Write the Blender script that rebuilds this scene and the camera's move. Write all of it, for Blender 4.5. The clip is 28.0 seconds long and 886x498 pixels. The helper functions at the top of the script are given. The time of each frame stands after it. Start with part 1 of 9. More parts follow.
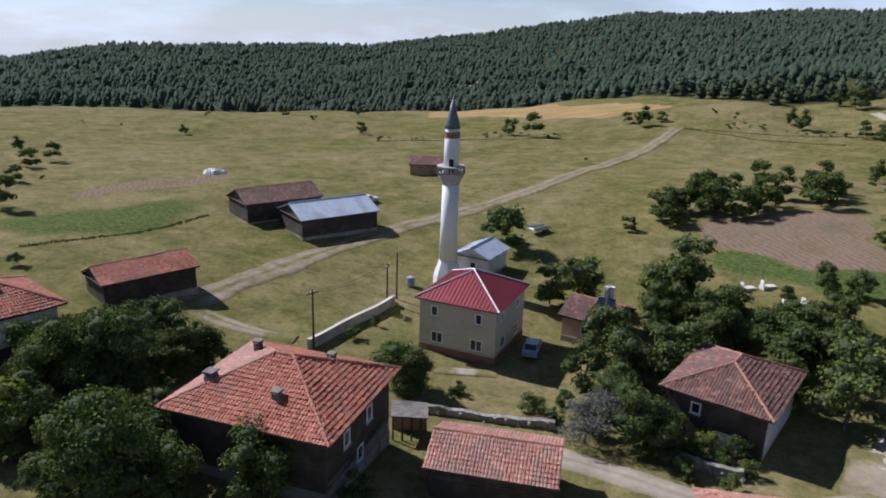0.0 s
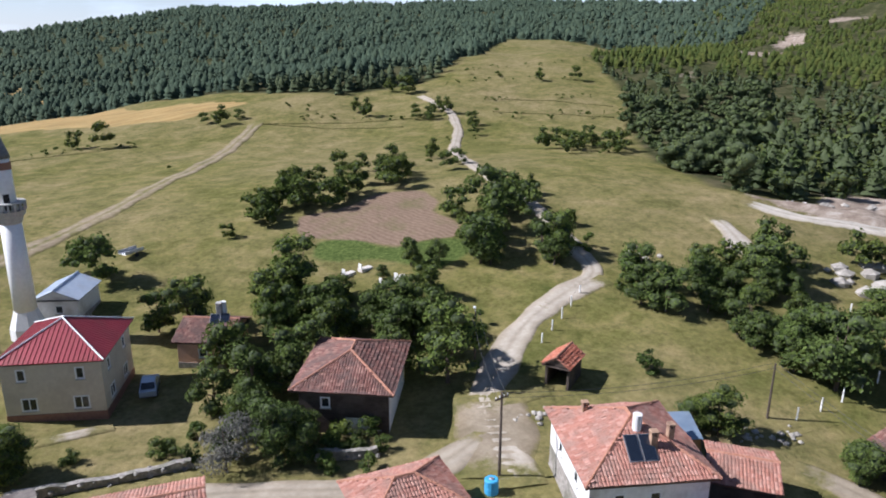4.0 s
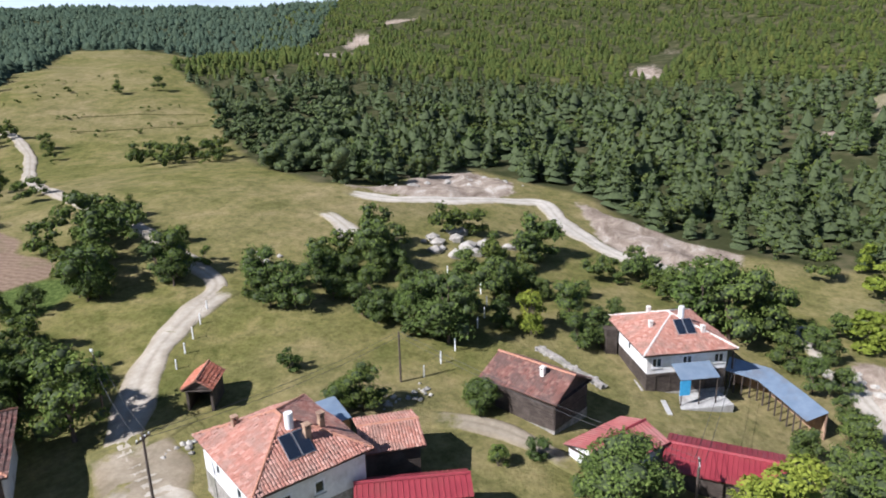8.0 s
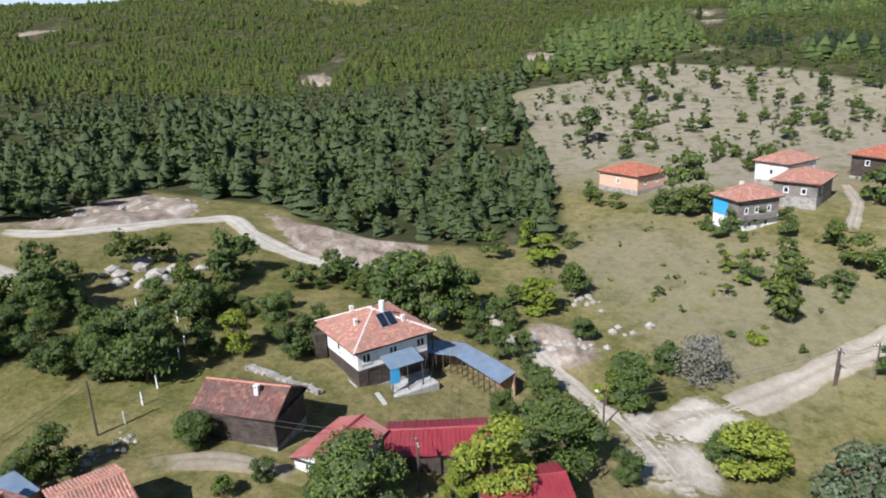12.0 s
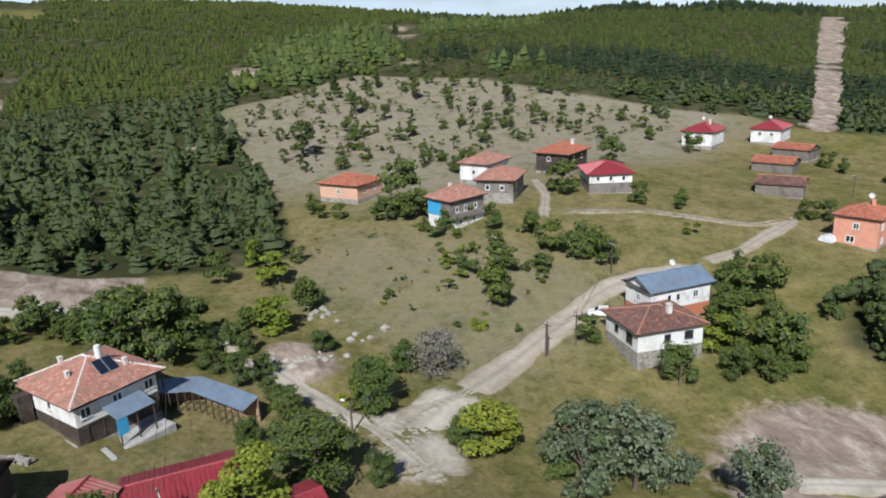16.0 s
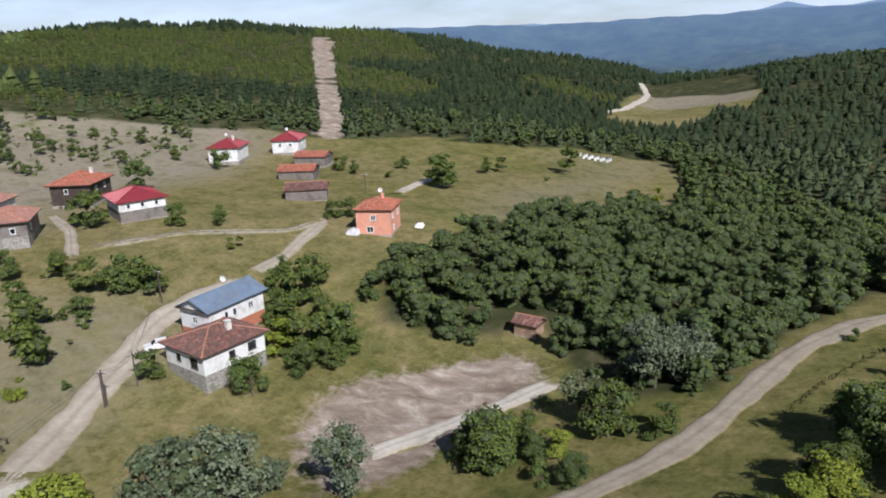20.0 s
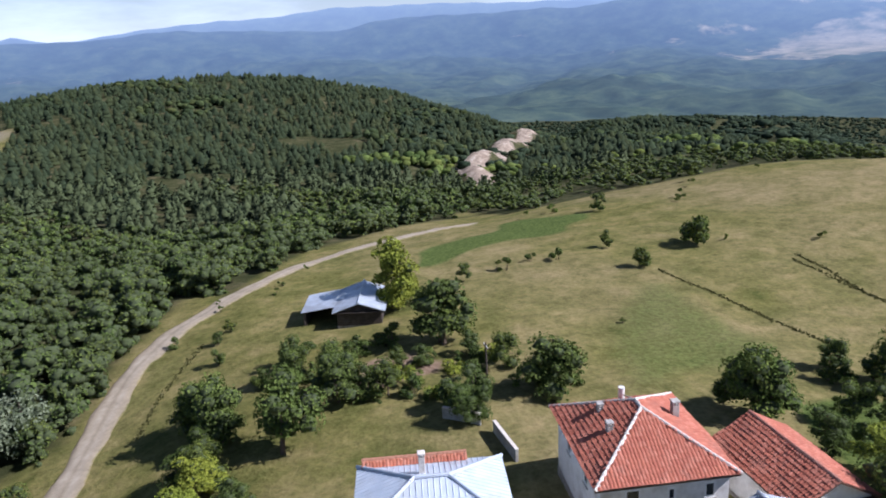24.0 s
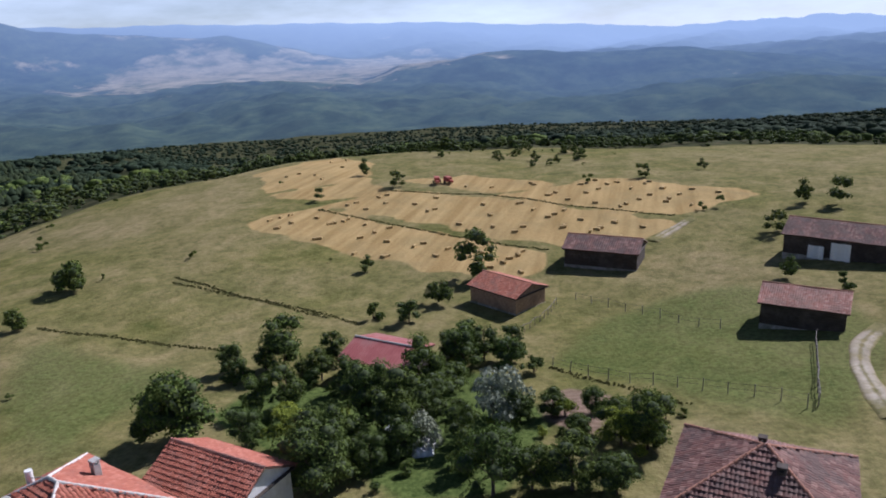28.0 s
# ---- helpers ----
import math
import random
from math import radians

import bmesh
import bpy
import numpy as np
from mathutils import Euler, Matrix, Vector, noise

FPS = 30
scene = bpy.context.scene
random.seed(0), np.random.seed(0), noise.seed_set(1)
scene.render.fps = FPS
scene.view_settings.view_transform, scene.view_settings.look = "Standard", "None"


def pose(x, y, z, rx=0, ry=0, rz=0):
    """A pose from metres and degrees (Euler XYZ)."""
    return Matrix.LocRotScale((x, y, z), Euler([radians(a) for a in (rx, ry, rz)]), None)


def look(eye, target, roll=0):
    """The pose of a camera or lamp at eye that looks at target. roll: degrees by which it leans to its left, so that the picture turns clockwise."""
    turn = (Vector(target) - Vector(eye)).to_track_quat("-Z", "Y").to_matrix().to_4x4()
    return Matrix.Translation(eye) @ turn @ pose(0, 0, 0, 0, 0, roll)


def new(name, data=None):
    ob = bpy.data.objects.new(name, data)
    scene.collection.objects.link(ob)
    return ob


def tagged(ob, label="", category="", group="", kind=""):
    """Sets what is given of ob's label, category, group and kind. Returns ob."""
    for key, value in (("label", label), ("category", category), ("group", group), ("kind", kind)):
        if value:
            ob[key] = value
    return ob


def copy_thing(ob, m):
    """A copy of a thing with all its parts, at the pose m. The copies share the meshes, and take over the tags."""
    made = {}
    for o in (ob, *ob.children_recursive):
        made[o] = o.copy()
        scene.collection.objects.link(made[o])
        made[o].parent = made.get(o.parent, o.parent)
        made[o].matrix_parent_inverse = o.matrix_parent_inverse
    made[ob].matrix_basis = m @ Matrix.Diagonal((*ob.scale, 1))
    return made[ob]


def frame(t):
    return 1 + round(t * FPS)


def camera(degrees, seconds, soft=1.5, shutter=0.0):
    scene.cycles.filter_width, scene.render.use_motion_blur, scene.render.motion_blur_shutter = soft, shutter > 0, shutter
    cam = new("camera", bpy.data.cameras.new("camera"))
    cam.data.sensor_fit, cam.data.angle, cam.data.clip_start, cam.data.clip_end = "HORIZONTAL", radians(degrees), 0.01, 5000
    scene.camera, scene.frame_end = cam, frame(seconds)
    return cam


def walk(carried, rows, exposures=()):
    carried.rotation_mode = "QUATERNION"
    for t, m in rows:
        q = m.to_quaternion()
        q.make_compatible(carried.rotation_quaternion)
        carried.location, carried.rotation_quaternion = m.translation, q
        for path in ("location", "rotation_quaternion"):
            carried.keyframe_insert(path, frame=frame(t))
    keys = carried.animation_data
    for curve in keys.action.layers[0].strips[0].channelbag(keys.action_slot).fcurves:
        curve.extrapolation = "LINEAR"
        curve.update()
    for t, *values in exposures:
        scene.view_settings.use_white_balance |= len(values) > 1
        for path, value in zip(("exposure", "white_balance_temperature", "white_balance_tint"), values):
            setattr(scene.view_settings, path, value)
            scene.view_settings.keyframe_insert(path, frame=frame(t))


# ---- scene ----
cam = camera(64.0, 28.0, soft=1.9)
PATH = [
    (0, pose(-0.16, -0.46, 30.31, 73.00, -1.71, 0.98)),
    (0.5, pose(-0.14, -0.45, 30.27, 72.94, -1.49, 0.26)),
    (1, pose(0.11, -0.40, 30.65, 72.96, -1.45, -5.28)),
    (1.5, pose(-0.15, -0.26, 30.96, 72.98, -1.23, -8.92)),
    (2, pose(0.11, -0.24, 31.31, 72.97, -1.06, -11.52)),
    (2.5, pose(0.04, -0.06, 31.55, 73.07, -1.03, -19.38)),
    (3, pose(0.08, 0.04, 31.70, 73.06, -0.75, -23.51)),
    (3.5, pose(0.11, 0.08, 31.86, 73.04, -0.49, -27.54)),
    (4, pose(0.06, 0.26, 31.95, 73.07, -0.41, -32.02)),
    (4.5, pose(0, 0, 31.93, 73.18, -0.38, -36.44)),
    (6.5, pose(0, 0, 32.00, 73.20, 0.76, -52.70)),
    (7, pose(0, 0, 32.00, 73.24, 1.07, -56.43)),
    (7.5, pose(0, 0, 32.00, 73.20, 1.23, -60.18)),
    (8, pose(0, 0, 32.00, 73.20, 1.43, -63.80)),
    (8.5, pose(0, 0, 32.00, 73.18, 1.63, -67.20)),
    (9, pose(0, 0, 32.00, 73.15, 1.77, -70.29)),
    (9.5, pose(0, 0, 32.00, 73.13, 1.91, -73.16)),
    (10, pose(0, 0, 32.00, 73.13, 2.05, -75.71)),
    (10.5, pose(0, 0, 32.00, 73.11, 2.07, -79.24)),
    (11, pose(0, 0, 32.00, 73.09, 2.10, -82.89)),
    (11.5, pose(0, 0, 32.00, 73.09, 2.12, -86.17)),
    (12, pose(0, 0, 32.00, 73.13, 2.12, -89.24)),
    (12.5, pose(0, 0, 32.00, 73.17, 2.17, -92.23)),
    (14.5, pose(0, 0, 32.00, 73.38, 2.21, -103.87)),
    (15, pose(0, 0, 32.00, 73.40, 2.32, -106.76)),
    (15.5, pose(0, 0, 32.00, 73.38, 2.30, -109.40)),
    (16, pose(0, 0, 32.00, 73.35, 2.28, -111.92)),
    (16.5, pose(0, 0, 32.00, 73.30, 2.29, -114.66)),
    (17, pose(0, 0, 32.00, 73.25, 2.27, -118.48)),
    (17.5, pose(0, 0, 32.00, 73.24, 2.27, -122.84)),
    (18, pose(0, 0, 32.00, 73.29, 2.20, -126.33)),
    (18.5, pose(0, 0, 32.00, 73.29, 2.09, -130.26)),
    (19, pose(0, 0, 32.00, 73.26, 2.05, -135.75)),
    (19.5, pose(0, 0, 32.00, 73.25, 2.14, -142.33)),
    (20, pose(0, 0, 32.00, 73.25, 2.24, -148.89)),
    (20.5, pose(0, 0, 32.00, 73.25, 2.32, -155.51)),
    (21, pose(0, 0, 32.00, 73.23, 2.42, -162.33)),
    (21.5, pose(0, 0, 32.00, 73.17, 2.58, -169.14)),
    (23.5, pose(0, 0, 32.00, 73.22, 2.79, -196.87)),
    (24, pose(0, 0, 32.00, 73.27, 2.92, -203.83)),
    (24.5, pose(0, 0, 32.00, 73.28, 3.00, -210.84)),
    (25, pose(0, 0, 32.00, 73.25, 3.04, -220.26)),
    (25.5, pose(0, 0, 32.00, 73.27, 3.04, -229.41)),
    (26, pose(0, 0, 32.00, 73.31, 2.98, -236.68)),
    (26.5, pose(0, 0, 32.00, 73.35, 2.88, -241.71)),
    (27, pose(0, 0, 32.00, 73.33, 2.87, -247.70)),
    (27.5, pose(0, 0, 32.00, 73.33, 2.71, -253.14)),
    (28, pose(0, 0, 32.00, 73.38, 2.75, -253.18)),
]
EXPOSURE = [(0, 0.12, 5800, 18), (1, 0.42, 5850, 19), (2, 0.54, 5850, 18), (4, 0.52, 5850, 17), (8, 0.66, 5900, 15), (12, 0.52, 5900, 12), (15.5, 0.14, 6000, 10), (18, 0.04, 6000, 11), (21, 0.2, 5950, 16), (24, 0.50, 5800, 20), (26, 0.26, 5750, 20), (28, 0.1, 5700, 20)]
walk(cam, PATH, EXPOSURE)

# ---- light ----
SUN_TO = Vector((-0.84 * 0.743, 0.543 * 0.743, 0.669))
world = bpy.data.worlds.new("sky")
scene.world = world
world.use_nodes = True
wn, wl = world.node_tree.nodes, world.node_tree.links
sky = wn.new("ShaderNodeTexSky")
sky.sky_type, sky.sun_disc = "NISHITA", False
sky.sun_elevation, sky.sun_rotation = radians(42), radians(-57)
sky.altitude, sky.air_density, sky.dust_density, sky.ozone_density = 900, 1.0, 0.35, 2.4
wn["Background"].inputs["Strength"].default_value = 0.05
cloud = wn.new("ShaderNodeTexNoise")
cloud.inputs["Scale"].default_value, cloud.inputs["Detail"].default_value, cloud.inputs["Roughness"].default_value = 2.2, 7, 0.6
stretch = wn.new("ShaderNodeMapping")
stretch.inputs["Scale"].default_value = (1, 1, 4.5)
wl.new(wn.new("ShaderNodeTexCoord").outputs["Generated"], stretch.inputs["Vector"])
wl.new(stretch.outputs["Vector"], cloud.inputs["Vector"])
veil = wn.new("ShaderNodeValToRGB")
veil.color_ramp.elements[0].position, veil.color_ramp.elements[0].color = 0.42, (0.34, 0.34, 0.34, 1)
veil.color_ramp.elements[1].position, veil.color_ramp.elements[1].color = 0.68, (0.9, 0.9, 0.9, 1)
wl.new(cloud.outputs["Fac"], veil.inputs["Fac"])
blend = wn.new("ShaderNodeMix")
blend.data_type = "RGBA"
blend.inputs[7].default_value = (17.0, 19.8, 23.0, 1)
# the veil thins towards the zenith
height = wn.new("ShaderNodeSeparateXYZ")
wl.new(wn.new("ShaderNodeTexCoord").outputs["Generated"], height.inputs[0])
thin = wn.new("ShaderNodeValToRGB")
thin.color_ramp.elements[0].position, thin.color_ramp.elements[0].color = 0.0, (1, 1, 1, 1)
thin.color_ramp.elements[1].position, thin.color_ramp.elements[1].color = 0.26, (0.04, 0.04, 0.04, 1)
wl.new(height.outputs["Z"], thin.inputs["Fac"])
veiled = wn.new("ShaderNodeMath")
veiled.operation = "MULTIPLY"
wl.new(veil.outputs["Color"], veiled.inputs[0])
wl.new(thin.outputs["Color"], veiled.inputs[1])
wl.new(veiled.outputs[0], blend.inputs[0])
wl.new(sky.outputs["Color"], blend.inputs[6])
wl.new(blend.outputs[2], wn["Background"].inputs["Color"])
sun_data = bpy.data.lights.new("sun", "SUN")
sun_data.energy, sun_data.angle, sun_data.color = 5.0, radians(0.53), (1.0, 0.96, 0.90)
sun = new("sun", sun_data)
sun.matrix_world = look(SUN_TO * 200, (0, 0, 0))
scene.view_settings.exposure = 0.0


# ---- materials ----
def material(name, rough=0.85, metal=0.0):
    m = bpy.data.materials.new(name)
    m.use_nodes = True
    b = m.node_tree.nodes["Principled BSDF"]
    b.inputs["Roughness"].default_value, b.inputs["Metallic"].default_value = rough, metal
    return m, m.node_tree.nodes, m.node_tree.links, b


def coords(n, l, world_space=False, scale=(1, 1, 1), turn=0.0):
    m = n.new("ShaderNodeMapping")
    m.inputs["Scale"].default_value = scale
    m.inputs["Rotation"].default_value = (0, 0, turn)
    if world_space:
        l.new(n.new("ShaderNodeNewGeometry").outputs["Position"], m.inputs["Vector"])
    else:
        l.new(n.new("ShaderNodeTexCoord").outputs["Object"], m.inputs["Vector"])
    return m.outputs["Vector"]


def noise_at(n, l, vec, scale, detail=3.0, rough=0.6):
    t = n.new("ShaderNodeTexNoise")
    t.inputs["Scale"].default_value, t.inputs["Detail"].default_value, t.inputs["Roughness"].default_value = scale, detail, rough
    l.new(vec, t.inputs["Vector"])
    return t.outputs["Fac"]


def steps(n, l, fac, *stops):
    r = n.new("ShaderNodeValToRGB")
    e = r.color_ramp.elements
    while len(e) < len(stops):
        e.new(0.5)
    for k, (p, c) in enumerate(stops):
        e[k].position, e[k].color = p, (*(c if len(c) == 3 else c[:3]), 1)
    l.new(fac, r.inputs["Fac"])
    return r.outputs["Color"]


def grey(v):
    return (v, v, v)


def mixed(n, l, fac, a, b, kind="MIX"):
    m = n.new("ShaderNodeMix")
    m.data_type, m.blend_type = "RGBA", kind
    for slot, v in ((m.inputs[0], fac), (m.inputs[6], a), (m.inputs[7], b)):
        if isinstance(v, (int, float)):
            slot.default_value = v
        elif isinstance(v, tuple):
            slot.default_value = (*v, 1)
        else:
            l.new(v, slot)
    return m.outputs[2]


def bumped(n, l, b, height, strength=0.4, distance=0.05):
    k = n.new("ShaderNodeBump")
    k.inputs["Strength"].default_value, k.inputs["Distance"].default_value = strength, distance
    l.new(height, k.inputs["Height"])
    l.new(k.outputs["Normal"], b.inputs["Normal"])


def plain(name, c1, c2, scale=3.0, rough=0.85, metal=0.0, bump=0.3, stain=None, stain_scale=0.4, stretch=(1, 1, 1)):
    """A surface of two tones at one scale, with stains at a larger one."""
    m, n, l, b = material(name, rough, metal)
    v = coords(n, l, scale=stretch)
    f = noise_at(n, l, v, scale, 4)
    col = steps(n, l, f, (0.35, c1), (0.65, c2))
    if stain:
        g = noise_at(n, l, coords(n, l), stain_scale, 3)
        col = mixed(n, l, steps(n, l, g, (0.48, grey(0)), (0.66, grey(0.8))), col, stain)
    l.new(col, b.inputs["Base Color"])
    if bump:
        bumped(n, l, b, f, bump, 0.03)
    return m


def tile_material(name, colors, patch, patch_at=0.56):
    """Clay tiles: each one has its own tone, with lichen and patched areas over several."""
    m, n, l, b = material(name, 0.8)
    g = n.new("ShaderNodeNewGeometry")
    k = len(colors)
    col = steps(n, l, g.outputs["Random Per Island"], *[((i + 0.5) / k, c) for i, c in enumerate(colors)])
    v = coords(n, l)
    p = noise_at(n, l, v, 0.55, 4, 0.65)
    col = mixed(n, l, steps(n, l, p, (patch_at - 0.06, grey(0)), (patch_at + 0.08, grey(0.75))), col, patch)
    f = noise_at(n, l, v, 9, 3)
    col = mixed(n, l, 0.5, col, steps(n, l, f, (0.3, grey(0.55)), (0.7, grey(1.0))), "MULTIPLY")
    l.new(col, b.inputs["Base Color"])
    bumped(n, l, b, f, 0.3, 0.02)
    return m


def foliage(name, dark, light, hue=0.5):
    """Leaves: each has its own green, each tree its own tint; light passes through."""
    m, n, l, b = material(name, 0.85)
    g = n.new("ShaderNodeNewGeometry")
    col = steps(n, l, g.outputs["Random Per Island"], (0.0, dark), (1.0, light))
    a = n.new("ShaderNodeAttribute")
    a.attribute_name = "tint"
    col = mixed(n, l, a.outputs["Fac"], col, mixed(n, l, 0.55, col, (0.16, 0.15, 0.035)))
    o = n.new("ShaderNodeObjectInfo")
    col = mixed(n, l, 0.55, col, steps(n, l, o.outputs["Random"], (0.0, (0.62, 0.72, 0.6)), (0.5, grey(1.0)), (1.0, (1.25, 1.15, 0.8))), "MULTIPLY")
    l.new(col, b.inputs["Base Color"])
    b.inputs["Specular IOR Level"].default_value = 0.06
    t = n.new("ShaderNodeBsdfTranslucent")
    l.new(col, t.inputs["Color"])
    s = n.new("ShaderNodeMixShader")
    s.inputs[0].default_value = 0.14
    l.new(b.outputs[0], s.inputs[1])
    l.new(t.outputs[0], s.inputs[2])
    l.new(s.outputs[0], n["Material Output"].inputs["Surface"])
    return m


M = {}
M["tile_orange"] = tile_material("clay_tiles_orange", [(0.36, 0.105, 0.060), (0.50, 0.165, 0.092), (0.43, 0.13, 0.072), (0.56, 0.22, 0.14)], (0.32, 0.16, 0.115), 0.58)
M["tile_red"] = tile_material("clay_tiles_new_red", [(0.40, 0.115, 0.070), (0.47, 0.15, 0.09), (0.43, 0.13, 0.078), (0.52, 0.19, 0.125)], (0.33, 0.13, 0.09), 0.6)
M["tile_old"] = tile_material("clay_tiles_weathered", [(0.15, 0.066, 0.052), (0.26, 0.118, 0.09), (0.205, 0.088, 0.066), (0.34, 0.185, 0.145)], (0.135, 0.088, 0.074), 0.5)
M["tile_pale"] = tile_material("clay_tiles_sun_bleached", [(0.38, 0.16, 0.115), (0.50, 0.24, 0.175), (0.44, 0.19, 0.135), (0.56, 0.31, 0.24)], (0.33, 0.20, 0.155), 0.52)
M["deck"] = plain("roof_boards", (0.10, 0.055, 0.04), (0.16, 0.085, 0.06), 4)
M["mortar"] = plain("lime_mortar", (0.55, 0.50, 0.45), (0.75, 0.71, 0.66), 5, bump=0.5)
M["ridge_clay"] = plain("ridge_tiles_clay", (0.34, 0.15, 0.09), (0.48, 0.24, 0.16), 5, bump=0.4)
M["metal_red"] = plain("red_painted_sheet", (0.27, 0.036, 0.048), (0.33, 0.05, 0.06), 0.8, 0.42, 0.15, 0.05, (0.24, 0.05, 0.05))
M["metal_faded"] = plain("sun_faded_red_sheet", (0.34, 0.10, 0.095), (0.42, 0.15, 0.135), 0.8, 0.5, 0.1, 0.05, (0.36, 0.18, 0.16))
M["metal_blue"] = plain("blue_grey_sheet", (0.20, 0.27, 0.36), (0.26, 0.33, 0.42), 0.9, 0.4, 0.3, 0.05, (0.22, 0.24, 0.27))
M["metal_zinc"] = plain("galvanised_sheet", (0.54, 0.60, 0.68), (0.66, 0.72, 0.80), 0.9, 0.38, 0.45, 0.05, (0.42, 0.44, 0.47))
M["metal_pale"] = plain("pale_blue_sheet", (0.52, 0.60, 0.70), (0.62, 0.69, 0.78), 1.0, 0.45, 0.2, 0.05, (0.5, 0.54, 0.6))
M["plaster_white"] = plain("white_plaster", (0.70, 0.69, 0.67), (0.80, 0.79, 0.77), 2.5, 0.9, 0, 0.15, (0.50, 0.47, 0.43), 0.6)
M["plaster_beige"] = plain("beige_plaster", (0.56, 0.49, 0.38), (0.62, 0.55, 0.43), 2.5, 0.9, 0, 0.12, (0.5, 0.43, 0.33), 0.5)
M["plaster_pink"] = plain("salmon_plaster", (0.68, 0.30, 0.20), (0.74, 0.36, 0.25), 2.5, 0.9, 0, 0.12, (0.6, 0.28, 0.2), 0.5)
M["plaster_peach"] = plain("peach_plaster", (0.62, 0.36, 0.25), (0.7, 0.43, 0.3), 2.5, 0.9, 0, 0.12, (0.55, 0.34, 0.25), 0.5)
M["plinth"] = plain("brown_red_plinth", (0.24, 0.12, 0.085), (0.30, 0.16, 0.11), 3, 0.85)
M["timber"] = plain("dark_weathered_timber", (0.032, 0.024, 0.019), (0.078, 0.058, 0.046), 5, 0.9, 0, 0.6, (0.105, 0.084, 0.07), 0.7, (0.25, 0.25, 5))
M["timber_grey"] = plain("silver_grey_timber", (0.15, 0.13, 0.115), (0.27, 0.24, 0.21), 5, 0.9, 0, 0.6, (0.11, 0.09, 0.08), 0.7, (0.25, 0.25, 5))
M["wood_pole"] = plain("creosoted_pole", (0.06, 0.045, 0.035), (0.13, 0.10, 0.08), 6, 0.9, stretch=(1, 1, 0.15))
M["stone"] = plain("field_stone", (0.22, 0.20, 0.18), (0.42, 0.39, 0.35), 3, 0.95, 0, 0.8, (0.15, 0.15, 0.11), 0.8)
M["adobe"] = plain("mud_brick", (0.30, 0.19, 0.12), (0.42, 0.28, 0.19), 3, 0.95, 0, 0.5, (0.22, 0.14, 0.1), 0.8)
M["brick"] = plain("red_hollow_brick", (0.40, 0.13, 0.07), (0.5, 0.2, 0.11), 6, 0.9)
M["concrete"] = plain("grey_concrete", (0.36, 0.35, 0.33), (0.5, 0.49, 0.46), 2.5, 0.92, 0, 0.3, (0.28, 0.26, 0.24), 0.5)
M["white_paint"] = plain("white_paint", (0.74, 0.74, 0.73), (0.82, 0.82, 0.81), 3, 0.55, 0, 0.05)
M["blue_paint"] = plain("bright_blue_paint", (0.05, 0.33, 0.62), (0.07, 0.40, 0.70), 3, 0.6, 0, 0.05)
# near-black colour painted for the shade inside rooms and doorways
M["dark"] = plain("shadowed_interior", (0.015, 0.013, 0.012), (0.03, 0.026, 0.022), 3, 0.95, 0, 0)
M["lead"] = plain("lead_sheet", (0.11, 0.12, 0.13), (0.18, 0.19, 0.2), 4, 0.5, 0.4, 0.1)
M["steel"] = plain("dull_steel", (0.4, 0.41, 0.42), (0.52, 0.53, 0.54), 4, 0.4, 0.7, 0.05)
M["wire"] = plain("black_cable", (0.03, 0.03, 0.03), (0.05, 0.05, 0.05), 4, 0.7, 0, 0)
M["rubber"] = plain("rubber", (0.02, 0.02, 0.02), (0.035, 0.035, 0.035), 4, 0.9, 0, 0)
M["car_pale"] = plain("pale_blue_car_paint", (0.42, 0.48, 0.56), (0.46, 0.52, 0.6), 1, 0.25, 0.2, 0)
M["car_white"] = plain("white_car_paint", (0.76, 0.76, 0.75), (0.8, 0.8, 0.79), 1, 0.25, 0, 0)
M["straw"] = plain("straw_bale", (0.40, 0.27, 0.10), (0.58, 0.42, 0.18), 14, 0.95, 0, 0.8, (0.3, 0.2, 0.09), 2)
M["bark"] = plain("bark", (0.07, 0.05, 0.035), (0.16, 0.12, 0.09), 6, 0.95, 0, 0.8, stretch=(1, 1, 0.2))
M["hay"] = plain("tarpaulin_rags", (0.45, 0.45, 0.47), (0.7, 0.7, 0.72), 1.4, 0.8, 0, 0.3)
M["machine_red"] = plain("faded_red_machine_paint", (0.3, 0.05, 0.03), (0.38, 0.09, 0.06), 3, 0.6)
M["rock"] = plain("pale_rock", (0.27, 0.25, 0.215), (0.45, 0.42, 0.37), 1.2, 0.95, 0, 0.9, (0.25, 0.23, 0.2), 0.35)

glass, gn, gl, gb = material("window_glass", 0.08)
gl.new(steps(gn, gl, noise_at(gn, gl, coords(gn, gl), 0.7), (0.4, (0.015, 0.018, 0.022)), (0.6, (0.04, 0.045, 0.05))), gb.inputs["Base Color"])
gb.inputs["Specular IOR Level"].default_value = 0.6
M["glass"] = glass
solar, gn, gl, gb = material("solar_collector_glass", 0.12)
w = gn.new("ShaderNodeTexWave")
w.inputs["Scale"].default_value = 3.0
gl.new(coords(gn, gl), w.inputs["Vector"])
gl.new(steps(gn, gl, w.outputs["Fac"], (0.2, (0.008, 0.012, 0.022)), (0.8, (0.02, 0.028, 0.045))), gb.inputs["Base Color"])
M["solar"] = solar

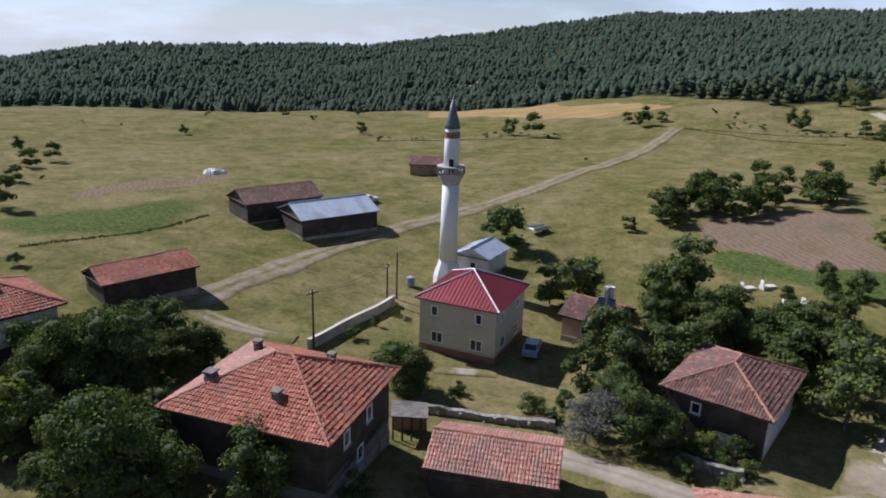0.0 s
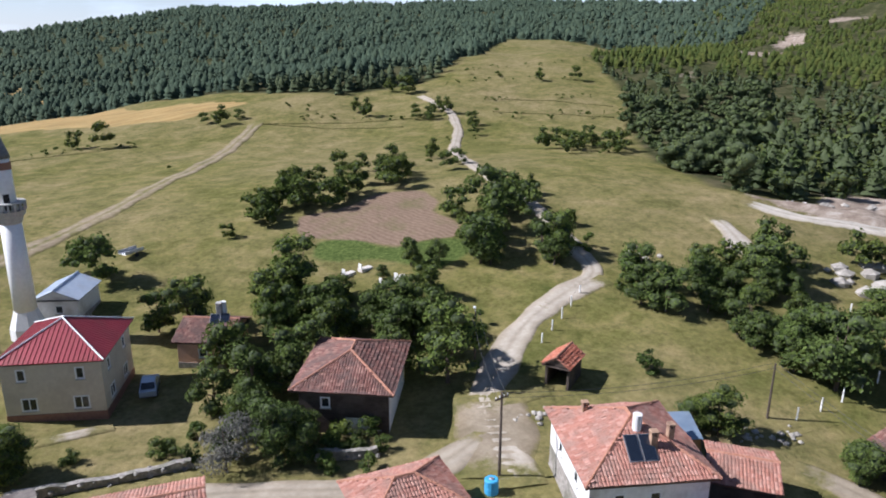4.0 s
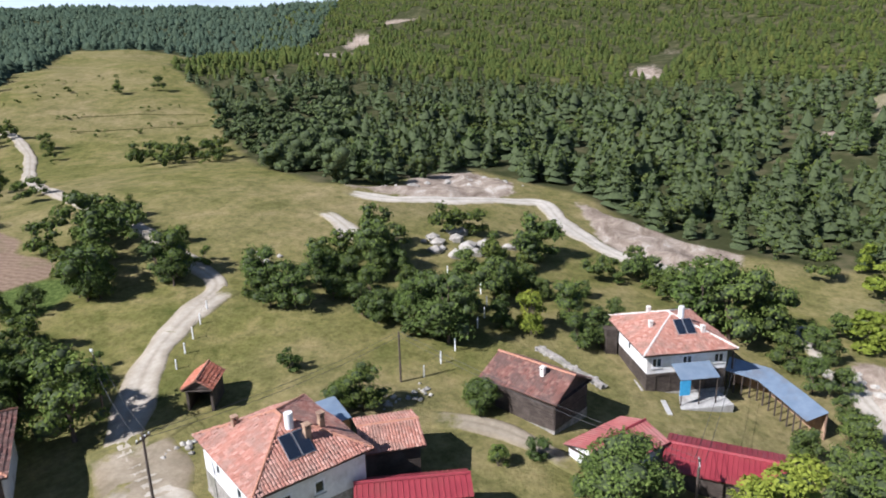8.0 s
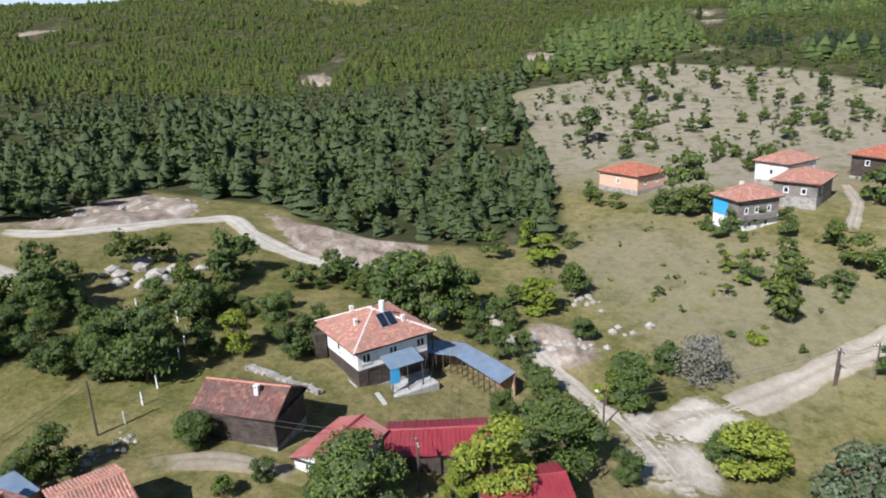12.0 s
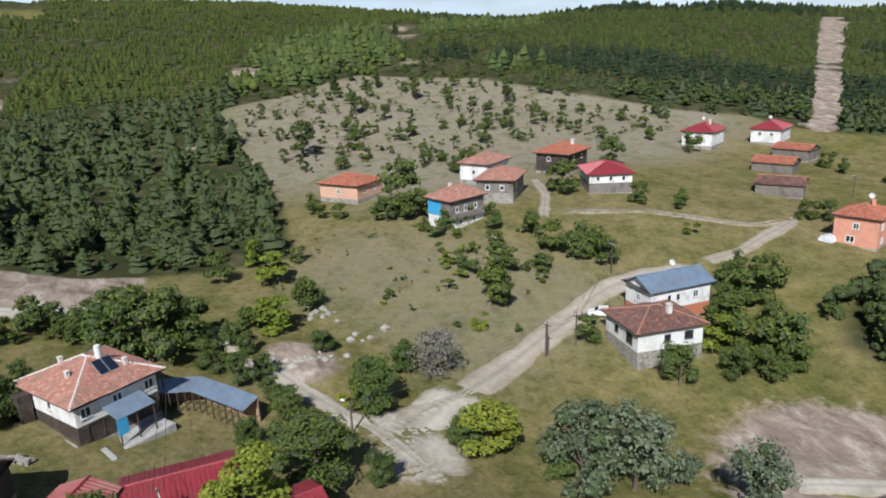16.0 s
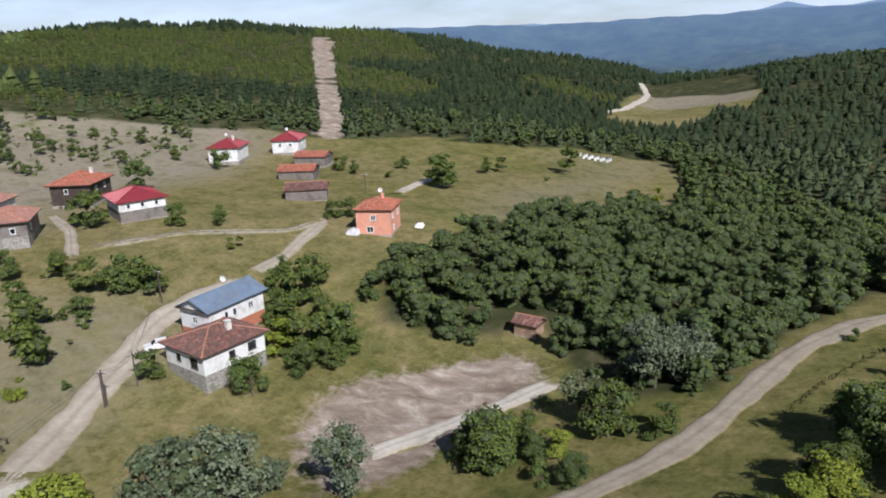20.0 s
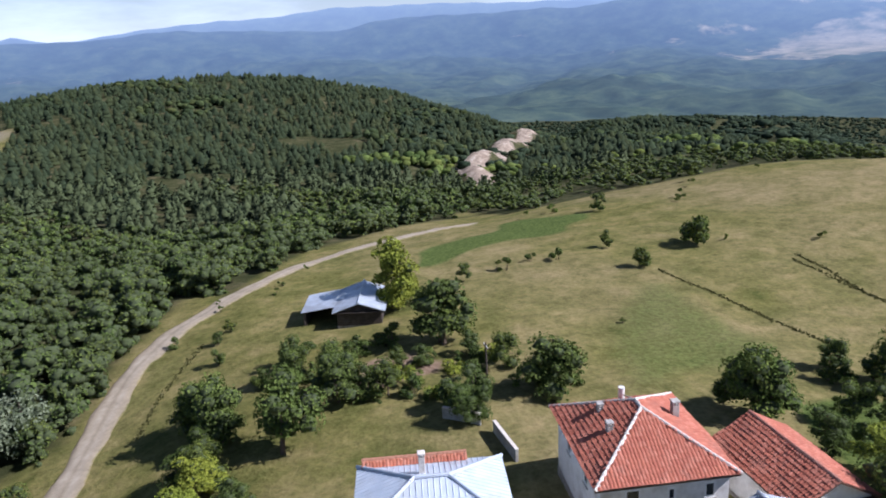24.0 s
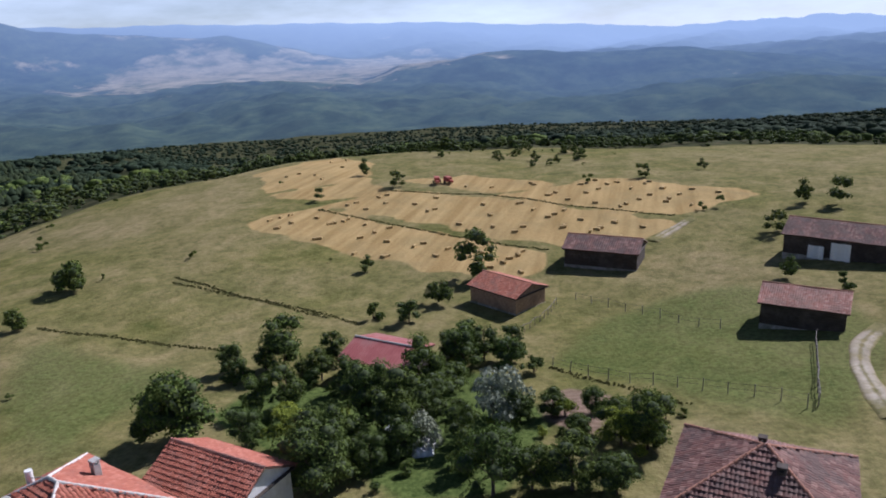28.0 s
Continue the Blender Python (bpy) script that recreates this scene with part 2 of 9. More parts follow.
M["leaf"] = foliage("walnut_leaves", (0.070, 0.108, 0.028), (0.150, 0.200, 0.054))
M["leaf_dark"] = foliage("dark_shrub_leaves", (0.052, 0.084, 0.025), (0.115, 0.160, 0.045))
M["leaf_dusky"] = foliage("dusky_broadleaf", (0.056, 0.084, 0.034), (0.112, 0.150, 0.066))
M["leaf_light"] = foliage("yellow_green_leaves", (0.14, 0.18, 0.028), (0.30, 0.34, 0.055))
M["leaf_silver"] = foliage("willow_leaves", (0.10, 0.13, 0.085), (0.22, 0.26, 0.18))
M["leaf_white"] = foliage("white_downy_leaves", (0.20, 0.23, 0.18), (0.42, 0.46, 0.38))
M["leaf_dry"] = foliage("leafless_twigs", (0.15, 0.145, 0.13), (0.27, 0.26, 0.235))
M["needle"] = foliage("pine_needles", (0.055, 0.082, 0.029), (0.112, 0.147, 0.050))
M["needle_young"] = foliage("young_pine_needles", (0.044, 0.066, 0.019), (0.076, 0.100, 0.027))
M["needle_dark"] = foliage("dark_pine_needles", (0.023, 0.036, 0.020), (0.045, 0.064, 0.034))
M["needle_mid"] = foliage("half_grown_pine_needles", (0.038, 0.057, 0.021), (0.068, 0.091, 0.030))
# distance haze painted into these needles as a blue tint
M["needle_haze"] = foliage("far_pine_needles", (0.042, 0.068, 0.056), (0.066, 0.100, 0.078))
# darker broadleaf: shade of a slope turned from the sun, put into the green
M["leaf_slope_shade"] = foliage("deep_green_broadleaf", (0.030, 0.048, 0.022), (0.066, 0.090, 0.036))
# bluish leaves: the haze over the far slopes is in their colour
M["leaf_haze"] = foliage("far_broadleaf", (0.024, 0.040, 0.026), (0.060, 0.082, 0.050))
# darker leaf green: a crown's inner shade put into the colour
M["leaf_core_shade"] = plain("shaded_inner_leaves", (0.036, 0.052, 0.018), (0.066, 0.088, 0.032), 2.5, 0.95, 0, 0.0)
M["weed"] = foliage("dry_weeds", (0.12, 0.115, 0.05), (0.24, 0.21, 0.11))


# ---- geometry helpers ----
class Geo:
    """A growing list of vertices and faces."""

    def __init__(self):
        self.v, self.f = [], []

    def add(self, verts, faces):
        k = len(self.v)
        self.v.extend([tuple(p) for p in verts])
        self.f.extend([tuple(i + k for i in q) for q in faces])
        return self

    def box(self, x0, y0, z0, x1, y1, z1, bevel=0.0):
        if bevel <= 0:
            p = [(x, y, z) for z in (z0, z1) for y in (y0, y1) for x in (x0, x1)]
            return self.add(p, [(0, 2, 3, 1), (4, 5, 7, 6), (0, 1, 5, 4), (2, 6, 7, 3), (0, 4, 6, 2), (1, 3, 7, 5)])
        b = bevel
        ring = [(x0 + b, y0), (x1 - b, y0), (x1, y0 + b), (x1, y1 - b), (x1 - b, y1), (x0 + b, y1), (x0, y1 - b), (x0, y0 + b)]
        inner = [(x0 + b, y0 + b), (x1 - b, y0 + b), (x1 - b, y1 - b), (x0 + b, y1 - b)]
        p = [(x, y, z0) for x, y in ring] + [(x, y, z1 - b) for x, y in ring] + [(x, y, z1) for x, y in inner]
        f = [tuple(range(7, -1, -1))] + [(i, (i + 1) % 8, 8 + (i + 1) % 8, 8 + i) for i in range(8)]
        f += [(8, 9, 17, 16), (10, 11, 18, 17), (12, 13, 19, 18), (14, 15, 16, 19), (9, 10, 17), (11, 12, 18), (13, 14, 19), (15, 8, 16), (16, 17, 18, 19)]
        return self.add(p, f)

    def tube(self, p0, p1, r0, r1, n=8, cap=True):
        p0, p1 = Vector(p0), Vector(p1)
        d = (p1 - p0).normalized()
        a = d.orthogonal().normalized()
        b = d.cross(a)
        ring = [(math.cos(2 * math.pi * i / n), math.sin(2 * math.pi * i / n)) for i in range(n)]
        v = [p0 + (a * c + b * s) * r0 for c, s in ring] + [p1 + (a * c + b * s) * r1 for c, s in ring]
        f = [(i, (i + 1) % n, n + (i + 1) % n, n + i) for i in range(n)]
        if cap:
            f += [tuple(range(n - 1, -1, -1)), tuple(range(n, 2 * n))]
        return self.add(v, f)

    def lathe(self, profile, n=16, at=(0, 0, 0)):
        x, y, z = at
        v = [(x + r * math.cos(2 * math.pi * i / n), y + r * math.sin(2 * math.pi * i / n), z + h) for r, h in profile for i in range(n)]
        f = [(k * n + i, k * n + (i + 1) % n, (k + 1) * n + (i + 1) % n, (k + 1) * n + i) for k in range(len(profile) - 1) for i in range(n)]
        f += [tuple(range(n - 1, -1, -1)), tuple((len(profile) - 1) * n + i for i in range(n))]
        return self.add(v, f)

    def mesh(self, name, mat, smooth=False):
        me = bpy.data.meshes.new(name)
        me.from_pydata(self.v, [], self.f)
        me.materials.append(M[mat] if isinstance(mat, str) else mat)
        if smooth:
            me.polygons.foreach_set("use_smooth", [True] * len(me.polygons))
        me.update()
        return me


def part(name, geo, mat, parent, label="", kind="", smooth=False):
    ob = new(name, geo.mesh(name, mat, smooth))
    ob.parent = parent
    return tagged(ob, label, kind=kind)


def thing(name, m, label, category, group=""):
    ob = new(name)
    ob.empty_display_size = 0.3
    ob.matrix_world = m
    return tagged(ob, label, category, group)


def array_mesh(name, verts, quads, mat, tint=None, smooth=False, core=None):
    """A mesh from arrays, of quads or of triangles alone."""
    me = bpy.data.meshes.new(name)
    k = quads.shape[1]
    me.vertices.add(len(verts))
    me.vertices.foreach_set("co", verts.astype(np.float32).ravel())
    me.loops.add(quads.size)
    me.loops.foreach_set("vertex_index", quads.astype(np.int32).ravel())
    me.polygons.add(len(quads))
    me.polygons.foreach_set("loop_start", np.arange(0, quads.size, k, dtype=np.int32))
    me.polygons.foreach_set("loop_total", np.full(len(quads), k, dtype=np.int32))
    if smooth:
        me.polygons.foreach_set("use_smooth", np.ones(len(quads), dtype=bool))
    if tint is not None:
        me.attributes.new("tint", "FLOAT", "POINT").data.foreach_set("value", tint.astype(np.float32))
    me.materials.append(M[mat] if isinstance(mat, str) else mat)
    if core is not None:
        # marked faces take the dark colour painted for inner shade
        me.materials.append(M["leaf_core_shade"])
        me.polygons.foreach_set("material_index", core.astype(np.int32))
    me.update(calc_edges=True)
    return me


# ---- the lie of the land: rings of broad swells round the village ----
SWELLS = [
    (0, 55, [13.8]),
    (70, 42, [-9, 4.7, -4.9, -1.7, 1.4, -16.8, 0.5, -4.6]),
    (125, 50, [3.4, 3.8, 2.2, -0.7, -1.1, 3.1, 1.1, 1.4, 9.2, -8.6, 7.7, 9.3]),
    (200, 80, [-5.6, 1.5, -1.2, 8.4, -3.1, 14, -9, -1.7, 0.6, -4.5, -7.8, 5, -11, -5.6]),
    (330, 130, [0.3, 15.7, 6.3, -2.9, 7.8, 6.9, -10.7, 9.2, -14.1, 6.4, 8.9, -12.8, 14.9, 28.3]),
    (560, 220, [-13.5, -10.9, -0.1, -7.9, -7.6, -8.7, -26.5, 15.9, 12.4, -13, 5.6, -17.3]),
    (900, 320, [-36.9, -34.8, 6, -2.8, -42.4, -15.6, 11.6, 9.6, 17.8, 51.7, 31.8, -26.1]),
    (1250, 400, [32.4, -11.4, 9.1, -2.8, -32.1, -16.5, 7.8, 4.8, 5.8, 22.6, 6, 78.7]),
]
GROUND_LEVEL = -6.0
# broad tilt of the land: degrees up or down by bearing, seen from the village's middle
TILT = [(-328, 0.79), (-285, 0.0), (-270, 0.14), (-258, 0.37), (-246, 0.5), (-234, 0.88), (-222, 1.05), (-210, 1.13), (-198, 1.19), (-186, 1.1), (-174, 0.45), (-162, 0.03), (-150, -0.07), (-138, -0.16), (-126, -0.15),
        (-114, -0.11), (-102, -0.04), (-90, 0.11), (-78, 0.16), (-66, 0.32), (-54, 0.5), (-42, 0.5), (-30, 0.48), (-18, 0.62), (-6, 0.68), (6, 0.78), (32, 0.79)]
SINK = [(-328, -0.67), (-285, 0.0), (-45, 0.0), (-34, -0.05), (-24, -0.3), (-12, -0.3), (0, -0.67), (32, -0.67)]


def bearing(x, y):
    """Degrees anticlockwise from north, from -328 to 32."""
    return (np.degrees(np.arctan2(-x, y)) - 32) % 360 - 328


def lift(x, y):
    a = bearing(x, y)
    sink = np.interp(a, [q[0] for q in SINK], [q[1] for q in SINK])
    return (sink + np.hypot(x, y) * np.tan(np.radians(np.interp(a, [q[0] for q in TILT], [q[1] for q in TILT], period=360)))) * np.clip((np.hypot(x, y) - 6) / 22, 0, 1)


def wobble(x, y, s):
    return np.sin(x / s + 2.1 * np.sin(y / (1.7 * s))) * np.cos(y / (1.3 * s) + 1.6 * np.sin(x / (2.1 * s)))


def swells(x, y):
    z = np.full(x.shape, GROUND_LEVEL)
    for radius, spread, heights in SWELLS:
        for k, h in enumerate(heights):
            a = 2 * math.pi * k / len(heights)
            z = z + h * np.exp(-((x + radius * math.sin(a)) ** 2 + (y - radius * math.cos(a)) ** 2) / (2 * spread**2))
    r = np.hypot(x, y)
    facing = np.clip(((-x * 0.883 - y * 0.469) / (r + 1e-6) - 0.62) / 0.3, 0, 1)
    z = z - facing * np.clip((r - 480) / 900, 0, 1) * 105
    far = np.clip((r - 140) / 400, 0, 1)
    z = z + 0.16 * np.sin(x * 0.31 + 1.3 * np.sin(y * 0.17)) * np.sin(y * 0.27 + 0.8 * np.sin(x * 0.21))
    z = z + far * (2.2 * np.sin(x * 0.045 + 1.7 * np.sin(y * 0.021)) * np.sin(y * 0.052 + 0.6) + 1.0 * np.sin(x * 0.11 - y * 0.09))
    return z + lift(x, y)


# far hills: height of the wooded skyline in degrees by bearing; where the slopes begin and where they crest, in metres
SKYLINE = [(-328, -2.4), (-310, -3.6), (-296, -4.8), (-285, -5.9), (-279, -6.4), (-271, -7.2), (-265, -7.5), (-258, -7.8), (-252.6, -8.1), (-246, -8.8), (-240, -9.1), (-236.5, -9.6), (-232, -8.0), (-229, -6.9),
           (-224, -6.45), (-219, -6.6), (-216, -6.8), (-213.7, -8.1), (-209.3, -7.1), (-205, -5.4), (-200, -3.85), (-193, -2.35), (-186, -1.68), (-180, -1.74), (-172, -2.5), (-169.6, -2.9), (-165.3, -3.2),
           (-163.6, -2.67), (-158, -1.5), (-152.8, -0.85), (-149.5, 0.03), (-144.5, 0.92), (-135, 1.6), (-129, 2.0), (-122, 1.97), (-118, 1.52), (-114, 1.68), (-111, 2.0), (-106, 2.65), (-99, 3.2), (-60, 3.2), (-50, 2.5),
           (-36, 2.6), (-22, 2.15), (-13, 1.8), (-8, 1.0), (-2, 0.1), (7, -1.0), (25, -1.4), (32, -2.4)]
SLOPES = [(-328, 380, 1150), (-285, 260, 900), (-258, 255, 850), (-245, 235, 760), (-236, 215, 420), (-226, 205, 760), (-214, 170, 520), (-205, 150, 620), (-190, 200, 680), (-172, 250, 680), (-163, 270, 720), (-150, 330, 760),
          (-135, 330, 640), (-118, 420, 680), (-104, 600, 900), (-96, 880, 1000), (-64, 880, 1000), (-52, 600, 960), (-44, 420, 1100), (-30, 360, 1200), (32, 380, 1150)]


def relief(x, y):
    """Near the village the swells; beyond them slopes that rise to the wooded skyline and fall away behind it."""
    x, y = np.asarray(x, float), np.asarray(y, float)
    z, r, a = swells(x, y), np.hypot(x, y) + 1e-6, bearing(x, y)
    foot, crest = (np.interp(a, [q[0] for q in SLOPES], [q[k] for q in SLOPES]) for k in (1, 2))
    top = np.tan(np.radians(np.interp(a, [q[0] for q in SKYLINE], [q[1] for q in SKYLINE]))) - 7.0 / crest
    low = (swells(x * foot / r, y * foot / r) - 32) / foot
    up = 1 - (1 - np.clip((r - foot) / (crest - foot), 0, 1)) ** 1.6
    back = np.clip((r - crest) / (1400 - crest), 0, 1)
    end = np.where(a < -140, np.tan(radians(-6.9)), top - 0.04)
    rolls = 2.0 * wobble(x, y, 38.0) + 1.2 * wobble(y, x, 17.0)
    far = 32 + r * (low + (top - low) * up + (end - top) * back) + rolls * np.clip((r - foot) / 120, 0, 1)
    return np.where(r > foot, far, z)


def ground_z(x, y):
    return float(relief(np.array([x]), np.array([y]))[0])


def edge_distance(x, y, poly):
    """Metres inside a polygon (negative outside)."""
    p = np.array(poly, float)
    q = np.roll(p, -1, 0)
    best, inside = np.full(x.shape, 1e9), np.zeros(x.shape, bool)
    for (x0, y0), (x1, y1) in zip(p, q):
        dx, dy = x1 - x0, y1 - y0
        t = np.clip(((x - x0) * dx + (y - y0) * dy) / (dx * dx + dy * dy + 1e-9), 0, 1)
        best = np.minimum(best, np.hypot(x - x0 - t * dx, y - y0 - t * dy))
        hit = ((y0 > y) != (y1 > y)) & (x < (x1 - x0) * (y - y0) / (y1 - y0 + 1e-12) + x0)
        inside ^= hit
    return np.where(inside, best, -best)


COVER = {
    "ploughed": [(40.7, 109.0), (64.9, 109.4), (56.9, 88.5), (55.8, 85.9), (48.0, 89.1), (38.2, 101.0)],
    "crop_strip": [(38.0, 99.4), (47.9, 88.7), (54.8, 82.7), (49.0, 80.7), (44.2, 85.2), (37.2, 93.7)],
    "stubble_a": [(-125.0, -85.0), (-138.9, -73.5), (-118.3, -17.8), (-107.9, -19.3), (-105.6, -22.6), (-107.4, -34.5), (-111.5, -55.2)],
    "stubble_b": [(-140.9, -72.4), (-158.7, -62.1), (-155.1, -46.6), (-148.4, -21.9), (-135.5, 5.4), (-123.6, -2.3), (-121.5, -17.8), (-135.1, -53.1)],
    "stubble_c": [(-168.7, -62.8), (-175.9, -48.2), (-166.6, -22.0), (-154.9, -38.4)],
    "stubble_d": [(-154.0, -36.9), (-177.3, -11.0), (-162.5, 15.2), (-156.0, 19.0), (-141.2, 3.4)],
    "stubble_e": [(-176.5, -111.5), (-212.9, -102.8), (-194.3, -82.8), (-167.1, -73.1), (-152.7, -93.0)],
    "stubble_f": [(-149.6, -91.2), (-166.0, -72.6), (-158.2, -63.4), (-142.8, -74.0)],
    "far_straw": [(-10.0, 281.1), (14.2, 709.1), (44.4, 291.1), (79.4, 257.2), (49.6, 246.3), (20.0, 267.3)],
    "green_plot": [(-57.1, 83.6), (-42.2, 100.2), (-39.0, 111.2), (-47.2, 121.0), (-60.7, 106.7), (-63.8, 94.5)],
    "brown_plot": [(-63.0, 112.7), (-47.0, 132.1), (-45.6, 141.9), (-55.4, 134.1), (-64.0, 118.5)],
    "maize": [(-45.4, -120.1), (-74.7, -135.6), (-90.2, -128.8), (-77.3, -114.8), (-63.0, -115.1), (-42.7, -110.0)],
    "scar": [(51.6, -59.5), (55.2, -66.5), (48.5, -79.1), (42.2, -88.5), (33.4, -84.4), (31.9, -78.6), (38.0, -68.1), (41.6, -54.8), (44.2, -52.2)],
    "scree": [(302.8, -35.8), (294.9, -62.6), (264.4, -77.5), (200.3, -64.8), (204.0, -45.0), (223.2, -28.2), (258.3, -27.7)],
    "cutbank": [(111.4, 80.7), (121.7, 71.5), (149.7, 67.9), (146.8, 52.8), (135.5, 48.7), (116.7, 62.4), (107.7, 75.6)],
    "cutbank_b": [(139.8, 39.1), (134.1, 25.1), (127.3, 8.1), (118.1, 8.9), (115.6, 19.4), (120.9, 29.4)],
    "cutbank_c": [(93.1, -9.2), (90.3, -15.2), (84.5, -18.0), (78.4, -14.0), (83.6, -11.3)],
    "firebreak": [(391.9, -449.0), (385.9, -462.3), (161.3, -195.9), (167.1, -191.7)],
    "heath": [(302.5, -28.9), (301.3, -59.2), (312.2, -102.9), (320.0, -133.8), (281.9, -138.6), (260.9, -145.9), (218.7, -151.9), (201.5, -167.4), (186.4, -154.2), (174.6, -129.7), (189.3, -104.2), (187.0, -81.0), (172.0, -64.7), (185.0, -56.4), (191.1, -35.6), (198.8, -30.7), (237.2, -23.1)],
    "field_south": [(70.8, -137.6), (91.0, -170.4), (87.8, -220.8), (66.1, -244.4), (51.4, -223.4), (49.4, -184.3), (63.4, -159.5)],
    "village_green": [(102.1, -25.5), (109.9, -10.1), (155.0, -26.1), (140.0, -42.8), (108.0, -47.5), (94.1, -56.3), (85.6, -36.9)],
    "garden_beds": [(-20.9, -73.9), (-30.0, -69.8), (-27.8, -64.7), (-19.4, -66.9)],
    "valley_cut": [(-275.1, -452.9), (-230, -394.8), (-184.7, -340.4), (-165.7, -313.7), (-146.1, -297.1), (-140.5, -278.4), (-133.8, -256.3), (-124.2, -259.3), (-130.9, -281.4), (-137.9, -302.9), (-158.3, -320.3), (-176.9, -346.6), (-222.2, -401), (-267.1, -459.1)],
    "clearing": [(-73.5, -390.4), (-94.5, -390.4), (-110.0, -370.5), (-100.4, -354.3), (-82.1, -365.7)],
    "clearing_b": [(-4.2, -287.0), (-23.9, -309.4), (-28.1, -303.9), (-17.5, -289.9), (-8.1, -279.2)],
    "hill_clearing": [(160.5, -571.3), (110.0, -640.0), (88.1, -587.1), (66.9, -468.1), (97.7, -451.6), (124.0, -451.4)],
    "gully_a": [(561.4, 327.5), (609.6, 327.9), (593.9, 305.3), (526.1, 301.8)],
    "gully_b": [(336.9, 244.8), (492.3, 313.1), (475.5, 297.7), (288.9, 205.2)],
    "gully_c": [(237.1, 197.0), (269.1, 208.4), (247.4, 190.5), (227.8, 186.8)],
    "gully_d": [(334.4, 69.2), (443.4, 69.7), (418.2, 62.5), (328.4, 60.5)],
    "gully_e": [(223.4, 0.4), (231.5, -8.8), (225.2, -19.0), (217.7, -4.7)],
    "gully_f": [(495.7, -158.6), (484.5, -171.4), (377.1, -136.3), (374.0, -127.1)],
    "gully_g": [(388.5, -32.6), (362.6, -51.8), (346.5, -47.1), (363.2, -33.3)],
    "bean_bed": [(-66.6, -11.8), (-68.3, -7.9), (-64.3, -3.5), (-56.4, -2.0), (-52.4, -6.3), (-56.9, -9.0)],
    "pasture_green": [(-94.3, -14.4), (-105.3, -1.2), (-105.5, 12.5), (-93.3, 25.4), (-81.7, 24.1), (-51.4, 16.3), (-58.3, 12.1), (-68.1, 0.8), (-70.6, -13.6)],
    "pasture_low": [(-47.3, -63), (-65.5, -77.1), (-67.6, -53.2), (-59.2, -47.3), (-49.8, -49.9), (-38.9, -46.7), (-37.5, -51.9)],
    "mosque_yard": [(-8.1, 70.8), (-4.4, 80.4), (-2.3, 70.5), (5.8, 66.9), (8.1, 62), (3.9, 57.5), (-3.1, 58.2), (-6.5, 63.8)],
    "garden_grass": [(-54.0, -40.6), (-61.4, -39.8), (-70.4, -28.6), (-70.8, -15.1), (-59.0, -10.9), (-51.7, -12.5), (-44.2, -9.4), (-42.8, -17.9), (-49.0, -27.9)],
}
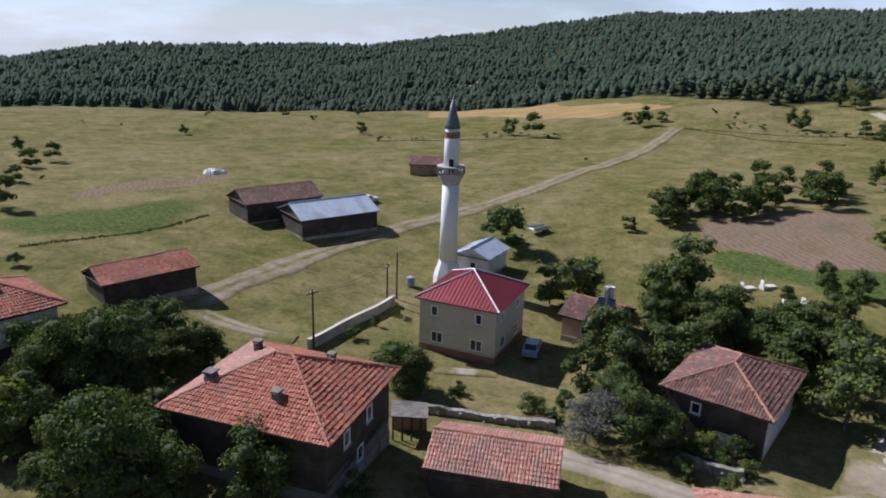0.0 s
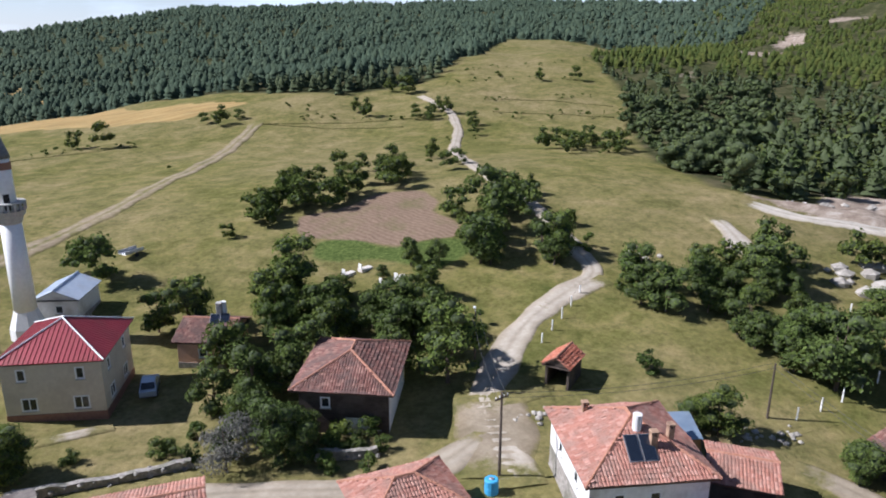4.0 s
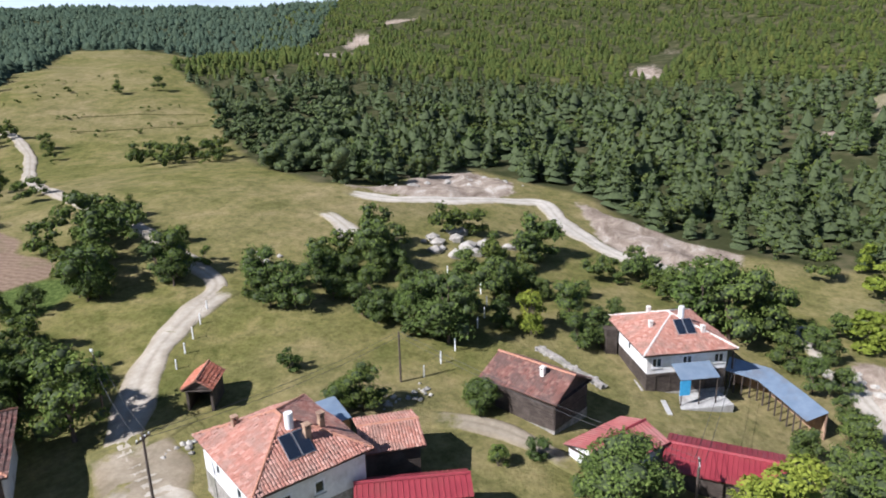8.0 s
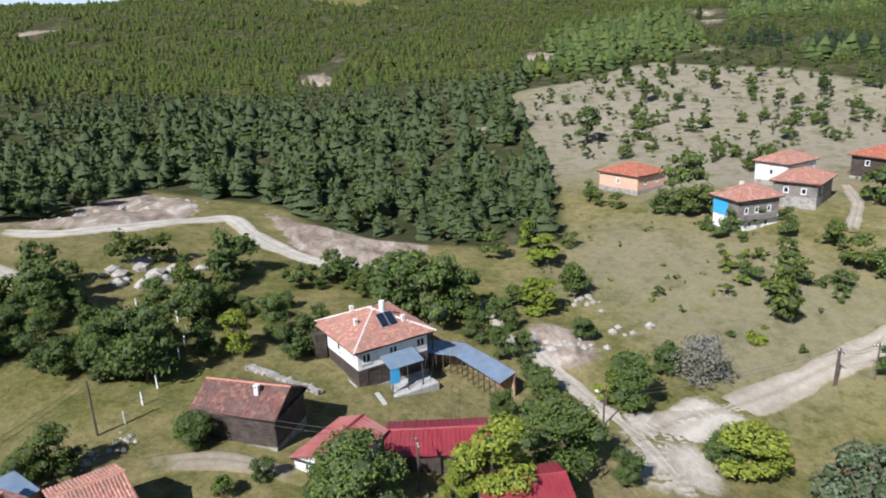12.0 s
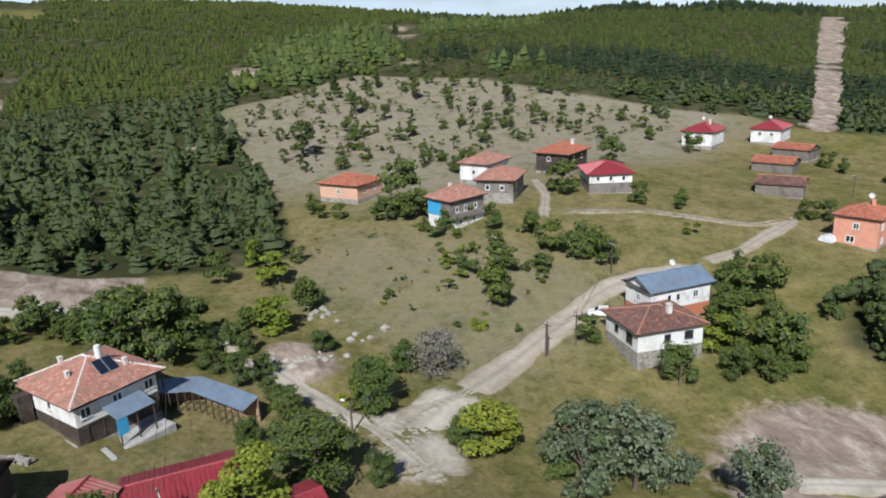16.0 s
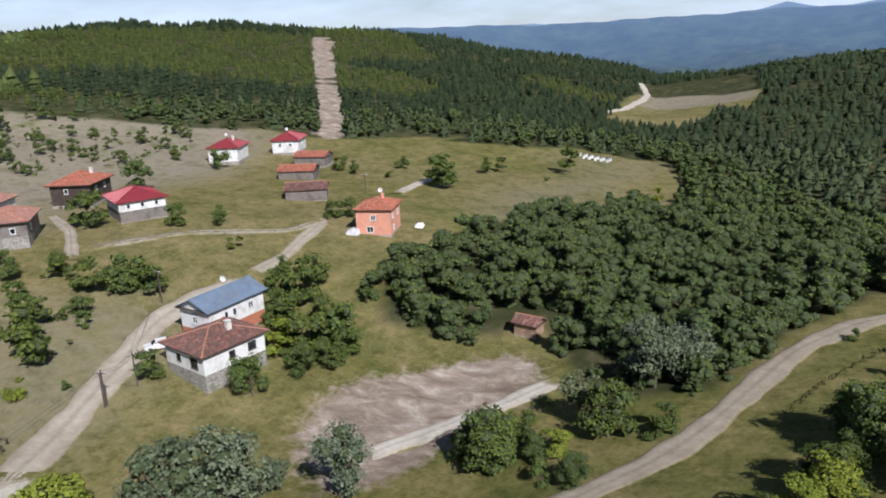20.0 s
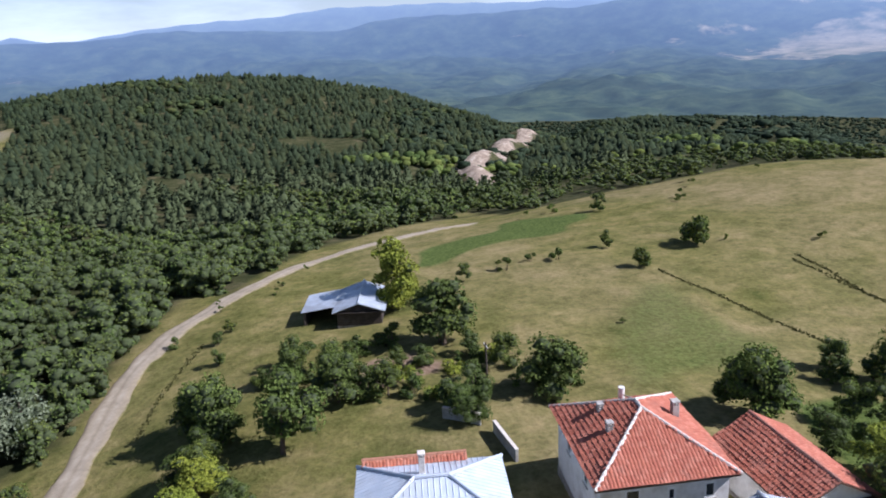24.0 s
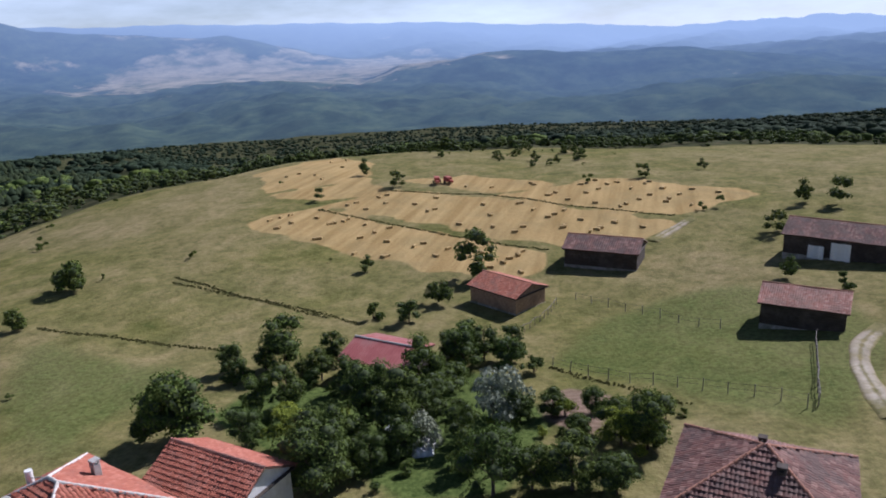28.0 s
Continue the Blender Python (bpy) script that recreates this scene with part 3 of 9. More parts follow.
WOODS = {
    "hill_north": [(-378, 296), (-215, 372), (-83, 391), (-0, 380), (57, 325), (110, 244), (147, 241), (450, 568), (516, 592), (477, 512), (731, 682), (993, 959), (475, 1306), (-241, 1369), (-797, 1139), (-1125, 817)],
    "hill_east": [(192, 185), (163, 154), (125, 109), (111, 83), (123, 72), (153, 69), (148, 53), (148, 40), (127, 19), (129, 13), (128, -4), (130, -20), (171, -24), (215, -21), (275, -20), (292, -55), (312, -83), (277, -127), (281, -164), (317, -106), (549, -187), (688, -50), (642, 59), (1125, 651), (587, 483), (232, 248)],
    "hill_south": [(330, -111), (277, -127), (243, -142), (204, -169), (189, -187), (170, -193), (158, -204), (125, -244), (123, -308), (122, -353), (144, -472), (156, -543), (181, -593), (375, -927), (707, -843), (1039, -600), (834, -337), (449, -152)],
    "valley_wood": [(72, -96), (64, -84), (46, -88), (42, -96), (31, -82), (26, -74), (13, -81), (7, -99), (-3, -120), (-12, -126), (-31, -148), (-64, -164), (-97, -197), (-155, -223), (-274, -244), (-471, -590), (-297, -606), (-132, -880), (-110, -898), (76, -766), (63, -449), (86, -368), (62, -249), (47, -217), (43, -181), (60, -151), (69, -139), (68, -122)],
    "saddle": [(333, 475), (347, 360), (415, 313), (746, 503), (1095, 856), (817, 1125), (470, 647)],
    "hill_back": [(696, 73), (495, -70), (388, -133), (415, -221), (580, -391), (1110, -837), (1376, 193)],
    "far_ridge": [(214, -528), (141, -526), (63, -516), (21, -600), (97, -1387), (695, -1204), (395, -809)],
    "road_trees": [(135, -220), (129, -252), (119, -344), (106, -348), (84, -359), (58, -253), (67, -248), (95, -249), (114, -233)],
    "valley_edge": [(68, -86), (71, -97), (62, -113), (71, -95), (62, -83), (46, -86), (58, -85)],
    "creek_wood": [(61.5, 57.7), (66.5, 47.6), (64.3, 42.7), (69.4, 32.4), (77.4, 35.3), (76.4, 44.2), (87.7, 50.8), (93.3, 59.4), (92.9, 65), (83.2, 58.4), (72.3, 56.8), (64.9, 60.4)],
    "stream_clump": [(84.2, 37.3), (100.9, 40.3), (108.8, 38.2), (104, 31.4), (89.6, 27.7), (83.7, 30), (80.4, 33.5)],
    "village_scrub": [(136.3, -49.4), (127.4, -60.2), (116.9, -64.6), (108, -71.8), (98.6, -68.9), (99.3, -60.9), (101.7, -52.3), (97.8, -45.9), (111.2, -47.5), (124.1, -48.9), (133.7, -43.7)],
    "house_wood": [(84, 24), (82, 31), (87, 33), (95, 28), (110, 16), (119, 7), (109, -2), (96, -1), (94, 5), (97, 13), (90, 21)],
    "mosque_wood": [(11.2, 65.6), (16.1, 69.8), (19.9, 72.4), (24.9, 80.3), (27.5, 86.5), (32.2, 86.3), (32.4, 78.3), (34.8, 73.1), (37.2, 67.6), (37, 65.8), (30.6, 68.1), (24.9, 65), (20.5, 62.9), (18.2, 61.1), (12.1, 62)],
    "track_hedge": [(62, 96), (77, 99), (68, 75), (64, 71), (53, 77)],
    "hedge_a": [(29, 109), (44, 126), (68, 139), (70, 126), (61, 113), (40, 113), (33, 108)],
    "hedge_b": [(123, 151), (142, 149), (143, 136), (126, 120), (102, 123)],
    "road_hedge": [(71, 118), (117, 190), (135, 196), (104, 147), (75, 115)],
    "far_edge": [(-286, 165), (-271, 88), (-246, 43), (-240, 0), (-248, -44), (-227, -92), (-193, -121), (-150, -150), (-110, -157), (-84, -157), (-90, -223), (-205, -564), (-475, -1306), (-1065, -893), (-1369, -241), (-1204, 695)],
    "edge_south": [(-10, -116), (-29, -144), (-56, -160), (-97, -175), (-75, -169), (-163, -365), (-337, -834), (-475, -1306), (121, -1385), (351, -1148), (308, -846), (76, -766), (-26, -495), (-36, -282), (18, -177)],
    "west_garden": [(-60, -46), (-72, -47), (-68, -35), (-75, -26), (-75, -17), (-66, -13), (-57, -9), (-63, -4), (-61, 3), (-51, 2), (-46, -2), (-44, -14), (-45, -23), (-53, -32)],
    "pasture_belt": [(-9, -77), (-20, -76), (-29, -77), (-36, -68), (-39, -54), (-32, -52), (-26, -59), (-16, -64), (-8, -66)],
    "north_garden": [(-38, 49), (-35, 59), (-33, 68), (-26, 67), (-23, 60), (-22, 47), (-17, 38), (-30, 37)],
    "front_garden": [(18, 59), (25, 53), (22, 48), (15, 51)],
    "old_garden": [(16, 61), (21, 66), (20, 57), (20, 47), (15, 48)],
    "field_hedge": [(-227, -88), (-262, -78), (-237, -39), (-213, -13), (-190, -12), (-188, -32), (-199, -56)],
    "white_house_wood": [(83, -78), (88, -94), (73, -81), (66, -81), (61, -72), (66, -66), (74, -66)],
}
ROADS = [
    (3.6, 0.0, True, "pale dirt farm track across the meadow", [(-30.9, 71.0), (-26.1, 82.2), (-19.5, 95.8), (-9.3, 110.1), (2.9, 121.2), (16.4, 135.9), (37.9, 170.2), (63.9, 214.3), (71.7, 227.0)]),
    (2.0, 0.2, True, "worn dirt track to the farm yard", [(-30.0, 73.6), (-23.8, 69.9), (-19.1, 68.4), (-15.1, 68.1)]),
    (2.0, 0.2, True, "worn dirt track past the sheds", [(-39.1, 49.7), (-39.5, 57.3), (-35.3, 67.2), (-30.0, 73.6)]),
    (2.8, 0.35, False, "dirt lane between the houses", [(1, 51.5), (10.6, 49.0), (16, 45.5), (22.3, 42.8), (28, 43), (34.1, 45.9)]),
    (3.0, 0.6, False, "pale gravel village street", [(30.5, 36.1), (32.8, 42.4), (35.7, 50.2), (40.1, 53.4), (45.7, 58.2), (52.2, 61.6), (59.3, 63.4), (65.5, 62.9)]),
    (2.4, 0.55, False, "gravel road climbing between hedges", [(52.2, 61.6), (59.3, 63.4), (65.3, 64.8), (66.1, 68.5), (68.8, 75.8), (71.5, 83.6), (75.5, 99.4), (81.7, 118.1), (97.0, 150.2), (116.7, 177.5), (126.3, 197.0), (129.1, 223.4)]),
    (5.4, 0.1, False, "trodden dirt yard where the street meets the lane", [(37.3, 51.6), (34, 44.8), (29.2, 38)]),
    (1.5, 0.2, True, "two-rutted path to the shelter", [(35.2, 48.6), (38.7, 47.9), (43.1, 47.9)]),
    (2.2, 0.2, False, "sandy dirt lane past the barn", [(51.8, 28.7), (54.5, 24.2), (54.1, 19.6), (52.9, 15.6), (52.5, 12.6)]),
    (2.9, 0.7, False, "pale gravel spur road", [(84.1, 58.5), (89.2, 60.1), (93.3, 66.1), (95.2, 71.1)]),
    (3.8, 0.95, False, "white gravel road cut into the hillside", [(107.1, 75.1), (110.7, 65.1), (124.0, 53.8), (134.4, 44.6), (122.0, 36.0), (113.2, 25.5), (111.5, 14.2), (113.0, 11.6)]),
    (2.8, 0.8, False, "pale gravel road beside the stream", [(104.4, -1.5), (91.0, -6.7), (83.7, -10.5), (77.3, -13.2), (69.4, -17.6), (62.5, -20.0), (55, -22)]),
    (3.9, 0.5, False, "broad pale gravel road to the upper village", [(66, -17), (71.5, -23.5), (75.4, -32.2), (82.1, -44.2), (87.0, -54.0), (92.4, -64.1), (92, -74), (90.8, -82)]),
    (7.0, 0.6, False, "wide gravel road leaving the junction", [(68.5, -19.4), (61.8, -20.8), (55.5, -21.8)]),
    (6.5, 0.95, False, "broad white gravel junction", [(69.5, -14.9), (68.4, -18.2), (68.5, -22.6), (72.3, -26.9), (76.7, -32.5)]),
    (7.0, 0.9, False, "broad white gravel mouth of the lower street", [(69.7, -22.6), (64.5, -21.7), (57.7, -19.9)]),
    (5.0, 0.98, False, "white road cutting through the valley wood", [(-271.1, -456), (-226.1, -397.9), (-180.8, -343.5), (-162, -317), (-142, -300), (-135.7, -279.9), (-129, -257.8)]),
    (2.6, 0.4, False, "gravel road past the white houses", [(91.4, -81.4), (91.4, -90.7), (96.7, -106.2), (101.1, -115.7)]),
    (2.0, 0.5, True, "grassy dirt track along the slope", [(99.5, -113.9), (99.5, -103.0), (107.7, -95.6), (116.2, -87.7), (121.2, -75.6), (124.9, -72.4)]),
    (2.0, 0.4, False, "dirt lane between hillside houses", [(119.7, -68.0), (136.3, -78.3), (153.6, -84.3)]),
    (1.6, 0.5, False, "short dirt drive", [(93.7, -65.6), (100.0, -66.3)]),
    (2.4, 0.8, False, "pale gravel road above the pink house", [(102.5, -143.5), (105.1, -157.8), (107.2, -176.4)]),
    (4.0, 0.95, False, "white road winding between woods", [(133.9, -390.0), (129.6, -419.5), (131.4, -459.4), (146.8, -530.0), (157.0, -556.0), (165.1, -572.0)]),
    (2.9, 0.3, False, "brown dirt road along the ridge", [(24, -47), (20.1, -55.3), (15.6, -62.1), (11.9, -70.6), (9.1, -81.1), (5.0, -93.9), (0.4, -102.6), (-10.8, -114.5), (-24, -127), (-41, -138), (-56, -143.5), (-74, -150)]),
    (1.7, 0.35, True, "curving two-rutted farm track", [(-85.9, 25.4), (-80.8, 21.6), (-74.2, 19.7), (-65.7, 19.2), (-59.7, 19.4)]),
    (1.6, 0.3, True, "pale farm track to the stubble field", [(-123.6, -1.3), (-133.6, 3.4), (-139.0, 6.5)]),
    (2.4, 0.9, False, "pale sandy washout along the bare slope", [(31.3, -80.6), (34.6, -74.5), (38.6, -68.1), (42.5, -61.2), (46.0, -56.9), (46.3, -51.1)]),
    (1.3, 0.6, False, "narrow concrete garden path", [(-2.3, 64.5), (1.5, 64.5), (6.1, 65.0)]),
]


FORESTS = ["hill_north", "hill_east", "hill_south", "valley_wood", "saddle", "hill_back", "far_ridge", "road_trees", "far_edge", "edge_south"]
GULLIES = ["gully_a", "gully_b", "gully_c", "gully_d", "gully_e", "gully_f", "gully_g"]


def cover_at(x, y, names, soft):
    f = np.zeros(x.shape)
    for k in names:
        d = edge_distance(x, y, COVER[k]) + soft * 0.7 * wobble(x, y, soft * 1.5)
        f = np.maximum(f, np.clip(0.5 + d / soft, 0, 1))
    return f


def woods_at(x, y, names):
    f = np.full(x.shape, -1e9)
    for k in names:
        f = np.maximum(f, edge_distance(x, y, WOODS[k]))
    return f


# ---- ground ----
def make_ground():
    naz = 460
    r = [0.0, 0.5, 10, 20, 30, 36]
    while r[-1] < 1400:
        r.append(r[-1] + max(1.15, (r[-1] - 60) * 0.0128))
    r = np.array(r)
    az = np.arange(naz) * 2 * math.pi / naz
    R, A = np.meshgrid(r[1:], az, indexing="ij")
    x, y = np.r_[0.0, (-R * np.sin(A)).ravel()], np.r_[0.0, (R * np.cos(A)).ravel()]
    z = relief(x, y)
    bare = cover_at(x, y, ["scar"], 12)
    z = z + bare * 0.25 * wobble(x, y, 1.6)
    for k in ("cutbank", "cutbank_b", "cutbank_c"):
        z = z + cover_at(x, y, [k], 4) * (0.45 + 0.5 * wobble(x, y, 2.2))
    z = z + cover_at(x, y, ["valley_cut"], 9) * (7.0 + wobble(x, y, 6.0))
    v = np.stack([x, y, z], 1)
    k = np.arange(len(r) - 2)[:, None] * naz
    i = np.arange(naz)[None]
    j = (i + 1) % naz
    quads = np.stack([1 + k + i, 1 + k + j, 1 + k + naz + j, 1 + k + naz + i], -1).reshape(-1, 4)[:, ::-1]
    fan = np.arange(0, naz, 2)
    quads = np.r_[quads, np.stack([0 * fan, 1 + fan, 2 + fan, 1 + (fan + 2) % naz], 1)]
    me = array_mesh("ground", v, quads, ground_material(), smooth=True)
    masks = {
        "straw": cover_at(x, y, ["stubble_a", "stubble_b", "stubble_c", "stubble_d", "stubble_e", "stubble_f", "far_straw"], 2.2),
        "plough": cover_at(x, y, ["ploughed", "brown_plot", "garden_beds", "bean_bed"], 3.0),
        "lush": np.clip(cover_at(x, y, ["crop_strip", "maize", "garden_grass"], 4) + 0.62 * cover_at(x, y, ["green_plot"], 6) + 0.52 * cover_at(x, y, ["pasture_green", "pasture_low", "mosque_yard"], 9), 0, 1),
        "bare": np.maximum(bare, cover_at(x, y, ["cutbank", "cutbank_b", "cutbank_c", "firebreak", "valley_cut"], 5) + 0.62 * cover_at(x, y, GULLIES, 14) + 0.5 * cover_at(x, y, ["scree"], 30)),
        "dry": np.clip(cover_at(x, y, ["clearing", "clearing_b", "hill_clearing"], 16) + cover_at(x, y, ["heath"], 46) + 0.45 * cover_at(x, y, ["field_south"], 25) + 0.34 * cover_at(x, y, ["village_green"], 18), 0, 1),
        "wood": np.maximum(np.clip(0.5 + woods_at(x, y, FORESTS) / 6, 0, 1), np.clip((np.hypot(x, y) - 700) / 80, 0, 1)),
    }
    for name, f in masks.items():
        me.attributes.new(name, "FLOAT", "POINT").data.foreach_set("value", f.astype(np.float32))
    return tagged(new("ground", me), "dry summer meadow ground with bare patches, rolling over the hills", "ground", kind="structure")


def attribute(n, name):
    a = n.new("ShaderNodeAttribute")
    a.attribute_name = name
    return a.outputs["Fac"]


def grass_colour(n, l, v):
    big, mid, fine = noise_at(n, l, v, 0.022, 4, 0.6), noise_at(n, l, v, 0.16, 5, 0.65), noise_at(n, l, v, 1.7, 4, 0.7)
    g = steps(n, l, mid, (0.30, (0.094, 0.106, 0.030)), (0.5, (0.166, 0.156, 0.052)), (0.70, (0.250, 0.208, 0.092)))
    d = steps(n, l, mid, (0.30, (0.176, 0.156, 0.064)), (0.7, (0.30, 0.242, 0.128)))
    col = mixed(n, l, steps(n, l, big, (0.40, grey(0)), (0.68, grey(1))), g, d)
    clump = noise_at(n, l, v, 0.55, 6, 0.72)
    col = mixed(n, l, 0.75, col, steps(n, l, clump, (0.34, (0.55, 0.62, 0.5)), (0.5, grey(1.0)), (0.66, (1.25, 1.2, 1.15))), "MULTIPLY")
    tuft = steps(n, l, fine, (0.30, grey(0.62)), (0.58, grey(1.0)), (0.8, grey(1.15)))
    return mixed(n, l, 0.8, col, tuft, "MULTIPLY"), fine, mid


def ground_material():
    m, n, l, b = material("meadow", 0.95)
    v = coords(n, l, True)
    col, fine, mid = grass_colour(n, l, v)
    grit = noise_at(n, l, v, 0.55, 6, 0.7)

    def over(col, name, layer, cut=0.5, soft=0.2, rough=0.35):
        add = n.new("ShaderNodeMath")
        add.operation = "MULTIPLY_ADD"
        l.new(grit, add.inputs[0])
        add.inputs[1].default_value = rough * 2
        l.new(attribute(n, name), add.inputs[2])
        f = steps(n, l, add.outputs[0], (max(cut + rough - soft, 0.0), grey(0)), (min(cut + rough + soft, 1.0), grey(1)))
        return mixed(n, l, f, col, layer)

    dry = steps(n, l, mid, (0.3, (0.165, 0.145, 0.085)), (0.5, (0.275, 0.24, 0.18)), (0.7, (0.155, 0.155, 0.07)))
    col = over(col, "dry", dry, 0.34, 0.3, 0.3)
    col = over(col, "lush", steps(n, l, fine, (0.35, (0.045, 0.070, 0.018)), (0.65, (0.12, 0.155, 0.045))), 0.5, 0.15, 0.2)
    col = over(col, "wood", steps(n, l, mid, (0.35, (0.036, 0.043, 0.018)), (0.5, (0.054, 0.058, 0.025)), (0.68, (0.112, 0.100, 0.056))), 0.5, 0.25, 0.3)
    rows = n.new("ShaderNodeTexNoise")
    rows.inputs["Scale"].default_value, rows.inputs["Detail"].default_value = 0.5, 3
    l.new(coords(n, l, True, (0.06, 1, 1), radians(-52)), rows.inputs["Vector"])
    straw = steps(n, l, rows.outputs["Fac"], (0.35, (0.33, 0.225, 0.092)), (0.65, (0.47, 0.335, 0.150)))
    straw = mixed(n, l, 0.6, straw, steps(n, l, fine, (0.3, grey(0.65)), (0.7, grey(1.1))), "MULTIPLY")
    straw = mixed(n, l, steps(n, l, mid, (0.45, grey(0)), (0.72, grey(0.6))), straw, (0.25, 0.20, 0.095))
    col = over(col, "straw", straw, 0.5, 0.12, 0.15)
    furrow = n.new("ShaderNodeTexWave")
    furrow.inputs["Scale"].default_value, furrow.inputs["Distortion"].default_value = 0.35, 6.0
    l.new(coords(n, l, True, turn=radians(-15)), furrow.inputs["Vector"])
    soil = mixed(n, l, furrow.outputs["Fac"], (0.215, 0.150, 0.105), (0.27, 0.195, 0.14))
    soil = mixed(n, l, steps(n, l, mid, (0.5, grey(0)), (0.68, grey(0.7))), soil, (0.17, 0.155, 0.075))
    col = over(col, "plough", mixed(n, l, 0.7, soil, steps(n, l, fine, (0.3, grey(0.6)), (0.7, grey(1.1))), "MULTIPLY"), 0.5, 0.12, 0.15)
    swirl = n.new("ShaderNodeTexNoise")
    swirl.inputs["Scale"].default_value, swirl.inputs["Detail"].default_value, swirl.inputs["Roughness"].default_value, swirl.inputs["Distortion"].default_value = 0.34, 9, 0.72, 0.5
    l.new(coords(n, l, True, (0.5, 1, 1), radians(-48)), swirl.inputs["Vector"])
    bare = steps(n, l, swirl.outputs["Fac"], (0.34, (0.17, 0.13, 0.10)), (0.45, (0.26, 0.205, 0.16)), (0.55, (0.36, 0.295, 0.235)), (0.66, (0.53, 0.47, 0.40)))
    col = over(col, "bare", bare, 0.5, 0.2, 0.5)
    l.new(col, b.inputs["Base Color"])
    b.inputs["Specular IOR Level"].default_value = 0.03
    bumped(n, l, b, fine, 0.7, 0.25)
    return m


make_ground()


# ---- roads ----
def smooth_line(pts, step=1.0):
    p = np.array(pts, float)
    d = np.r_[0, np.cumsum(np.hypot(*np.diff(p, axis=0).T))]
    s = np.linspace(0, d[-1], max(4, int(d[-1] / step)))
    q = np.stack([np.interp(s, d, p[:, 0]), np.interp(s, d, p[:, 1])], 1)
    w = max(3, int(7 / step)) | 1
    pad = np.r_[np.repeat(q[:1], w // 2, 0), q, np.repeat(q[-1:], w // 2, 0)]
    return np.stack([np.convolve(pad[:, k], np.ones(w) / w, "valid") for k in (0, 1)], 1)


def road_material():
    m, n, l, b = material("dirt_road", 0.95)
    v = coords(n, l, True)
    grass, fine, mid = grass_colour(n, l, v)
    dirt = steps(n, l, noise_at(n, l, v, 0.4, 6, 0.7), (0.3, (0.20, 0.16, 0.105)), (0.5, (0.30, 0.245, 0.17)), (0.72, (0.40, 0.335, 0.25)))
    white = steps(n, l, noise_at(n, l, v, 0.3, 6, 0.7), (0.3, (0.42, 0.38, 0.315)), (0.65, (0.66, 0.605, 0.525)))
    dirt = mixed(n, l, attribute(n, "gravel"), dirt, white)
    wheel = steps(n, l, attribute(n, "lane"), (0.0, (0.74, 0.72, 0.68)), (0.22, grey(1.0)), (0.38, grey(1.0)), (0.6, (0.88, 0.86, 0.82)), (0.9, (0.70, 0.66, 0.59)))
    dirt = mixed(n, l, 0.8, dirt, wheel, "MULTIPLY")
    track = n.new("ShaderNodeMath")
    track.operation = "MULTIPLY_ADD"
    l.new(noise_at(n, l, v, 0.5, 5, 0.7), track.inputs[0])
    track.inputs[1].default_value = 1.0
    l.new(attribute(n, "worn"), track.inputs[2])
    f = steps(n, l, track.outputs[0], (0.72, grey(0)), (0.98, grey(1)))
    l.new(mixed(n, l, f, grass, mixed(n, l, 0.55, dirt, steps(n, l, fine, (0.3, grey(0.7)), (0.7, grey(1.08))), "MULTIPLY")), b.inputs["Base Color"])
    b.inputs["Specular IOR Level"].default_value = 0.15
    bumped(n, l, b, fine, 0.5, 0.1)
    return m


DIRT = road_material()


def make_road(name, width, gravel, rut, pts, label):
    """A strip that lies on the ground, worn bare along the wheels and grown over at its sides."""
    q = smooth_line(pts)
    t = np.gradient(q, axis=0)
    t /= np.hypot(t[:, 0], t[:, 1])[:, None] + 1e-9
    side = np.stack([-t[:, 1], t[:, 0]], 1)
    us = np.linspace(-1, 1, 15)
    wide = width * 0.5 * (1.4 + 0.16 * np.sin(np.arange(len(q)) * 0.35) + 0.10 * np.sin(np.arange(len(q)) * 0.93 + 1))[:, None] * us
    x, y = q[:, :1] + side[:, :1] * wide, q[:, 1:] + side[:, 1:] * wide
    lift = 0.10 + 0.0009 * np.hypot(x, y)
    z = relief(x, y) + lift * (1 - np.abs(us) ** 6) - 0.12 * np.abs(us) ** 6
    v = np.stack([x, y, z], -1).reshape(-1, 3)
    i, j = np.meshgrid(np.arange(len(q) - 1), np.arange(14), indexing="ij")
    a = i * 15 + j
    quads = np.stack([a, a + 1, a + 16, a + 15], -1).reshape(-1, 4)[:, ::-1]
    me = array_mesh(name, v, quads, DIRT, smooth=True)
    u = np.abs(us)
    worn = np.clip((1 - u) * 3.4, 0, 1) * 0.62
    if rut:
        worn = 0.62 * worn * (1 - 0.55 * np.exp(-((u / 0.16) ** 2)))
    worn = np.clip(worn + 0.06, 0, 1)
    ends = np.clip(np.minimum(np.arange(len(q)), len(q) - 1 - np.arange(len(q))) / 5.0, 0.15, 1)
    me.attributes.new("worn", "FLOAT", "POINT").data.foreach_set("value", (ends[:, None] * worn[None]).ravel().astype(np.float32))
    me.attributes.new("lane", "FLOAT", "POINT").data.foreach_set("value", np.tile(u, len(q)).astype(np.float32))
    me.attributes.new("gravel", "FLOAT", "POINT").data.foreach_set("value", np.full(len(v), gravel, np.float32))
    return tagged(new(name, me), label, "road", kind="structure")


for k, (width, gravel, rut, label, pts) in enumerate(ROADS):
    make_road("road_%d" % (k + 1), width, gravel, rut, pts, label)


# ---- buildings ----
RNG = np.random.default_rng(7)


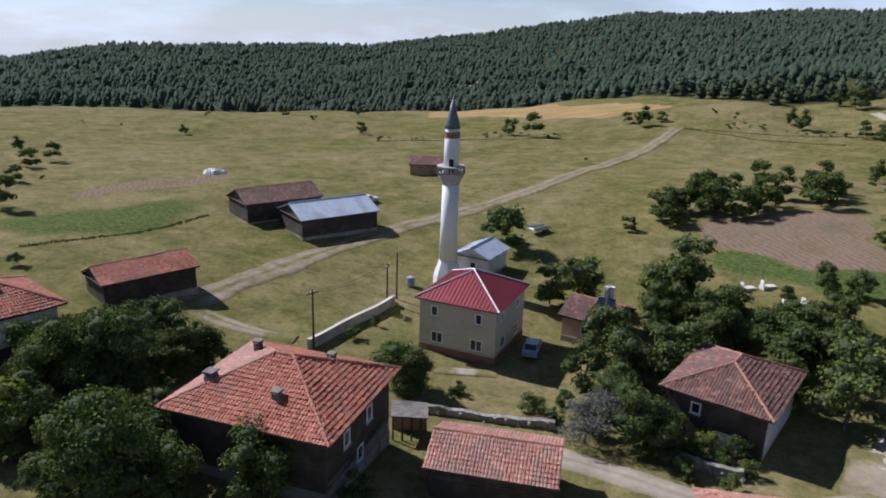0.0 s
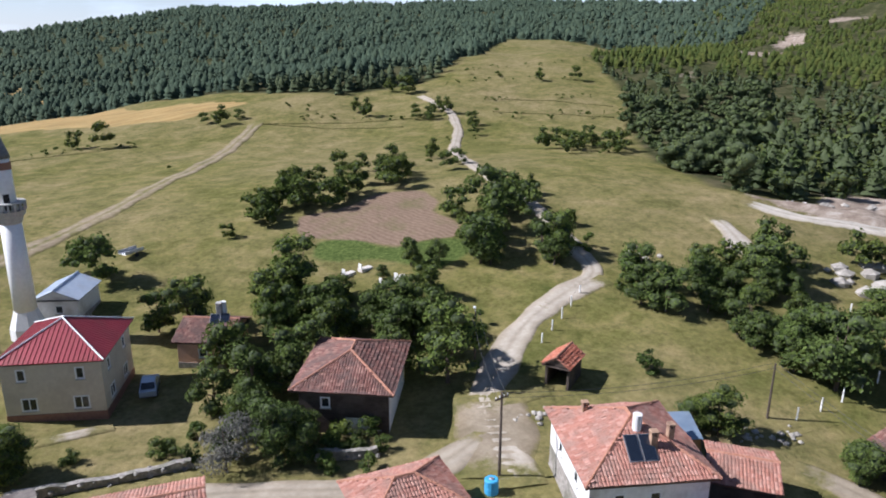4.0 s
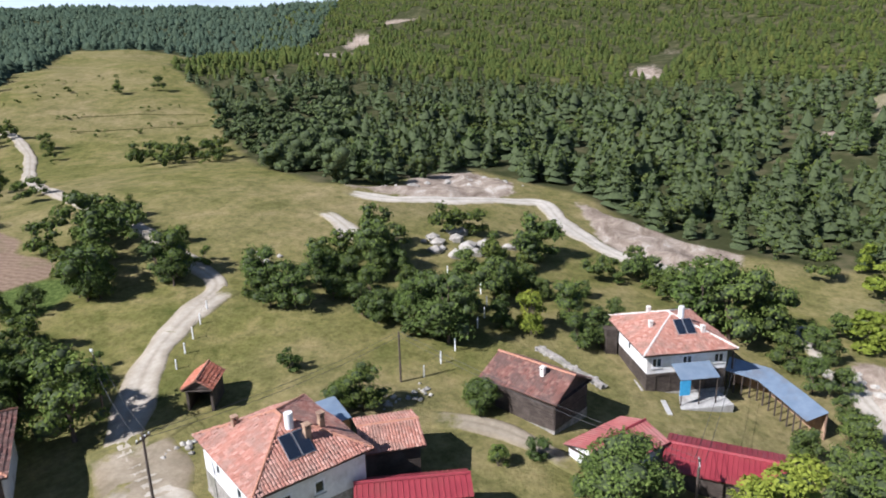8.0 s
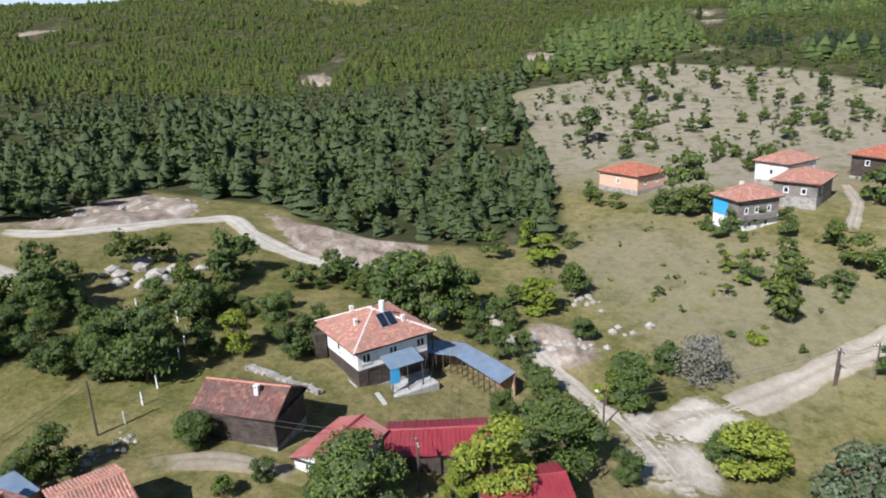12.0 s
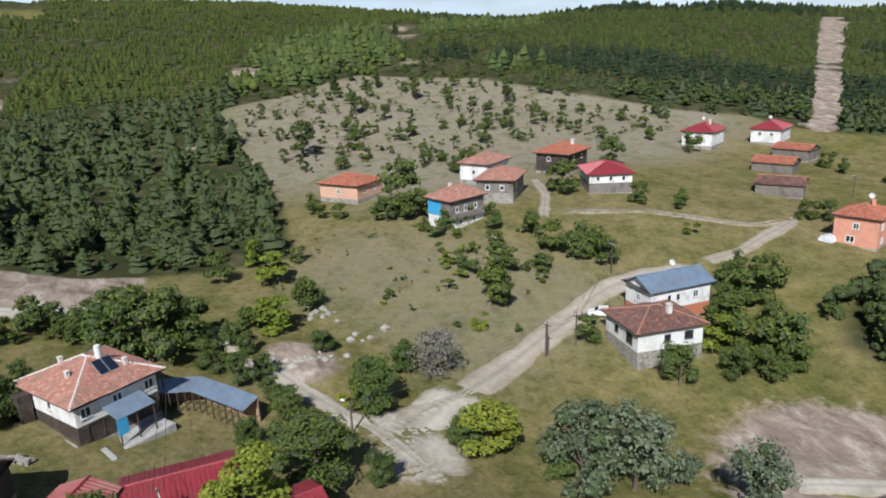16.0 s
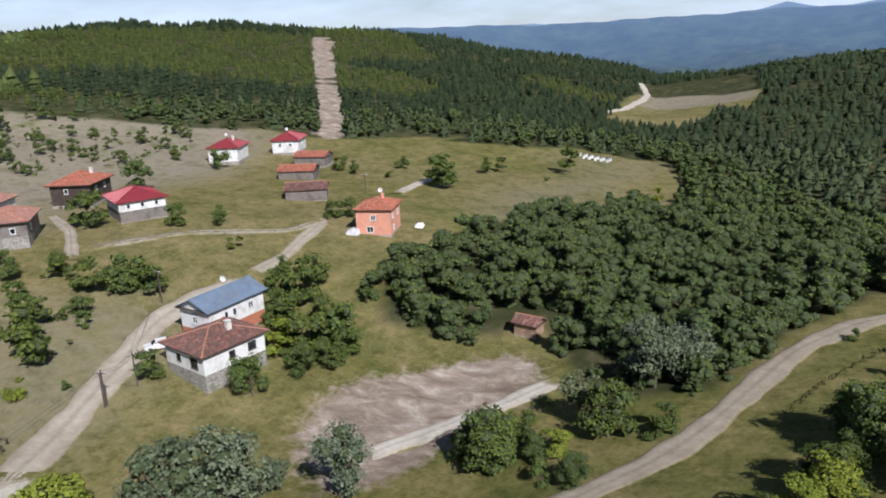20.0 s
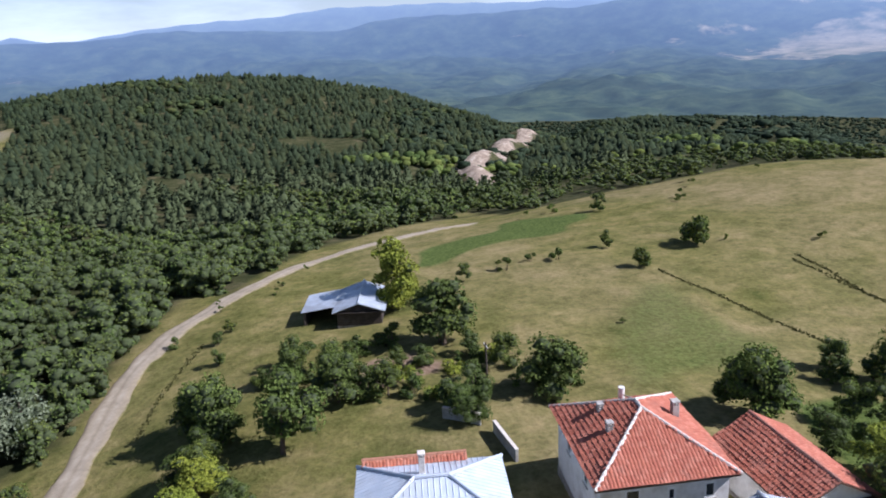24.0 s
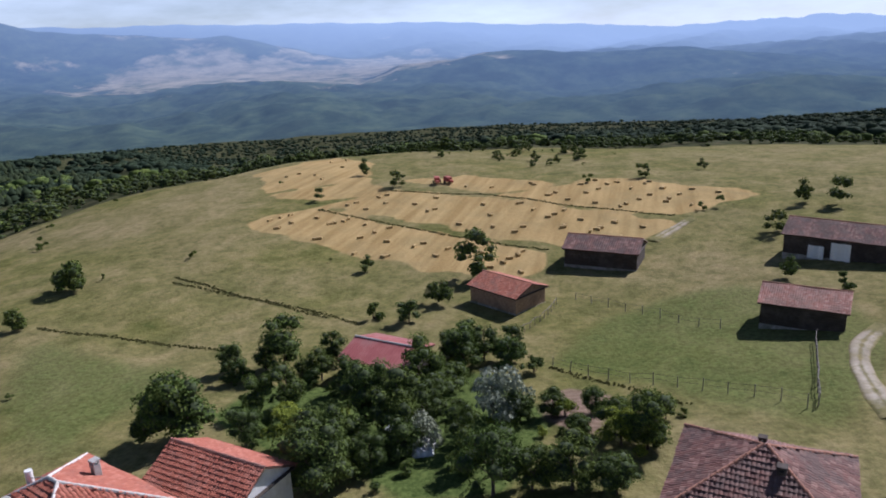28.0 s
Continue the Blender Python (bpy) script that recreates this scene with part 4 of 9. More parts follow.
def slope_patch(parent, name, p0, e, s, L, S, kl, kr, roof, near):
    """One roof slope: boards, and tiles or ribbed sheet on them. p0: an eave corner; e: along the eave; s: up the slope."""
    p0, e, s = Vector(p0), Vector(e).normalized(), Vector(s).normalized()
    up = e.cross(s).normalized()
    top = [p0 + e * (kl * S) + s * S, p0 + e * (L - kr * S) + s * S]
    outline = [p0, p0 + e * L, top[1], top[0]]
    g = Geo()
    th = 0.10
    g.add([q - up * th for q in outline] + outline, [(3, 2, 1, 0), (4, 5, 6, 7), (0, 1, 5, 4), (1, 2, 6, 5), (2, 3, 7, 6), (3, 0, 4, 7)])
    sheet = roof.startswith("metal")
    board = part("roof_slope", g, roof if sheet else "deck", parent, "" if sheet else "roof boards under the tiles")
    if sheet:
        rib = Geo()
        u = 0.2
        while u < L - 0.1:
            vmax = min(S, u / kl if kl > 1e-3 else S, (L - u) / kr if kr > 1e-3 else S)
            a, b, w = p0 + e * u, p0 + e * u + s * vmax, e * 0.035
            rib.add([a - w, a + w, b + w, b - w, a - w * 0.4 + up * 0.05, a + w * 0.4 + up * 0.05, b + w * 0.4 + up * 0.05, b - w * 0.4 + up * 0.05],
                    [(0, 4, 7, 3), (1, 2, 6, 5), (4, 5, 6, 7), (0, 1, 5, 4)])
            u += 0.42
        part("sheet_ribs", rib, roof, board, kind="stuff")
        return
    tw, tl = (0.25, 0.38) if near else (0.36, 0.6)
    nu, nv = int(L / tw), int(S / tl) + 1
    uu, vv = np.meshgrid((np.arange(nu) + 0.5) * L / nu, np.arange(nv) * tl, indexing="ij")
    uu, vv = uu.ravel(), vv.ravel()
    ok = (uu > kl * (vv + 0.1) - 0.06) & (uu < L - kr * (vv + 0.1) + 0.06)
    uu, vv = uu[ok], vv[ok]
    n = len(uu)
    w = L / nu * 0.54
    uu = uu + RNG.normal(0, 0.012, n)
    sag = 0.05 * np.sin(uu * 1.1 + p0.x) * np.sin(vv * 0.9 + p0.y)
    ends = np.minimum(vv + tl * 1.12, S + 0.02)
    base, tip, skew = 0.025 + sag, 0.085 + sag + RNG.normal(0, 0.012, n).clip(-0.02, 0.03), RNG.normal(0, 0.02, n)
    cols = []
    for du, arch in ((-w, 0.0), (-w * 0.35, 0.05), (w * 0.35, 0.05), (w, 0.0)):
        cols.append((uu + du - skew, vv, tip + arch))
    for du, arch in ((-w, 0.0), (-w * 0.35, 0.05), (w * 0.35, 0.05), (w, 0.0)):
        cols.append((uu + du * 0.94 + skew, ends, base + arch))
    E, Sv, U, P = (np.array(q) for q in (e, s, up, p0))
    v = np.stack([P + a[:, None] * E + b[:, None] * Sv + c[:, None] * U for a, b, c in cols], 1).reshape(-1, 3)
    k = np.arange(n)[:, None] * 8
    q = np.concatenate([k + [0, 1, 5, 4], k + [1, 2, 6, 5], k + [2, 3, 7, 6]])
    ob = new("roof_tiles", array_mesh("roof_tiles", v, q, roof))
    ob.parent = board
    tagged(ob, kind="stuff")


def cap_line(parent, a, b, mat, r=0.13):
    a, b = Vector(a), Vector(b)
    d = (b - a).normalized()
    s = d.cross(Vector((0, 0, 1))).normalized()
    up = s.cross(d)
    r = 0.08 if mat == "white_paint" else r
    n = max(2, int((b - a).length / 0.42))
    g = Geo()
    for k in range(n + 1):
        for f, w in (((0, 1.1), (1, 0.85)) if 0 < k < n else ((0, 1.0),)):
            p = a.lerp(b, k / n)
            g.v += [tuple(p + s * (r * w * c) + up * (r * w * t)) for c, t in ((-1.1, -0.35), (-0.6, 0.55), (0.0, 0.85), (0.6, 0.55), (1.1, -0.35))]
    rows = len(g.v) // 5
    g.f += [(5 * i + j, 5 * i + j + 1, 5 * i + j + 6, 5 * i + j + 5) for i in range(rows - 1) for j in range(4)]
    g.f += [(0, 1, 2, 3, 4), tuple(5 * rows - 5 + q for q in (4, 3, 2, 1, 0))]
    part("ridge_cap", g, mat, parent)


def roof_on(parent, w, d, h, kind, rise, roof, cap="ridge_clay", near=True, sunlit=()):
    """A roof over a w x d eave rectangle at height h. kind: hip, gable_x (ridge along x), gable_y, mono (high at the back)."""
    x, y = w / 2, d / 2
    if kind == "hip":
        run = min(w, d) / 2
        S = math.hypot(run, rise)
        k = run / S
        up = rise / S
        for name, p0, e, s, L in (("front", (-x, -y, h), (1, 0, 0), (0, k, up), w), ("right", (x, -y, h), (0, 1, 0), (-k, 0, up), d),
                                  ("back", (x, y, h), (-1, 0, 0), (0, -k, up), w), ("left", (-x, y, h), (0, -1, 0), (k, 0, up), d)):
            # slopes listed as sunlit get paler tiles, sunlight put into the colour
            slope_patch(parent, name, p0, e, s, L, S, k, k, "tile_pale" if name in sunlit else roof, near)
        if w >= d:
            r0, r1 = Vector((-x + run, 0, h + rise)), Vector((x - run, 0, h + rise))
            ends = [(r0, (-x, -y, h)), (r0, (-x, y, h)), (r1, (x, -y, h)), (r1, (x, y, h))]
        else:
            r0, r1 = Vector((0, -y + run, h + rise)), Vector((0, y - run, h + rise))
            ends = [(r0, (-x, -y, h)), (r0, (x, -y, h)), (r1, (-x, y, h)), (r1, (x, y, h))]
        lift = Vector((0, 0, 0.09))
        for a, b in ends:
            cap_line(parent, a + lift, Vector(b) + lift, cap)
        if (r1 - r0).length > 0.3:
            cap_line(parent, r0 + lift, r1 + lift, cap)
    elif kind == "mono":
        S = math.hypot(d, rise)
        slope_patch(parent, "slope", (-x, -y, h), (1, 0, 0), (0, d, rise), w, S, 0, 0, roof, near)
    else:
        if kind == "gable_x":
            S = math.hypot(y, rise)
            slope_patch(parent, "front", (-x, -y, h), (1, 0, 0), (0, y, rise), w, S, 0, 0, roof, near)
            slope_patch(parent, "back", (x, y, h), (-1, 0, 0), (0, -y, rise), w, S, 0, 0, roof, near)
            a, b = (-x, 0, h + rise + 0.06), (x, 0, h + rise + 0.06)
        else:
            S = math.hypot(x, rise)
            slope_patch(parent, "right", (x, -y, h), (0, 1, 0), (-x, 0, rise), d, S, 0, 0, roof, near)
            slope_patch(parent, "left", (-x, y, h), (0, -1, 0), (x, 0, rise), d, S, 0, 0, roof, near)
            a, b = (0, -y, h + rise + 0.06), (0, y, h + rise + 0.06)
        cap_line(parent, a, b, cap)


def side_frame(side, x, y):
    """Start, direction along and inward normal of one wall of a 2x by 2y box: 0 front, 1 right, 2 back, 3 left."""
    return [((-x, -y), (1, 0), (0, 1), 2 * x), ((x, -y), (0, 1), (-1, 0), 2 * y), ((x, y), (-1, 0), (0, -1), 2 * x), ((-x, y), (0, -1), (1, 0), 2 * y)][side]


def wall_side(parent, name, mat, side, x, y, z0, z1, holes, th=0.24):
    """One wall with openings cut right through, as one closed surface: holes are (u0, z0, u1, z1)."""
    (sx, sy), (ex, ey), (nx, ny), L = side_frame(side, x, y)
    if side % 2:
        lo, hi = th + 0.002, L - th - 0.002
    else:
        lo, hi = 0.0, L
    us = sorted({lo, hi, *[q for h in holes for q in (h[0], h[2])]})
    zs = sorted({z0, z1, *[q for h in holes for q in (h[1], h[3])]})
    solid = {(i, k) for i in range(len(us) - 1) for k in range(len(zs) - 1)
             if not any(h[0] < (us[i] + us[i + 1]) / 2 < h[2] and h[1] < (zs[k] + zs[k + 1]) / 2 < h[3] for h in holes)}
    g, index = Geo(), {}

    def at(i, k, t):
        if (i, k, t) not in index:
            index[(i, k, t)] = len(g.v)
            d = t * th
            g.v.append((sx + ex * us[i] + nx * d, sy + ey * us[i] + ny * d, zs[k]))
        return index[(i, k, t)]

    for i, k in solid:
        g.f.append((at(i, k, 0), at(i + 1, k, 0), at(i + 1, k + 1, 0), at(i, k + 1, 0)))
        g.f.append((at(i, k, 1), at(i, k + 1, 1), at(i + 1, k + 1, 1), at(i + 1, k, 1)))
        for (di, dk), (a, b) in (((-1, 0), ((0, 0), (0, 1))), ((1, 0), ((1, 1), (1, 0))), ((0, -1), ((1, 0), (0, 0))), ((0, 1), ((0, 1), (1, 1)))):
            if (i + di, k + dk) not in solid:
                p, q = (i + a[0], k + a[1]), (i + b[0], k + b[1])
                g.f.append((at(*p, 0), at(*q, 0), at(*q, 1), at(*p, 1)))
    part(name, g, mat, parent)


def window_in(parent, side, x, y, hole, leaves=2, frame_mat="white_paint", th=0.24, name="window"):
    (sx, sy), (ex, ey), (nx, ny), L = side_frame(side, x, y)
    u0, z0, u1, z1 = hole

    def slab(g, a, c, b, d, t0, t1):
        p = [(sx + ex * u + nx * t, sy + ey * u + ny * t) for t in (t0, t1) for u in (a, b)]
        g.add([(px, py, zz) for zz in (c, d) for px, py in p], [(0, 2, 3, 1), (4, 5, 7, 6), (0, 1, 5, 4), (2, 6, 7, 3), (0, 4, 6, 2), (1, 3, 7, 5)])

    f, pane = Geo(), Geo()
    w = 0.09
    slab(f, u0 - 0.05, z0 - 0.05, u1 + 0.05, z0 + w, -0.03, 0.12)
    slab(f, u0 - 0.05, z1 - w, u1 + 0.05, z1 + 0.05, -0.03, 0.12)
    slab(f, u0 - 0.05, z0 + w, u0 + w, z1 - w, -0.03, 0.12)
    slab(f, u1 - w, z0 + w, u1 + 0.05, z1 - w, -0.03, 0.12)
    for k in range(1, leaves):
        m = u0 + (u1 - u0) * k / leaves
        slab(f, m - 0.05, z0 + w, m + 0.05, z1 - w, 0.0, 0.1)
    slab(pane, u0 + w * 0.8, z0 + w * 0.8, u1 - w * 0.8, z1 - w * 0.8, 0.05, 0.07)
    win = part(name, f, frame_mat, parent)
    part("pane", pane, "glass" if name == "window" else "timber", win)
    sill = Geo()
    slab(sill, u0 - 0.1, z0 - 0.13, u1 + 0.1, z0 - 0.054, -0.1, 0.02)
    part("sill", sill, "concrete", win)


def gable_walls(parent, x, y, h, rise, kind, mat, over):
    t = 0.2
    for s in (-1, 1):
        g = Geo()
        if kind == "gable_x":
            a, b = x * s, (x - t) * s
            p = [(a, -y, h), (a, y, h), (a, 0, h + rise), (b, -y, h), (b, y, h), (b, 0, h + rise)]
        else:
            a, b = y * s, (y - t) * s
            p = [(-x, a, h), (x, a, h), (0, a, h + rise), (-x, b, h), (x, b, h), (0, b, h + rise)]
        g.add(p, [(0, 1, 2), (5, 4, 3), (0, 2, 5, 3), (1, 4, 5, 2), (0, 3, 4, 1)])
        part("gable_wall", g, mat, parent)


def chimney(parent, x, y, z, h=1.1, s=0.5, mat="adobe", cowl=True):
    g = Geo()
    g.box(x - s / 2, y - s / 2, z - 0.9, x + s / 2, y + s / 2, z + h, 0.03)
    c = part("chimney", g, mat, parent)
    g = Geo()
    if cowl:
        for dx, dy in ((-1, -1), (1, -1), (1, 1), (-1, 1)):
            g.box(x + dx * s * 0.36 - 0.06, y + dy * s * 0.36 - 0.06, z + h, x + dx * s * 0.36 + 0.06, y + dy * s * 0.36 + 0.06, z + h + 0.22)
        g.box(x - s * 0.6, y - s * 0.6, z + h + 0.22, x + s * 0.6, y + s * 0.6, z + h + 0.34, 0.03)
    else:
        g.box(x - s * 0.58, y - s * 0.58, z + h, x + s * 0.58, y + s * 0.58, z + h + 0.1, 0.02)
    part("chimney_cap", g, mat, c)


def solar_heater(parent, x, y, z, turn, tilt=35, panels=2):
    """Flat collectors on a stand with a round water tank behind them."""
    base = thing("solar_heater", parent.matrix_world @ pose(x, y, z, 0, 0, turn), "roof-top solar water heater with dark panels and white tank", "solar heater")
    c, s = math.cos(radians(tilt)), math.sin(radians(tilt))
    for k in range(panels):
        x0 = (k - panels / 2) * 1.06
        g, fr = Geo(), Geo()
        for geo, i, t0, t1 in ((g, 0.05, 0.03, 0.07), (fr, 0.0, -0.04, 0.04)):
            p = [(x0 + 0.02 + i, 0.0 + i), (x0 + 1.02 - i, 0.0 + i), (x0 + 1.02 - i, 2.0 - i), (x0 + 0.02 + i, 2.0 - i)]
            geo.add([(a, b * c - t * s, b * s + t * c) for t in (t0, t1) for a, b in p], [(3, 2, 1, 0), (4, 5, 6, 7), (0, 1, 5, 4), (1, 2, 6, 5), (2, 3, 7, 6), (3, 0, 4, 7)])
        pf = part("collector_frame", fr, "steel", base)
        part("collector_glass", g, "solar", pf, "dark glass collector panel")
    t = Geo()
    t.tube((0.25, 2.35, 0.9), (0.25, 2.35, 2.3), 0.33, 0.33, 14)
    part("water_tank", t, "white_paint", base, "white upright water tank", smooth=False)
    leg = Geo()
    for a in (-0.9, 0.9):
        leg.tube((a, 1.9 * c, 1.9 * s), (a, 2.1 * c, -0.3), 0.025, 0.025, 5)
    for a in (0.05, 0.45):
        leg.tube((a, 2.35, 0.95), (a, 2.35, -0.6), 0.03, 0.03, 5)
    part("stand", leg, "steel", base)


def house(name, label, cx, cy, z, w, d, rot, h, roof, kind="hip", rise=2.0, over=0.55, wall="plaster_white", lower=None, lower_h=0.0, plinth=0.35, windows=(), doors=(), cap="ridge_clay",
          chimneys=(), chimney_mat="adobe", near=True, category="house", group="", solar=None, sunlit=(), open_front=False, frame_mat="white_paint"):
    """A house: eave rectangle w x d turned by rot, walls set in by the overhang, storeys of up to two materials."""
    t = thing(name, pose(cx, cy, z + float(lift(cx, cy)), 0, 0, rot), label, category, group)
    x, y = w / 2 - over, d / 2 - over
    holes = {0: [], 1: [], 2: [], 3: []}
    for side, uf, z0, ww, hh, *rest in list(windows) + list(doors):
        L = 2 * x if side % 2 == 0 else 2 * y
        holes[side].append((max(0.1, uf * L - ww / 2), z0, min(L - 0.1, uf * L + ww / 2), min(z0 + hh, h - 0.06)))
    cut = lower_h if lower else 0.0
    for side in range(4):
        if open_front and side == 0:
            continue
        if lower:
            wall_side(t, "lower_wall", lower, side, x, y, -1.5, cut, [q for q in holes[side] if q[1] < cut - 0.2])
        wall_side(t, "wall", wall, side, x, y, cut if lower else -1.5, h, [q for q in holes[side] if not lower or q[1] >= cut - 0.2])
    # added solid block, coloured near-black for the shade behind the openings
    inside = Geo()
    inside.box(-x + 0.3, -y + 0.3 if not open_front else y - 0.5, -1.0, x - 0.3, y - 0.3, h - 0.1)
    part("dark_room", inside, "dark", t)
    n = len(windows)
    seen = {0: 0, 1: 0, 2: 0, 3: 0}
    for k, (side, uf, z0, ww, hh, *rest) in enumerate(list(windows) + list(doors)):
        window_in(t, side, x, y, holes[side][seen[side]], rest[0] if rest else (2 if ww > 0.9 else 1), frame_mat if k < n else "timber", name="window" if k < n else "door")
        seen[side] += 1
    if plinth:
        p = Geo()
        ring = [(sx * a, sy * b) for a, b in ((x + 0.05, y + 0.05), (x - 0.2, y - 0.2)) for sx, sy in ((-1, -1), (1, -1), (1, 1), (-1, 1))]
        p.add([(a, b, zz) for zz in (-1.6, plinth) for a, b in ring],
              [q for i in range(4) for j in [(i + 1) % 4] for q in ((i, j, 8 + j, 8 + i), (4 + j, 4 + i, 12 + i, 12 + j), (8 + i, 8 + j, 12 + j, 12 + i), (j, i, 4 + i, 4 + j))])
        part("plinth", p, "plinth" if wall == "plaster_beige" else "stone", t)
    if kind.startswith("gable"):
        k = (y / (d / 2)) if kind == "gable_x" else (x / (w / 2))
        gable_walls(t, x, y, h, rise * k, kind, wall, over)
    roof_on(t, w, d, h, kind, rise, roof, cap, near, sunlit)
    soffit = Geo()
    soffit.box(-w / 2 + 0.06, -d / 2 + 0.06, h - 0.16, w / 2 - 0.06, d / 2 - 0.06, h - 0.11)
    part("soffit", soffit, "timber", t)
    for c in chimneys:
        chimney(t, *c, mat=chimney_mat)
    if solar:
        solar_heater(t, *solar)
    return t


def plank_lines(parent, w, d, h, over, mat, step=0.32, sides=(0, 1, 2, 3)):
    """Horizontal boards nailed on the walls of a barn."""
    x, y = w / 2 - over, d / 2 - over
    for side in sides:
        (sx, sy), (ex, ey), (nx, ny), L = side_frame(side, x, y)
        z = 0.25
        while z + step < h:
            g = Geo()
            a, b = RNG.uniform(0, 0.15), L - RNG.uniform(0, 0.15)
            t0, t1 = -0.05 - RNG.uniform(0, 0.02), -0.004
            tilt = RNG.normal(0, 0.012)
            p = [(sx + ex * u + nx * t, sy + ey * u + ny * t) for t in (t0, t1) for u in (a, b)]
            v = [(px, py, zz + (tilt if i % 2 else -tilt)) for zz in (z, z + step * 0.93) for i, (px, py) in enumerate(p)]
            g.add(v, [(0, 2, 3, 1), (4, 5, 7, 6), (0, 1, 5, 4), (2, 6, 7, 3), (0, 4, 6, 2), (1, 3, 7, 5)])
            part("plank", g, mat, parent)
            z += step


def barn(name, label, cx, cy, z, w, d, rot, h, roof, kind="gable_x", rise=1.4, wall="timber", over=0.4, near=True, planks=(0, 1, 2, 3), category="barn", group="", **more):
    t = house(name, label, cx, cy, z, w, d, rot, h, roof, kind, rise, over, wall, near=near, category=category, group=group, plinth=0.25, **more)
    plank_lines(t, w, d, h, over, wall, 0.3 if near else 0.45, planks)
    return t


# ---- trees ----
def leaves_at(centres, radii, n, size, rng, up=0.18):
    """n leaf sprays on the skins of clumps: bent four-cornered blades, turned at random."""
    w = np.array(radii) ** 2
    pick = rng.choice(len(centres), n, p=w / w.sum())
    d = rng.normal(size=(n, 3))
    d /= np.linalg.norm(d, axis=1)[:, None]
    d[:, 2] = np.where(d[:, 2] < -0.35, -d[:, 2] * 0.5, d[:, 2])
    rad = np.array(radii)[pick] * rng.uniform(0.72, 1.06, n) ** 0.6
    p = np.array(centres)[pick] + d * rad[:, None] * [1, 1, 0.85]
    nrm = d + rng.normal(0, 0.55, (n, 3)) + [0, 0, up]
    nrm /= np.linalg.norm(nrm, axis=1)[:, None]
    a = np.cross(nrm, rng.normal(size=(n, 3)))
    a /= np.linalg.norm(a, axis=1)[:, None] + 1e-9
    b = np.cross(nrm, a)
    s = size * rng.uniform(0.6, 1.35, n)[:, None]
    v = np.stack([p - a * s * 0.5, p - b * s * 0.36 + nrm * s * 0.1, p + a * s * 0.55 - nrm * s * 0.12, p + b * s * 0.36 + nrm * s * 0.1], 1).reshape(-1, 3)
    return v, np.arange(n * 4).reshape(n, 4)


BALL_V = np.array([(0, 0, 1), *[(math.cos(a) * 0.894, math.sin(a) * 0.894, 0.447) for a in np.arange(5) * 1.2566], *[(math.cos(a) * 0.894, math.sin(a) * 0.894, -0.447) for a in np.arange(5) * 1.2566 + 0.6283], (0, 0, -1)])
BALL_F = np.array([(0, 1 + k, 1 + (k + 1) % 5) for k in range(5)] + [(1 + k, 6 + k, 1 + (k + 1) % 5) for k in range(5)] + [(6 + k, 6 + (k + 1) % 5, 1 + (k + 1) % 5) for k in range(5)] + [(11, 6 + (k + 1) % 5, 6 + k) for k in range(5)])


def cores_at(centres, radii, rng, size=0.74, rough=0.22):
    """Uneven lumps of inner leaves, one to each clump."""
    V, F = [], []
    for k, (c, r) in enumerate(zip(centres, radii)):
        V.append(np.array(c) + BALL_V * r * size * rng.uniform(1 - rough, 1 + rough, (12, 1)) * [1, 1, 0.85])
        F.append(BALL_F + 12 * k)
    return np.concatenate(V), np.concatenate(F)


def split(q):
    return np.concatenate([q[:, [0, 1, 2]], q[:, [0, 2, 3]]])


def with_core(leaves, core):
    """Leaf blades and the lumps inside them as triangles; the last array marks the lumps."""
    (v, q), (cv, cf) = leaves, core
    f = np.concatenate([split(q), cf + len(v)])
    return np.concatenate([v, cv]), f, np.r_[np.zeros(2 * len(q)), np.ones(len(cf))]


def clumps(height, width, low, n, rng, flat=1.0):
    out, rad = [], []
    for k in range(n):
        f = rng.uniform(0, 1)
        z = low + (height - low) * (0.08 + 0.80 * f)
        spread = width * 0.5 * math.sqrt(max(0.05, 1 - ((f - 0.4) / 0.72) ** 2)) * 0.74
        a = rng.uniform(0, 2 * math.pi)
        q = spread * rng.uniform(0.3, 1.0)
        out.append((q * math.cos(a), q * math.sin(a), z))
        rad.append(width * rng.uniform(0.11, 0.23) * flat)
    return out, rad


LEAFAGE = 1.5


